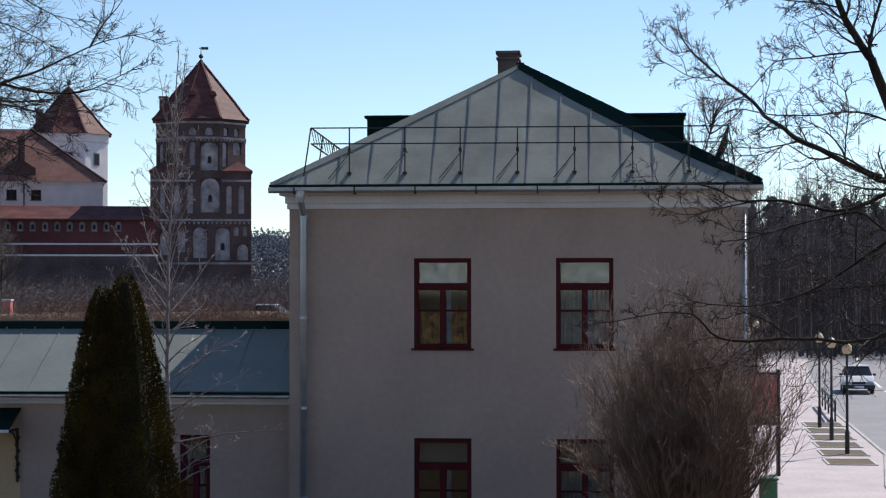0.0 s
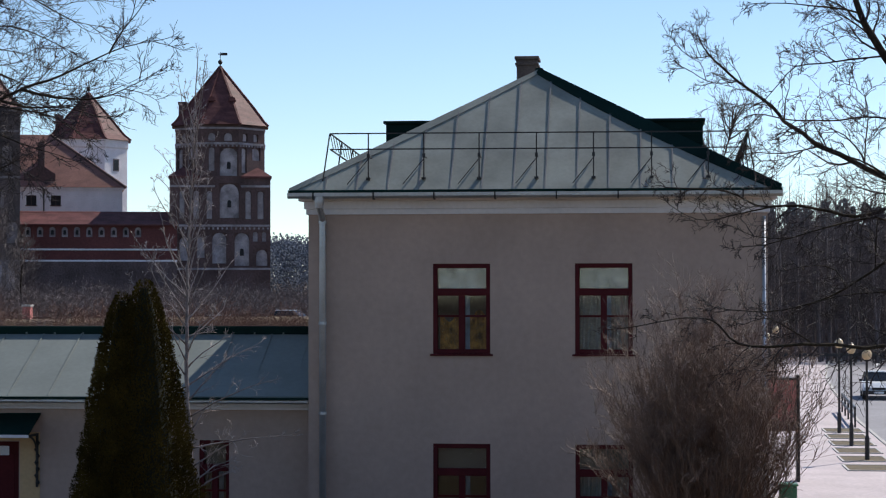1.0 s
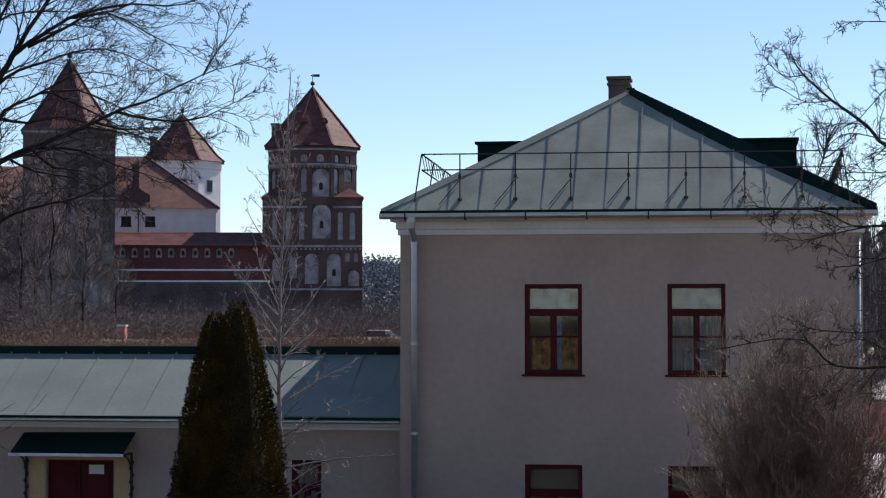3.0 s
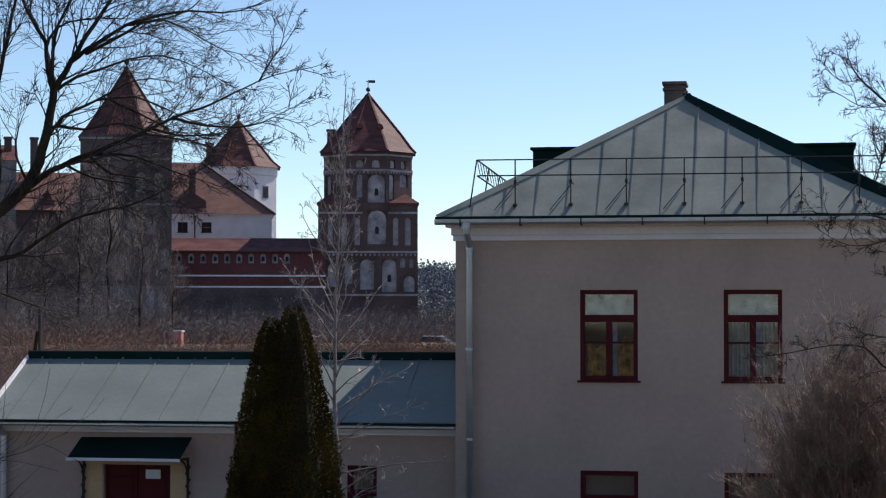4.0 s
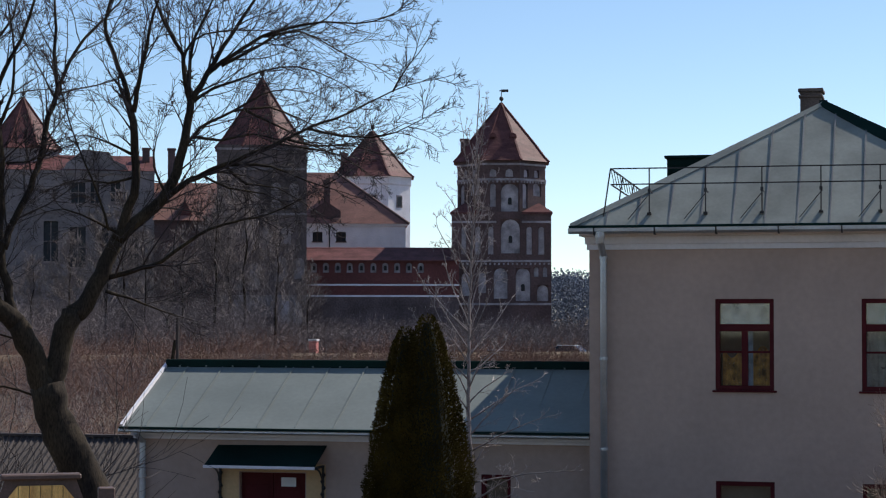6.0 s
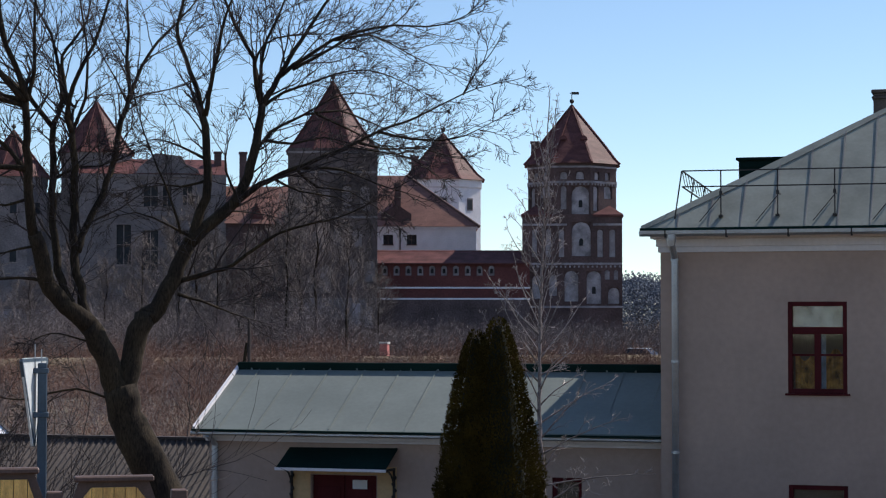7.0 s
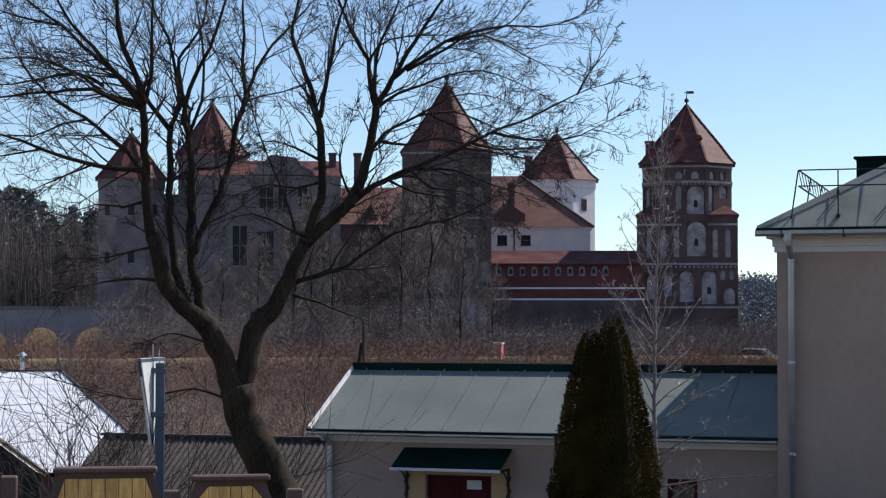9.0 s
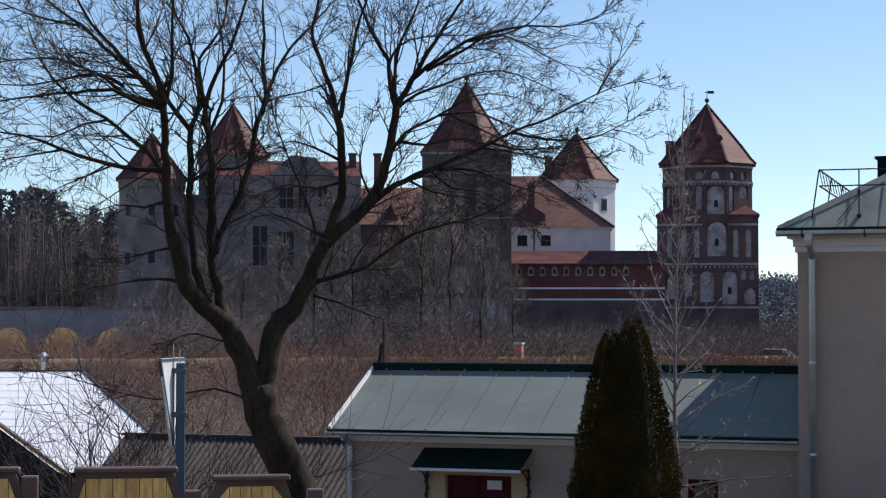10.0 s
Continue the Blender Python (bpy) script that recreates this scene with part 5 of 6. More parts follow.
oak.limb(0.0156, 0.006, -0.3, (-0.43, 2.86), (-0.63, 2.9), (-0.83, 2.96), (-1.02, 2.98), (-1.2, 2.91))
oak.limb(0.0234, 0.004, 0.3, (0.43, 3.44), (0.73, 3.35), (1.06, 3.22), (1.4, 3.12))
oak.limb(0.0156, 0.004, 0.2, (-0.38, 2.23), (-0.73, 2.34), (-1.05, 2.28), (-1.38, 2.21), (-1.9, 2.3), (-2.42, 2.45), (-2.94, 2.56))
oak.limb(0.02, 0.003, 0.25, (2.54, 5.24), (2.88, 5.18), (3.32, 5.2), (3.69, 5.11))
oak.limb(0.02, 0.003, -0.2, (2.78, 5.37), (3.15, 5.28), (3.63, 5.28), (3.93, 5.39), (4.23, 5.55))
oak.limb(0.02, 0.003, 0.4, (2.07, 5.67), (2.47, 5.51), (2.95, 5.31), (3.32, 5.13))
oak.limb(0.024, 0.003, -0.4, (1.86, 4.95), (2.34, 4.92), (2.74, 4.74), (3.18, 4.59))
oak.limb(0.022, 0.003, 0.3, (1.83, 4.92), (2.07, 4.73), (2.47, 4.69), (2.94, 4.43))
oak.limb(0.022, 0.003, 0.4, (1.47, 5.3), (1.8, 5.27), (2.2, 5.37), (2.61, 5.3), (3.01, 5.2))
oak.limb(0.02, 0.003, -0.3, (0.72, 5.06), (0.46, 5.18), (0.19, 5.26), (-0.08, 5.21))
oak.limb(0.02, 0.003, 0.3, (0.76, 4.79), (0.46, 4.72), (0.13, 4.77), (-0.21, 4.66))
oak.limb(0.022, 0.003, -0.3, (0.59, 4.12), (0.33, 4.25), (-0.07, 4.39), (-0.4, 4.3))
oak.limb(0.02, 0.003, 0.3, (1.13, 4.59), (0.99, 4.93), (1.02, 5.26), (1.12, 5.53))
oak.limb(0.022, 0.003, 0.35, (-1.26, 4.51), (-1.52, 4.43), (-1.85, 4.47), (-2.24, 4.34))
oak.limb(0.02, 0.003, -0.35, (-1.02, 4.78), (-0.74, 4.91), (-0.47, 4.92), (-0.14, 5.05))
oak.grow(M["bark"], M["twig"], 0.19, 1.15, 2, 5, 0.025, 0.18, 0.0037, 0.085, spread=(0.3, 0.85))

verge_tree = BareTree("bare_tree", (3.35, 18.7, 2.6), -10.2, "bare tree with crooked spreading branches near the road", 23)
verge_tree.limb(0.2, 0.13, 0.0, (0.35, -0.2), (0.2, 1.5), (0.0, 2.4), (-0.16, 2.84))
verge_tree.limb(0.11, 0.042, 0.0, (-0.16, 2.84), (-0.31, 3.58), (-0.56, 4.38), (-0.77, 4.82), (-0.94, 5.25), (-1.08, 5.62))
verge_tree.limb(0.042, 0.026, 0.05, (-1.08, 5.61), (-1.24, 5.87), (-1.37, 6.13), (-1.48, 6.52))
verge_tree.limb(0.0216, 0.012, 0.1, (-1.1, 5.63), (-1.06, 5.9), (-0.95, 6.28))
verge_tree.limb(0.0115, 0.004, 0.2, (-1.14, 5.71), (-1.29, 5.91), (-1.45, 6.04), (-1.61, 6.15), (-1.72, 6.31))
verge_tree.limb(0.0101, 0.004, -0.2, (-1.34, 6.1), (-1.61, 6.16), (-1.83, 6.18), (-2.05, 6.21), (-2.32, 6.21))
verge_tree.limb(0.0396, 0.006, 0.1, (-0.54, 4.28), (-0.94, 4.44), (-1.09, 4.49), (-1.3, 4.61), (-1.57, 4.75), (-1.78, 4.86), (-1.92, 4.98), (-2.1, 5.09), (-2.21, 5.23), (-2.38, 5.37), (-2.57, 5.51), (-2.73, 5.66), (-2.85, 5.78), (-2.91, 5.87), (-2.96, 5.98))
verge_tree.limb(0.005, 0.003, 0.1, (-2.84, 5.77), (-3.04, 5.77), (-3.19, 5.9))
verge_tree.limb(0.0065, 0.003, -0.1, (-2.56, 5.51), (-2.73, 5.49), (-2.87, 5.52), (-3.01, 5.61), (-3.14, 5.68))
verge_tree.limb(0.0101, 0.004, 0.15, (-1.14, 5.68), (-1.46, 5.66), (-1.72, 5.64), (-1.98, 5.62), (-2.13, 5.48), (-2.28, 5.32))
verge_tree.limb(0.0058, 0.003, 0.2, (-1.72, 5.64), (-1.62, 5.66), (-1.8, 5.77), (-1.91, 5.69), (-2.05, 5.77))
verge_tree.limb(0.0115, 0.004, -0.1, (-0.82, 4.95), (-0.94, 5.01), (-1.09, 5.07), (-1.3, 5.1), (-1.56, 5.07), (-1.83, 5.07), (-2.07, 5.09), (-2.26, 5.14), (-2.43, 5.12), (-2.59, 4.98))
verge_tree.limb(0.0086, 0.003, 0.1, (-1.77, 4.84), (-2.1, 4.78), (-2.38, 4.8), (-2.54, 4.77))
verge_tree.limb(0.0058, 0.003, -0.2, (-1.92, 4.8), (-2.16, 4.71), (-2.44, 4.71))
verge_tree.limb(0.0144, 0.006, -0.1, (-0.98, 4.49), (-1.14, 4.55), (-1.3, 4.66), (-1.46, 4.72), (-1.7, 4.8))
verge_tree.limb(0.0245, 0.005, 0.15, (-0.46, 4.54), (-0.94, 4.31), (-1.19, 4.2), (-1.41, 4.15), (-1.67, 4.21), (-1.94, 4.27), (-2.16, 4.27), (-2.38, 4.28), (-2.57, 4.38), (-2.76, 4.44), (-3.04, 4.46), (-3.32, 4.48))
verge_tree.limb(0.0086, 0.003, 0.1, (-2.2, 4.27), (-2.43, 4.23), (-2.65, 4.18), (-2.88, 4.14), (-3.09, 4.19), (-3.25, 4.29))
verge_tree.limb(0.0158, 0.004, -0.2, (-0.51, 3.79), (-0.94, 3.96), (-1.12, 4.11), (-1.3, 4.13), (-1.67, 4.04), (-1.94, 3.96), (-2.22, 3.88), (-2.45, 3.86))
verge_tree.limb(0.0058, 0.003, -0.1, (-2.05, 3.94), (-2.33, 3.96), (-2.54, 4.06))
verge_tree.limb(0.0216, 0.004, 0.2, (-0.46, 4.01), (-0.94, 3.85), (-1.12, 3.74), (-1.25, 3.64), (-1.52, 3.47), (-1.73, 3.36), (-2.0, 3.28), (-2.33, 3.23), (-2.66, 3.25), (-2.83, 3.27))
verge_tree.limb(0.013, 0.004, -0.2, (-0.57, 3.47), (-0.94, 3.45), (-1.25, 3.42), (-1.57, 3.39), (-1.84, 3.3))
verge_tree.limb(0.0259, 0.004, -0.15, (-0.46, 3.31), (-0.95, 2.98), (-1.09, 2.93), (-1.3, 2.9), (-1.57, 2.93), (-1.89, 2.93), (-2.22, 2.91), (-2.49, 2.94), (-2.62, 3.06), (-2.73, 3.16), (-2.88, 3.18), (-3.04, 3.18), (-3.44, 3.1), (-3.6, 3.08))
verge_tree.limb(0.0072, 0.003, 0.1, (-1.82, 2.96), (-2.11, 3.13), (-2.27, 3.18), (-2.45, 3.12))
verge_tree.limb(0.0094, 0.003, 0.2, (-1.33, 4.62), (-1.32, 4.88), (-1.3, 5.1), (-1.33, 5.32), (-1.48, 5.44))
verge_tree.limb(0.0086, 0.003, -0.2, (-1.24, 3.64), (-1.23, 3.91), (-1.2, 4.17), (-1.14, 4.39))
verge_tree.limb(0.0086, 0.003, 0.2, (-1.52, 3.46), (-1.62, 3.64), (-1.84, 3.69), (-2.11, 3.64))
verge_tree.grow(M["bark"], M["twig"], 0.12, 0.80, 2, 5, 0.03, 0.40, 0.0030, 0.04, spread=(0.5, 1.1))


def make_birch():
    """A slender trunk with many thin limbs, flat and wide below, steep towards the top."""
    t = BareTree("birch_tree", (-7.19, 30.15, 1.0), 13.4, "slender bare birch with pale bark before the annex", 31)
    t.limb(0.062, 0.006, 0.0, (0.12, 0.15), (0.06, 1.62), (-0.06, 3.25), (-0.07, 4.51), (-0.04, 5.77), (0.01, 6.85), (0.06, 8.11), (0.10, 8.75))
    stem = list(t.lines[0][0])
    rng = random.Random(77)
    n = 50
    for i in range(n):
        k = i / (n - 1)
        z = 1.7 + 5.9 * k
        at = min(stem, key=lambda q: abs(q.z - z))
        rise = radians(12 + 62 * k ** 0.8 + rng.uniform(-14, 14))
        ln = (1.75 - 0.75 * k) * rng.uniform(0.6, 1.1)
        s = (1 if i % 2 else -1) * rng.uniform(0.35, 1.0) * math.cos(rise)
        up = math.sin(rise)
        pts = [(at.x + s * ln * q + rng.gauss(0, 0.03) * q, at.z + ln * up * q + (0.12 * q * q if k > 0.4 else -0.10 * q * q) * ln) for q in (0.0, 0.3, 0.6, 0.85, 1.0)]
        t.limb(0.019 - 0.009 * k, 0.003, rng.uniform(-0.7, 0.7), *pts)
    t.grow(M["birch_bark"], M["birch_twig"], 0.24, 0.58, 2, 3, 0.04, 0.26, 0.0031, 0.03, flat=0.8)


make_birch()


def make_bush():
    t = thing("bare_bush", (0.84, 28.0, 1.4), "large bare brown bush of many upright stems", "bush", rz=-2.0, own=True)
    rng = random.Random(5)
    stems, twigs = Wood(), Wood()
    for i in range(400):
        a = rng.uniform(0, 2 * math.pi)
        out = rng.random() ** 0.7
        x, y = math.cos(a), math.sin(a)
        tip_h = (4.55 - 1.5 * out ** 2.0) * rng.uniform(0.62, 1.02)
        reach = 1.58 * out * rng.uniform(0.8, 1.12)
        n = 7
        pts = []
        for k in range(n + 1):
            s = k / n
            r = 0.16 * out + (reach - 0.16 * out) * s ** 1.45
            pts.append(Vector((x * r + rng.gauss(0, 0.04) * s, y * r * 0.9 + rng.gauss(0, 0.04) * s, tip_h * s ** (0.9 + 0.3 * out))))
        r0 = rng.uniform(0.008, 0.019)
        stems.tube(pts, [r0 * (1 - 0.8 * k / n) for k in range(n + 1)], 4)
        for j in range(13):
            k = rng.choice((3, 4, 5, 5, 6, 6, 7, 7))
            d = (pts[k] - pts[k - 1]).normalized()
            sprout(twigs, rng, pts[k], (d + rnd_dir(rng) * 0.75 + Vector((0, 0, 0.25))).normalized(), rng.uniform(0.25, 0.6), 0.0058, 1, 0.10, 0.34, 4, 0.0032)
    raw("stem_mass", stems.v, stems.f, M["shrub"], t)
    raw("twig_mass", twigs.v, twigs.f, M["shrub"], t)


make_bush()


def make_thuja():
    t = thing("thuja", (-7.28, 27.05, 1.2), "dark green columnar thuja with two pointed tops", "conifer", rz=15.0, own=True)
    rng = random.Random(8)
    v, f, cv, cf = [], [], [], []

    def radius(z, tip, w):
        k = max(0.0, (tip - z) / tip)
        return w * min(1.0, k * 1.12) ** 0.62

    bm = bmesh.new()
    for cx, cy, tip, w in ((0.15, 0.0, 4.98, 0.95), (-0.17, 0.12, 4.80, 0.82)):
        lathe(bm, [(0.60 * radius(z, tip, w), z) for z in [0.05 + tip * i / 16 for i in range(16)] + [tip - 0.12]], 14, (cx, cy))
        for i in range(56000):
            z = 0.9 + (tip - 0.9) * (1 - rng.random() ** 0.62)
            a = rng.uniform(0, 2 * math.pi)
            lump = 1 + 0.16 * noise.noise((math.cos(a) * 2.2 + cx * 9, math.sin(a) * 2.2, z * 1.6)) + 0.14 * noise.noise((math.cos(a) * 5, math.sin(a) * 5, z * 4.2 + cx))
            r = (radius(z, tip, w) + 0.03) * lump * (1.02 - 0.4 * rng.random() ** 1.6)
            p = Vector((cx + r * math.cos(a), cy + r * math.sin(a), z))
            outw = Vector((math.cos(a), math.sin(a), 0))
            d = (outw * rng.uniform(0.3, 1.1) + Vector((0, 0, 0.8)) + rnd_dir(rng) * 0.7).normalized()
            s = d.cross(rnd_dir(rng)).normalized()
            ln, wd = rng.uniform(0.03, 0.06), rng.uniform(0.005, 0.010)
            b = len(v)
            tw = d.cross(s) * wd * 0.5
            for q in (p - s * wd * 0.4, p + d * ln * 0.5 - s * wd + tw, p + d * ln, p + d * ln * 0.5 + s * wd - tw, p + d * ln * 0.62 + tw * 2):
                v.append(tuple(q))
            f.extend(((b, b + 3, b + 2, b + 1), (b, b + 4, b + 2)))
    # core coloured near-black to act as the shade inside the foliage
    part("shade_core", bm, mat("thuja_shadow_core", (0.012, 0.014, 0.006), 0.95, big=0.2, fine=0.2, scale=0.3), t)
    raw("foliage", v, f, M["thuja"], t)
    bm = bmesh.new()
    lathe(bm, [(0.12, -0.3), (0.10, 0.3)], 8)
    part("trunk", bm, M["bark"], t)


make_thuja()


def bare_clump(wood, rng, x, y, z, h, n, spread, w):
    for i in range(n):
        a = rng.uniform(0, 2 * math.pi)
        b = Vector((x + rng.gauss(0, 0.25) * spread, y + rng.gauss(0, 0.25) * spread, z - 0.1))
        hh = h * rng.uniform(0.45, 1.0)
        tip = b + Vector((math.cos(a) * spread * rng.random(), math.sin(a) * spread * rng.random(), hh))
        mid = b.lerp(tip, 0.55) + rnd_dir(rng) * 0.12 * hh
        wood.sliver(b, tip, w)
        wood.sliver(b.lerp(tip, 0.5), mid, w * 0.8)
        for j in range(4):
            s = b.lerp(tip, rng.uniform(0.2, 0.95))
            wood.sliver(s, s + (rnd_dir(rng) + Vector((0, 0, 0.25))) * 0.38 * hh, w * 0.65)


def make_scrub():
    rng = random.Random(17)
    w = Wood()
    for i in range(2600):
        y = 44 + 104 * rng.random() ** 0.75
        lo, hi = -0.62 * y - 6, -0.14 * y
        x = rng.uniform(lo, hi)
        if y < 62 and x > -14.5 - (y - 44) * 0.2 and y < 48:
            continue
        if y < 54 and x < -20:
            continue
        h = rng.uniform(1.2, 2.4) + (1.2 if rng.random() < 0.25 else 0)
        h = min(h, max(0.6, 5.6 - ground_z(x, y)))
        if -x / y > 0.5:
            h *= 0.5
        bare_clump(w, rng, x, y, ground_z(x, y), h, 8, 1.9, 0.011 + 0.00013 * y)
    for i in range(900):
        y = rng.uniform(126, 172)
        x = -y * rng.uniform(0.34, 0.70)
        bare_clump(w, rng, x, y, ground_z(x, y), rng.uniform(0.6, 1.5) if rng.random() < 0.6 else rng.uniform(1.5, 3.2), 9, 2.0, 0.03)
    for i in range(450):
        y = rng.uniform(104, 119)
        x = -y * rng.uniform(0.36, 0.68)
        bare_clump(w, rng, x, y, ground_z(x, y), rng.uniform(1.0, 2.0), 9, 2.0, 0.022)
    ob = raw("scrub", w.v, w.f, M["scrub"])
    tagged(ob, "brown leafless scrub and dry weeds on the slope", "scrub", kind="stuff")
    # taller bare thicket at the castle's foot
    w = Wood()
    for i in range(2400):
        x, y = rng.uniform(-128, -22), rng.uniform(150, 212)
        k = -x / y
        if not 0.15 < k < 0.57:
            continue
        h = rng.uniform(2.5, 6.0) if 0.36 < k < 0.58 else rng.uniform(1.2, 3.2)
        bare_clump(w, rng, x, y, ground_z(x, y), h, 14, 2.2, 0.035)
    for i in range(520):
        y = rng.uniform(212, 235)
        x = -y * rng.uniform(0.53, 0.74)
        if 0.585 < -x / y < 0.66:
            continue
        bare_clump(w, rng, x, y, ground_z(x, y), rng.uniform(2.5, 8.0), 14, 2.4, 0.05)
    for i in range(700):
        y = rng.uniform(158, 235)
        x = y * rng.uniform(0.04, 0.20)
        bare_clump(w, rng, x, y, ground_z(x, y), rng.uniform(2.0, 5.0) if y < 190 else rng.uniform(5.0, 11.0), 18, 2.4, 0.045)
    for i in range(160):
        y = rng.uniform(60, 118)
        x = y * rng.uniform(-0.6, -0.17)
        bare_clump(w, rng, x, y, ground_z(x, y), min(rng.uniform(2.4, 4.2), 6.2 - ground_z(x, y)), 12, 2.2, 0.016)
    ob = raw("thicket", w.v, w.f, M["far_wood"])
    tagged(ob, "bare grey-brown thicket below the castle walls", "thicket", kind="stuff")


make_scrub()


def far_tree(wood, rng, x, y, z, h, w):
    top = Vector((x + rng.gauss(0, 0.04) * h, y, z + h))
    base = Vector((x, y, z - 0.5))
    wood.tube([base, base.lerp(top, 0.5) + rnd_dir(rng) * 0.02 * h, top], [w, w * 0.6, w * 0.1], 5)
    for i in range(26):
        t = rng.uniform(0.22, 0.97)
        s = base.lerp(top, t)
        d = (rnd_dir(rng) + Vector((0, 0, 0.55))).normalized()
        ln = h * 0.30 * (1.15 - t)
        e = s + d * ln
        wood.sliver(s, e, w * 0.28)
        for j in range(5):
            q = s.lerp(e, rng.uniform(0.25, 1.0))
            wood.sliver(q, q + (rnd_dir(rng) + d * 0.6 + Vector((0, 0, 0.3))) * ln * 0.45, w * 0.13)


def conifer(verts, faces, wood, rng, x, y, z, h, skirt=0.35):
    wood.tube([Vector((x, y, z - 0.5)), Vector((x, y, z + h * 0.97))], [0.016 * h, 0.004 * h], 5)
    wide, low = rng.uniform(0.15, 0.22), rng.uniform(0.0, skirt)
    for i in range(420):
        t = low + (1 - low) * rng.random() ** 0.85
        lump = 1 + 0.5 * noise.noise((x + t * 9, y, t * 7))
        r = h * wide * lump * (1.04 - t) ** 0.55 * rng.uniform(0.2, 1.0)
        a = rng.uniform(0, 2 * math.pi)
        c = Vector((x + r * math.cos(a), y + r * math.sin(a), z + h * t))
        s = 0.030 * h * rng.uniform(0.5, 1.1)
        b = len(verts)
        for k in range(4):
            q = c + rnd_dir(rng) * s
            verts.append((q.x, q.y, q.z))
        faces.extend(((b, b + 1, b + 2), (b, b + 2, b + 3), (b, b + 3, b + 1), (b + 1, b + 3, b + 2)))


def make_far_woods():
    rng = random.Random(29)
    w = Wood()
    nv, nf, hv, hf = [], [], [], []
    # wood behind the road
    for i in range(760):
        y = rng.uniform(152, 260)
        x = y * rng.uniform(0.045, 0.19)
        far_tree(w, rng, x, y, ground_z(x, y), rng.uniform(8.5, 15.5), rng.uniform(0.08, 0.15))
    for i in range(60):
        y = rng.uniform(160, 260)
        x = y * rng.uniform(0.045, 0.19)
        far_tree(w, rng, x, y, ground_z(x, y), rng.uniform(15, 18), rng.uniform(0.07, 0.12))
    for i in range(90):
        y = rng.uniform(225, 290)
        x = y * rng.uniform(0.035, 0.20)
        conifer(nv, nf, w, rng, x, y, ground_z(x, y), rng.uniform(12, 16.5))
    # wood past the castle's far corner
    for i in range(300):
        y = rng.uniform(225, 290)
        x = -y * rng.uniform(0.545, 0.72)
        far_tree(w, rng, x, y, ground_z(x, y) + 0.5, rng.uniform(13, 20), rng.uniform(0.16, 0.26))
    for i in range(100):
        y = rng.uniform(240, 300)
        x = -y * rng.uniform(0.53, 0.72)
        conifer(nv, nf, w, rng, x, y, ground_z(x, y) + 0.5, rng.uniform(14, 22))
    # low wooded rise between the tower and the building
    for i in range(36000):
        y = rng.uniform(340, 440)
        x = -y * rng.uniform(0.14, 0.245)
        top = 10.6 + 1.6 * noise.noise((x * 0.16, y * 0.05, 0)) + 1.0 * noise.noise((x * 0.6, y * 0.3, 7))
        c = Vector((x, y, ground_z(x, y) + top * rng.random() ** 0.6))
        b = len(hv)
        for k in range(4):
            q = c + rnd_dir(rng) * rng.uniform(0.15, 0.42)
            hv.append((q.x, q.y, q.z))
        hf.extend(((b, b + 1, b + 2), (b, b + 2, b + 3), (b, b + 3, b + 1), (b + 1, b + 3, b + 2)))
    ob = raw("hill_wood", hv, hf, M["pine_hazed"])
    tagged(ob, "wooded rise far beyond the castle, tinted blue-grey for haze", "woodland", kind="stuff")
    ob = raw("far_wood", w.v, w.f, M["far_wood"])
    tagged(ob, "bare woodland beyond the road and castle, colour lifted for haze", "woodland", kind="stuff")
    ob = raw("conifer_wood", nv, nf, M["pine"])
    tagged(ob, "conifers among the far woodland, paled blue-grey for haze", "woodland", kind="stuff")


make_far_woods()


def make_yard_tree(at, h, seed, label, thick, fine, low, count, wide, twig):
    """An upright bare tree with many small branches."""
    t = thing("bare_tree", at, label, "tree", own=True)
    rng = random.Random(seed)
    a, b = Wood(), Wood()
    th = h * thick
    pts = [Vector((rng.gauss(0, 0.02) * h * k / 6, 0, h * 0.94 * k / 6)) for k in range(7)]
    a.tube(pts, [th * (1 - 0.85 * k / 6) for k in range(7)], 7)
    for i in range(count):
        k = rng.uniform(low, 0.97)
        q = pts[int(k * 6)].lerp(pts[min(6, int(k * 6) + 1)], k * 6 - int(k * 6))
        d = Vector((rng.uniform(-1, 1), rng.uniform(-1, 1), rng.uniform(0.3, 1.5))).normalized()
        sprout(b, rng, q, d, h * wide * (1.2 - k), th * 0.28, 2, 0.10, 0.24, 5, th * fine)
    raw("trunk", a.v, a.f, M["bark"], t)
    raw("crown", b.v, b.f, twig, t)


make_yard_tree((1.9, 52.0, 0.2), 11.3, 3, "slim bare tree behind the main building", 0.007, 0.055, 0.25, 44, 0.34, M["twig"])
for n, (k, y, h) in enumerate(((0.402, 167.0, 12.0), (0.384, 165.0, 15.0), (0.366, 169.6, 16.0), (0.348, 168.0, 13.0), (0.330, 172.0, 9.0), (0.425, 170.0, 12.5), (0.447, 168.0, 14.0), (0.470, 171.0, 12.0), (0.492, 169.0, 10.0),
                               (0.515, 172.0, 11.0), (0.540, 175.0, 9.0), (0.375, 176.0, 18.0), (0.437, 178.0, 16.0))):
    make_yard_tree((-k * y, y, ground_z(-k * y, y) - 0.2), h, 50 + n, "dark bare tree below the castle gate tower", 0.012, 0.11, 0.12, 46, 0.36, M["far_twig"])


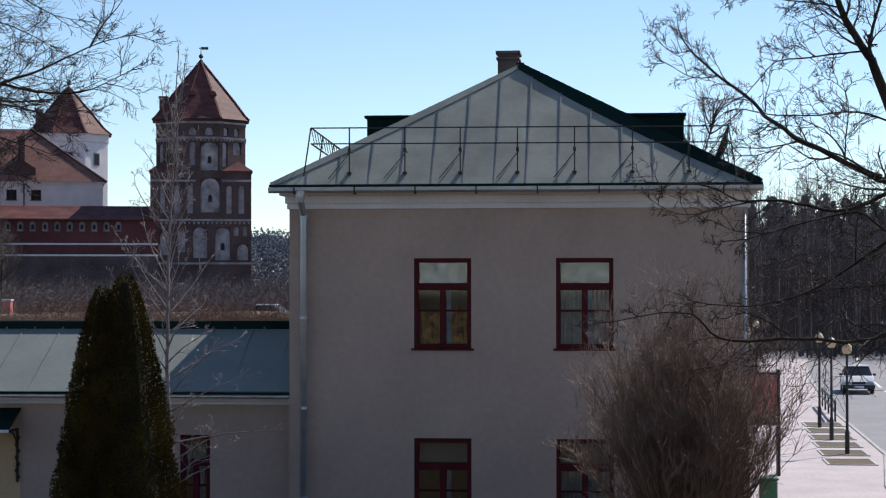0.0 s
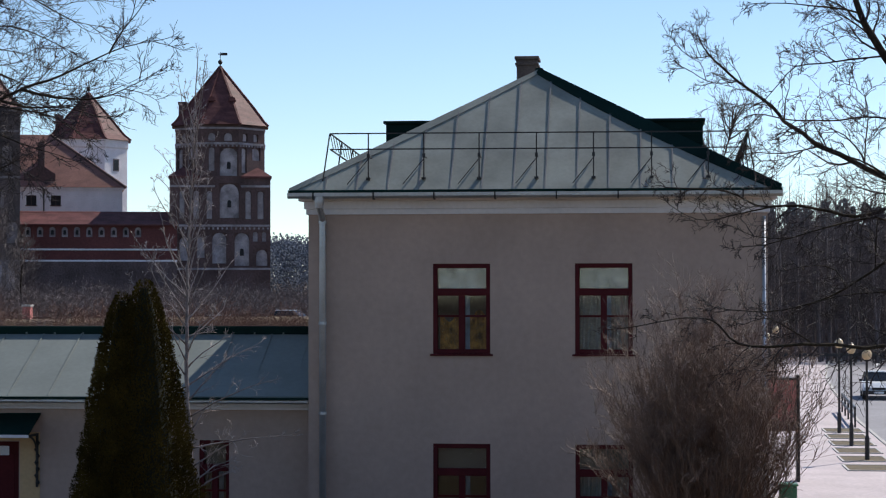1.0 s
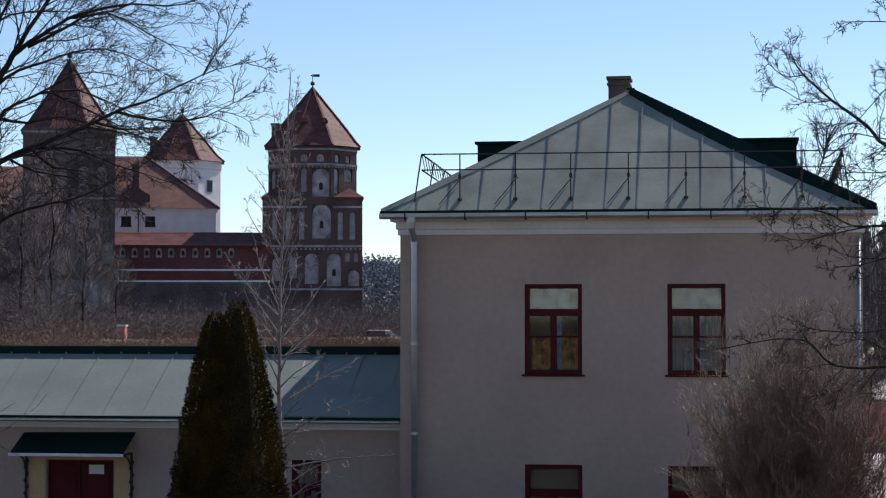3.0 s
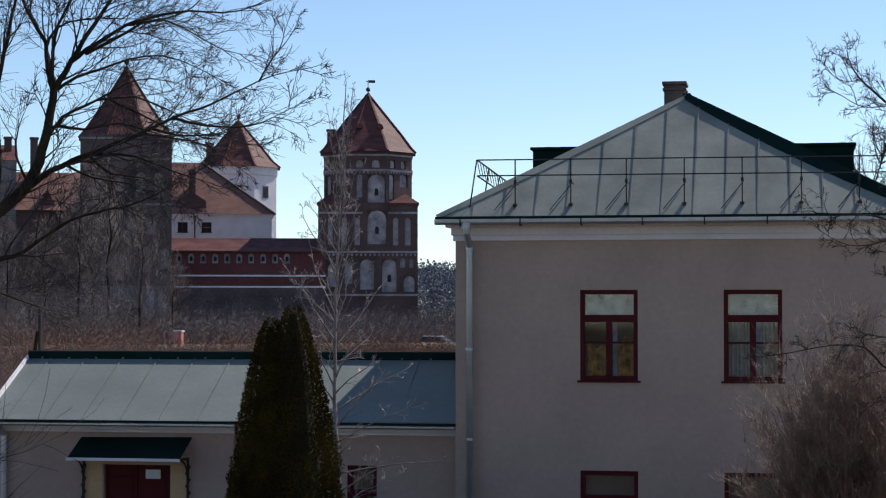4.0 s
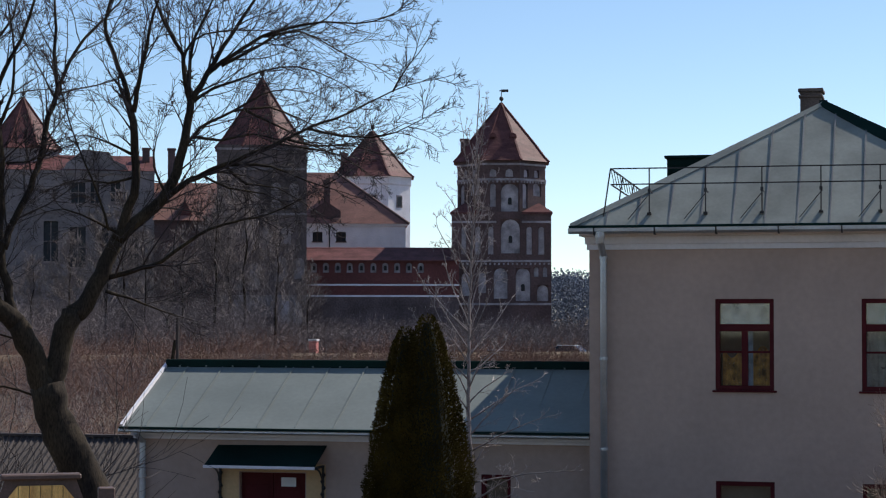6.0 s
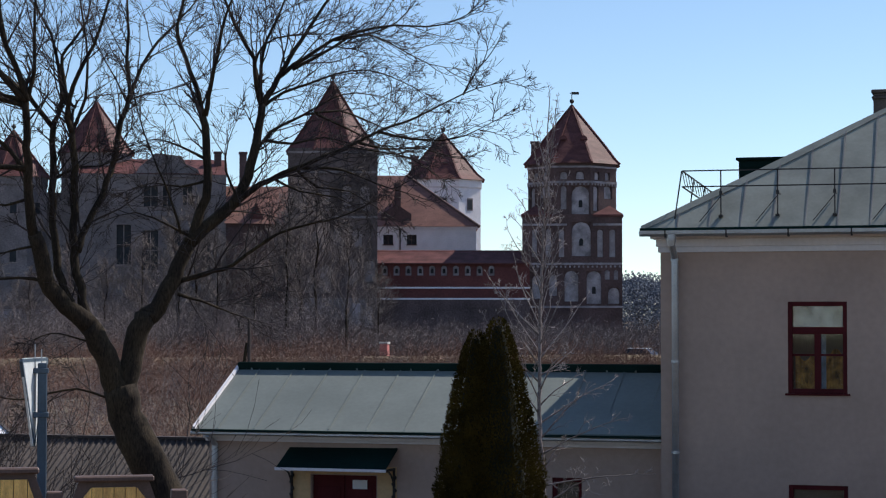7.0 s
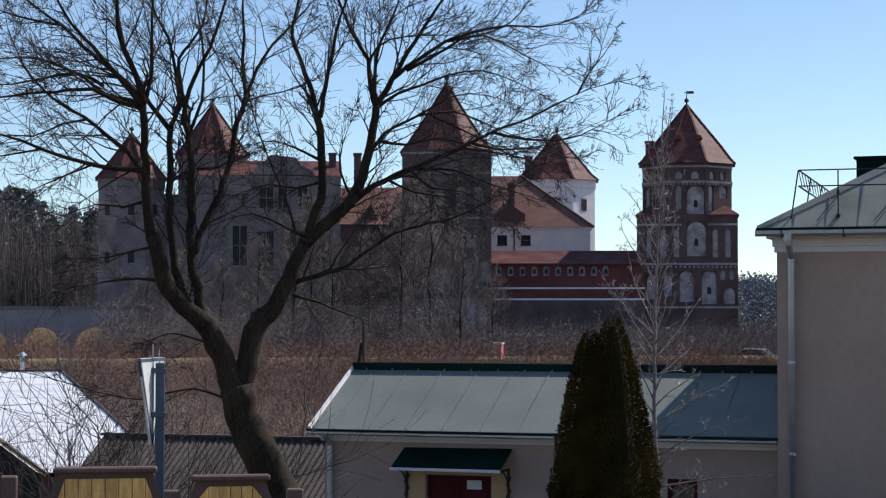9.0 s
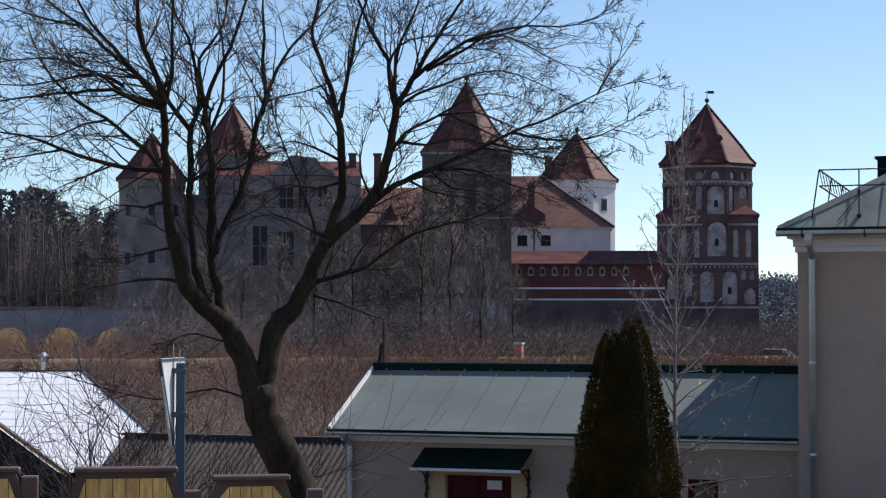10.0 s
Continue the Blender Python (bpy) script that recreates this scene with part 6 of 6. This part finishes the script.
def make_sapling(at, h, seed):
    t = thing("sapling", at, "small bare dark sapling before the bright roof", "shrub", "saplings by the fence", rz=31.0, own=True)
    rng = random.Random(seed)
    w = Wood()
    for i in range(4):
        d = Vector((rng.uniform(-0.6, 0.6), rng.uniform(-0.4, 0.4), 1.0)).normalized()
        sprout(w, rng, Vector((rng.uniform(-0.15, 0.15), rng.uniform(-0.1, 0.1), -0.05)), d, h * rng.uniform(0.7, 1.0), 0.024, 2, 0.06, 0.22, 7, 0.0058)
    raw("branch_mass", w.v, w.f, M["twig"], t)


for n, (x, y, h) in enumerate(((-18.6, 30.6, 3.9), (-17.0, 28.6, 3.6), (-16.1, 28.3, 3.9), (-15.3, 29.2, 4.1), (-14.4, 29.6, 3.4))):
    make_sapling((x, y, ground_z(x, y)), h, 41 + n)

# ---- bank and distance ----
bm = bmesh.new()
for i in range(40):
    x0, x1 = -100 + 2.4 * i, -100 + 2.4 * (i + 1)
    y0, y1 = 122 + 0.345 * (x0 + 100), 122 + 0.345 * (x1 + 100)
    h0, h1 = 3.28 + 0.006 * (x0 + 100) + 0.06 * noise.noise((x0, 0, 0)), 3.28 + 0.006 * (x1 + 100) + 0.06 * noise.noise((x1, 0, 0))
    solid(bm, [(x0, y0 - 3, 1.2), (x1, y1 - 3, 1.2), (x1, y1 - 0.8, h1 - 0.2), (x0, y0 - 0.8, h0 - 0.2), (x1, y1 + 0.6, h1), (x0, y0 + 0.6, h0), (x1, y1 + 5, 1.5), (x0, y0 + 5, 1.5)],
          [(0, 1, 2, 3), (3, 2, 4, 5), (5, 4, 6, 7)])
bmesh.ops.remove_doubles(bm, verts=bm.verts, dist=0.001)
bank = part("earth_bank", bm, mat("straw_grass_bank", (0.15, 0.105, 0.06), 0.95, big=0.3, fine=0.3, scale=2.0, bump=0.5), None, "straw-coloured grass bank before the castle", smooth=True)
tagged(bank, category="bank", kind="structure")


def make_small_house(name, label, at, rz, length, depth, z_eave, z_ridge, wall_m, roof_m, ribs, seam):
    """A gabled outbuilding whose ridge runs along its own x."""
    h = thing(name, at, label, "building", rz=rz, own=True)
    d = depth / 2
    bm = boxes((-length / 2 + 0.25, length / 2 - 0.25, -d + 0.3, d - 0.3, 0, z_eave))
    part("wall", bm, wall_m, h)
    for sx in (-1, 1):
        x = sx * (length / 2 - 0.35)
        bm = bmesh.new()
        solid(bm, [(x, -d + 0.3, z_eave), (x, d - 0.3, z_eave), (x, 0, z_ridge - 0.12), (x - 0.1 * sx, -d + 0.3, z_eave), (x - 0.1 * sx, d - 0.3, z_eave), (x - 0.1 * sx, 0, z_ridge - 0.12)], [(0, 1, 2), (3, 5, 4), (0, 2, 5, 3), (1, 4, 5, 2), (0, 3, 4, 1)])
        part("gable_wall", bm, wall_m, h)
    for sy in (-1, 1):
        bm = bmesh.new()
        n = int(length / ribs)
        rows = []
        for i in range(n + 1):
            x = -length / 2 + i * length / n
            rise = seam * (0.5 - 0.5 * math.cos(math.pi * i)) if seam > 0.03 else 0
            rows.append((bm.verts.new((x, sy * d, z_eave - 0.05 + rise)), bm.verts.new((x, 0, z_ridge + rise)), bm.verts.new((x, sy * d, z_eave - 0.10 + rise)), bm.verts.new((x, 0, z_ridge - 0.05 + rise))))
        for a, b in zip(rows, rows[1:]):
            bm.faces.new((a[0], b[0], b[1], a[1]))
            bm.faces.new((a[2], a[3], b[3], b[2]))
            bm.faces.new((a[0], a[2], b[2], b[0]))
        for a in (rows[0], rows[-1]):
            bm.faces.new((a[0], a[1], a[3], a[2]))
        r = part("roof_slope", bm, roof_m, h)
        if seam <= 0.03:
            for k in range(1, int(math.hypot(d, z_ridge - z_eave) / 0.38)):
                t = k * 0.38 / math.hypot(d, z_ridge - z_eave)
                bm = bmesh.new()
                y, z = sy * d * (1 - t), z_eave - 0.05 + (z_ridge - z_eave + 0.05) * t
                bar(bm, (-length / 2, y, z), (length / 2, y, z), 0.03, 0.03)
                part("tile_course", bm, roof_m, r)
    bm = bmesh.new()
    bar(bm, (-length / 2 - 0.05, 0, z_ridge + 0.02), (length / 2 + 0.05, 0, z_ridge + 0.02), 0.22, 0.06)
    part("ridge_cap", bm, roof_m, h)
    return h




def make_bright_house():
    h = thing("outbuilding", (-29.19, 48.96, 0.3), "outbuilding with a dazzling sunlit white metal roof", "building", rz=20.3, own=True)
    part("wall", boxes((-11.1, 3.0, -5.0, 1.0, 0, 1.8)), M["brown_wood"], h, "brown timber wall")
    z0, z1, ex, ey = 1.95, 4.44, 3.94, 5.47
    bm = solid(bmesh.new(), [(-12.0, -ey, z0), (ex, -ey, z0), (-2.5, 5, z0), (-12.0, 5, z0), (-9.0, 0, z1), (0, 0, z1)], [(0, 1, 5, 4), (1, 2, 5), (2, 3, 4, 5), (3, 0, 4), (0, 3, 2, 1)])
    r = part("roof", bm, M["bright_roof"], h, "white profiled metal roof")
    n = 14
    for k in range(1, n):
        t = k / n
        bm = bmesh.new()
        bar(bm, (-12.0 + 3.0 * t, -ey + ey * t, z0 + (z1 - z0) * t + 0.002), (ex - ex * t, -ey + ey * t, z0 + (z1 - z0) * t + 0.002), 0.03, 0.008)
        part("tile_course", bm, M["bright_roof"], r)
    bm = bmesh.new()
    bar(bm, (0, 0, z1 + 0.01), (ex, -ey, z0 + 0.02), 0.10, 0.03)
    part("verge_cap", bm, M["slate"], r, "dark verge cap")
    bm = bmesh.new()
    bar(bm, (-9.0, 0, z1 + 0.02), (0, 0, z1 + 0.02), 0.10, 0.03)
    part("ridge_cap", bm, M["slate"], r)
    bm = bmesh.new()
    lathe(bm, [(0.06, 3.9), (0.06, 4.85), (0.17, 4.86), (0.02, 4.98)], 10, (-1.2, 0.4))
    part("flue_pipe", bm, M["zinc"], h)


make_bright_house()


def make_lean_to():
    s = thing("lean_to", (-23.36, 38.46, 0.4), "dark open lean-to with a yellow barge board", "shelter", rz=32.0, own=True)
    bm = bmesh.new()
    prism(bm, [(-4.0, 0.0), (-0.1, 0.0), (-0.1, 2.3), (-4.0, 5.27)], 0.0, 0.12)
    # shade on the gable is put in by the near-black interior colour
    part("gable_wall", bm, M["dark_hole"], s, "gable boards coloured dark for their shade")
    bm = bmesh.new()
    bar(bm, (-4.1, -0.06, 5.44), (0.05, -0.06, 2.27), 0.05, 0.07)
    part("barge_board", bm, M["yellow_wood"], s, "yellow barge board")
    bm = bmesh.new()
    slab(bm, [(-4.1, -0.1, 5.47), (0.1, -0.1, 2.28), (0.1, 0.7, 2.28), (-4.1, 0.7, 5.47)], 0.03)
    part("roof_sheet", bm, M["slate"], s)


make_lean_to()
make_small_house("shed", "shed with a grey corrugated slate roof", (-19.1, 39.6, 0.4), 2.0, 6.6, 6.0, 1.5, 3.15, M["brown_wood"], M["slate"], 0.07, 0.036)


def make_fence():
    f = thing("wooden_fence", (-8.2, 14.9, 3.0), "wooden fence with yellow plank panels and dark brown frames", "fence", rz=29.5, own=True)
    for x0, w, zt in ((-1.95, 0.82, 1.83), (-0.62, 0.82, 1.82), (0.55, 0.62, 1.74)):
        x1 = x0 + w
        bm = bmesh.new()
        prism(bm, [(x0 - 0.24, 0.0), (x1 + 0.24, 0.0), (x1 + 0.24, zt - 0.7), (x1 - 0.01, zt), (x0 + 0.01, zt), (x0 - 0.24, zt - 0.7)], 0.0, 0.05)
        p = part("panel_frame", bm, M["brown_wood"], f, "dark brown trapezoid frame")
        part("cap_board", boxes((x0 - 0.03, x1 + 0.03, -0.07, 0.08, zt, zt + 0.05), bevel=0.012), M["brown_wood"], p)
        n = 10
        a0, a1 = x0 - 0.16, x1 + 0.16
        for i in range(n):
            a, b = a0 + i * (a1 - a0) / n + 0.003, a0 + (i + 1) * (a1 - a0) / n - 0.003
            top = [min(zt - 0.05, zt - 0.05 - max(x0 + 0.07 - q, q - x1 + 0.07) / 0.36) for q in (a, b)]
            bm = bmesh.new()
            prism(bm, [(a, 0.02), (b, 0.02), (b, top[1]), (a, top[0])], -0.022 - 0.004 * (i % 2), -0.001)
            part("plank", bm, M["yellow_wood"], p)
    for x in (-1.02, 0.36, 1.42, -2.2):
        p = part("post", boxes((x - 0.07, x + 0.07, -0.03, 0.11, 0.0, 1.66 if x > -0.5 else 1.80), bevel=0.01), M["brown_wood"], f, "dark square post")
        part("post_rail", boxes((x - 0.22, x + 0.22, 0.0, 0.06, 1.45, 1.53)), M["brown_wood"], p)


make_fence()


def make_sign():
    s = thing("traffic_sign", (-8.95, 16.76, 2.9), "triangular road sign seen from behind on a blue-grey post", "sign", rz=28.0, own=True)
    part("post", boxes((-0.005, 0.085, -0.045, 0.045, 0.0, 2.82), bevel=0.008), M["blue_steel"], s, "blue-grey square steel post")
    m = Matrix.Translation((-0.04, 0.0, 2.0)) @ Matrix.Rotation(radians(74), 4, "Z")
    bm = bmesh.new()
    prism(bm, [(-0.42, 0.83), (-0.36, 0.87), (0.36, 0.87), (0.42, 0.83), (0.05, 0.03), (-0.05, 0.03)], -0.01, 0.01)
    bmesh.ops.transform(bm, matrix=m, verts=bm.verts)
    p = part("sign_plate", bm, M["sign_back"], s, "pale grey inverted triangle plate")
    bm = bmesh.new()
    for a, b in (((-0.42, 0.85), (0.42, 0.85)), ((0.42, 0.85), (0.0, 0.03)), ((0.0, 0.03), (-0.42, 0.85))):
        bar(bm, (a[0], 0.0, a[1]), (b[0], 0.0, b[1]), 0.03, 0.03)
    bmesh.ops.transform(bm, matrix=m, verts=bm.verts)
    part("sign_rim", bm, M["blue_steel"], p, "dark folded rim")
    for z in (2.3, 2.72):
        part("clamp", boxes((-0.10, 0.10, -0.06, 0.06, z, z + 0.05), bevel=0.006), M["blue_steel"], s)
    bm = bmesh.new()
    bar(bm, (-0.03, 0, 2.78), (-0.03, 0, 3.0), 0.012, 0.012)
    bar(bm, (0.03, 0, 2.8), (0.03, 0, 2.95), 0.012, 0.012)
    part("bolt_rod", bm, M["zinc"], s)


make_sign()


def make_pole(at, h, lab, hook=True):
    p = thing("utility_pole", at, lab, "pole", own=True)
    bm = bmesh.new()
    lathe(bm, [(0.05, 0), (0.038, h - at[2])], 8)
    q = part("shaft", bm, M["slate"] if hook else M["birch_bark"], p)
    if not hook:
        return
    bm = bmesh.new()
    z = h - at[2]
    for i in range(6):
        a0, a1 = math.pi * i / 6, math.pi * (i + 1) / 6
        bar(bm, (-0.12 + 0.12 * math.cos(a0), 0, z + 0.10 * math.sin(a0)), (-0.12 + 0.12 * math.cos(a1), 0, z + 0.10 * math.sin(a1)), 0.03, 0.03)
    bar(bm, (-0.24, 0, z), (-0.24, 0, z - 0.15), 0.05, 0.05)
    part("hook_arm", bm, M["slate"], q)
    bm = bmesh.new()
    bar(bm, (-0.9, 0.1, 0), (-0.05, 0, z - 0.5), 0.09, 0.09, 6)
    part("stay", bm, M["bark"], q)


make_pole((-16.9, 41.7, 0.6), 6.15, "grey service pole with a hooked arm behind the annex")
make_pole((-38.6, 64.5, 0.4), 5.55, "thin grey pole beyond the outbuilding", False)

# ---- road side ----
def make_lamp():
    p = thing("street_lamp", (7.35, 67.6, 0.12), "slim dark street lamp with a round milky globe", "lamp", "street lamps", own=True)
    bm = bmesh.new()
    lathe(bm, [(0.08, 0.0), (0.08, 0.75), (0.05, 0.85), (0.042, 3.35), (0.08, 3.38), (0.09, 3.42)], 10)
    part("column", bm, M["iron"], p, smooth=False)
    bm = bmesh.new()
    lathe(bm, [(0.08, 3.42), (0.14, 3.47), (0.175, 3.57), (0.16, 3.68), (0.10, 3.77), (0.02, 3.80)], 14)
    part("globe", bm, M["globe"], p, "milky round globe", smooth=True)
    bm = bmesh.new()
    lathe(bm, [(0.12, 3.73), (0.08, 3.79), (0.03, 3.83)], 12)
    part("globe_cap", bm, M["iron"], p)
    return p


lamp = make_lamp()
for x, y in ((7.42, 73.5), (7.58, 79.8), (5.3, 90.0), (6.6, 104.0)):
    copy_thing(lamp, pose(x, y, 0.12))


def make_beds():
    for i in range(6):
        y = 63.6 + i * 3.3
        x = 6.35 + 0.045 * (y - 63.6)
        b = thing("planting_bed", (x + 0.75, y + 1.0, 0.12), "bare soil planting bed with a pale concrete edge", "planting bed", "planting beds", own=True)
        rows = ((-0.8, 0.8, -1.03, -0.97), (-0.8, 0.8, 0.97, 1.03), (-0.8, -0.72, -0.97, 0.97), (0.72, 0.8, -0.97, 0.97))
        for r in rows:
            part("edging", boxes((*r, -0.05, 0.035), bevel=0.005), M["kerb"], b)
        part("soil", boxes((-0.72, 0.72, -0.97, 0.97, -0.05, 0.02)), M["soil"], b, "dry brown soil and grass")


make_beds()


def make_low_rail():
    r = thing("low_railing", (8.75, 88.0, 0.12), "low dark railing between the pavement and road", "railing", rz=87.5, own=True)
    for z in (0.45, 0.82):
        bm = bmesh.new()
        bar(bm, (-5.0, 0, z), (5.0, 0, z), 0.06, 0.14)
        part("rail", bm, M["blue_steel"], r)
    for i in range(5):
        part("post", boxes((-5.0 + 2.5 * i - 0.04, -5.0 + 2.5 * i + 0.04, -0.04, 0.04, 0.0, 0.88), bevel=0.008), M["iron"], r)


make_low_rail()


def make_car(at, rz, label):
    c = thing("car", at, label, "car", rz=rz, own=True)
    bm = bmesh.new()
    prof = [(-0.1, 0.32), (-0.02, 0.62), (0.35, 0.86), (1.25, 0.93), (4.2, 0.95), (4.35, 0.6), (4.3, 0.3)]
    a = [bm.verts.new((-0.81, y, z)) for y, z in prof]
    b = [bm.verts.new((0.81, y, z)) for y, z in prof]
    bm.faces.new(a)
    bm.faces.new(b[::-1])
    for i in range(len(prof)):
        j = (i + 1) % len(prof)
        bm.faces.new((a[i], b[i], b[j], a[j]))
    bmesh.ops.bevel(bm, geom=list(bm.edges), offset=0.06, segments=2, affect="EDGES")
    part("body", bm, M["car_white"], c, smooth=False)
    bm = bmesh.new()
    solid(bm, [(-0.76, 1.2, 0.92), (0.76, 1.2, 0.92), (0.60, 1.85, 1.40), (-0.60, 1.85, 1.40), (-0.76, 3.9, 0.92), (0.76, 3.9, 0.92), (0.60, 3.3, 1.40), (-0.60, 3.3, 1.40)], [(0, 1, 2, 3), (1, 5, 6, 2), (5, 4, 7, 6), (4, 0, 3, 7), (3, 2, 6, 7), (0, 4, 5, 1)])
    part("cabin_glass", bm, M["car_dark"], c, "dark windscreen and side glass")
    part("roof", boxes((-0.63, 0.63, 1.80, 3.35, 1.385, 1.43), bevel=0.02), M["car_white"], c)
    part("bumper", boxes((-0.84, 0.84, -0.2, 0.05, 0.30, 0.50), bevel=0.03), M["car_dark"], c, "dark front bumper")
    part("grille", boxes((-0.35, 0.35, -0.09, -0.02, 0.54, 0.66)), M["car_dark"], c)
    part("number_plate", boxes((-0.26, 0.26, -0.215, -0.202, 0.35, 0.45)), M["paper"], c)
    for s in (-1, 1):
        part("headlight", boxes((s * 0.58 - 0.17, s * 0.58 + 0.17, -0.08, 0.02, 0.55, 0.68), bevel=0.02), M["zinc"], c)
        part("mirror", boxes((s * 0.88 - 0.08, s * 0.88 + 0.08, 1.35, 1.45, 0.92, 1.04), bevel=0.02), M["car_dark"], c)
        for y in (0.75, 3.45):
            bm = bmesh.new()
            bar(bm, (s * 0.62, y, 0.30), (s * 0.82, y, 0.30), 0.6, 0.6, 16)
            w = part("wheel", bm, M["tyre"], c)
            bm = bmesh.new()
            bar(bm, (s * 0.815, y, 0.30), (s * 0.83, y, 0.30), 0.36, 0.36, 12)
            part("rim", bm, M["zinc"], w)


make_car((11.95, 104.3, 0.03), -4.0, "white saloon car on the sunlit road")
make_car((-25.6, 149.5, 2.75), 80.0, "white car parked beyond the grass bank")
make_car((-30.6, 147.0, 2.4), 75.0, "white car parked beyond the grass bank")


def make_board():
    b = thing("red_stall", (4.0, 60.0, 0.05), "faded red board stand beside the building", "stand", own=True)
    part("panel", boxes((-0.45, 0.42, -0.02, 0.5, 1.9, 3.15), bevel=0.02), M["red_board"], b, "faded red board")
    part("frame", boxes((0.43, 0.52, -0.05, 0.55, 0.0, 3.3), (-0.53, -0.46, -0.05, 0.55, 0.0, 3.3), bevel=0.01), M["iron"], b)
    part("cap", boxes((-0.55, 0.55, -0.08, 0.58, 3.15, 3.22), bevel=0.01), M["iron"], b)
    part("base", boxes((-0.45, 0.42, 0.0, 0.5, 1.6, 1.9)), M["brown_wood"], b)


make_board()


def make_bin():
    b = thing("litter_bin", (3.46, 50.0, 0.0), "small green litter bin on the pavement", "bin", own=True)
    part("box", boxes((-0.22, 0.22, -0.2, 0.2, 0.12, 1.02), bevel=0.03), M["green_bin"], b)
    part("rim", boxes((-0.25, 0.25, -0.23, 0.23, 1.02, 1.08), bevel=0.02), M["green_bin"], b)
    for x in (-0.15, 0.15):
        part("foot", boxes((x - 0.03, x + 0.03, -0.15, 0.15, 0.0, 0.12)), M["iron"], b)


make_bin()


def make_barrier():
    b = thing("road_barrier", (14.0, 148.5, 0.0), "dark low railing along the far side of the bend", "railing", rz=8.0, own=True)
    part("beam", boxes((-9.5, 14.0, -0.05, 0.05, 0.72, 0.95)), M["iron"], b)
    for i in range(12):
        x = -9.0 + 2.05 * i
        part("post", boxes((x - 0.06, x + 0.06, -0.05, 0.05, 0.0, 0.95)), M["iron"], b)


make_barrier()


bp = thing("brick_pillar", (-46.6, 142.6, 2.4), "small pinkish brick pillar on the grass bank", "pillar", own=True)
part("shaft", boxes((-0.30, 0.30, -0.30, 0.30, 0.0, 2.1), bevel=0.02), M["red_board"], bp)
part("cap", boxes((-0.36, 0.36, -0.36, 0.36, 2.1, 2.26), bevel=0.03), M["kerb"], bp)
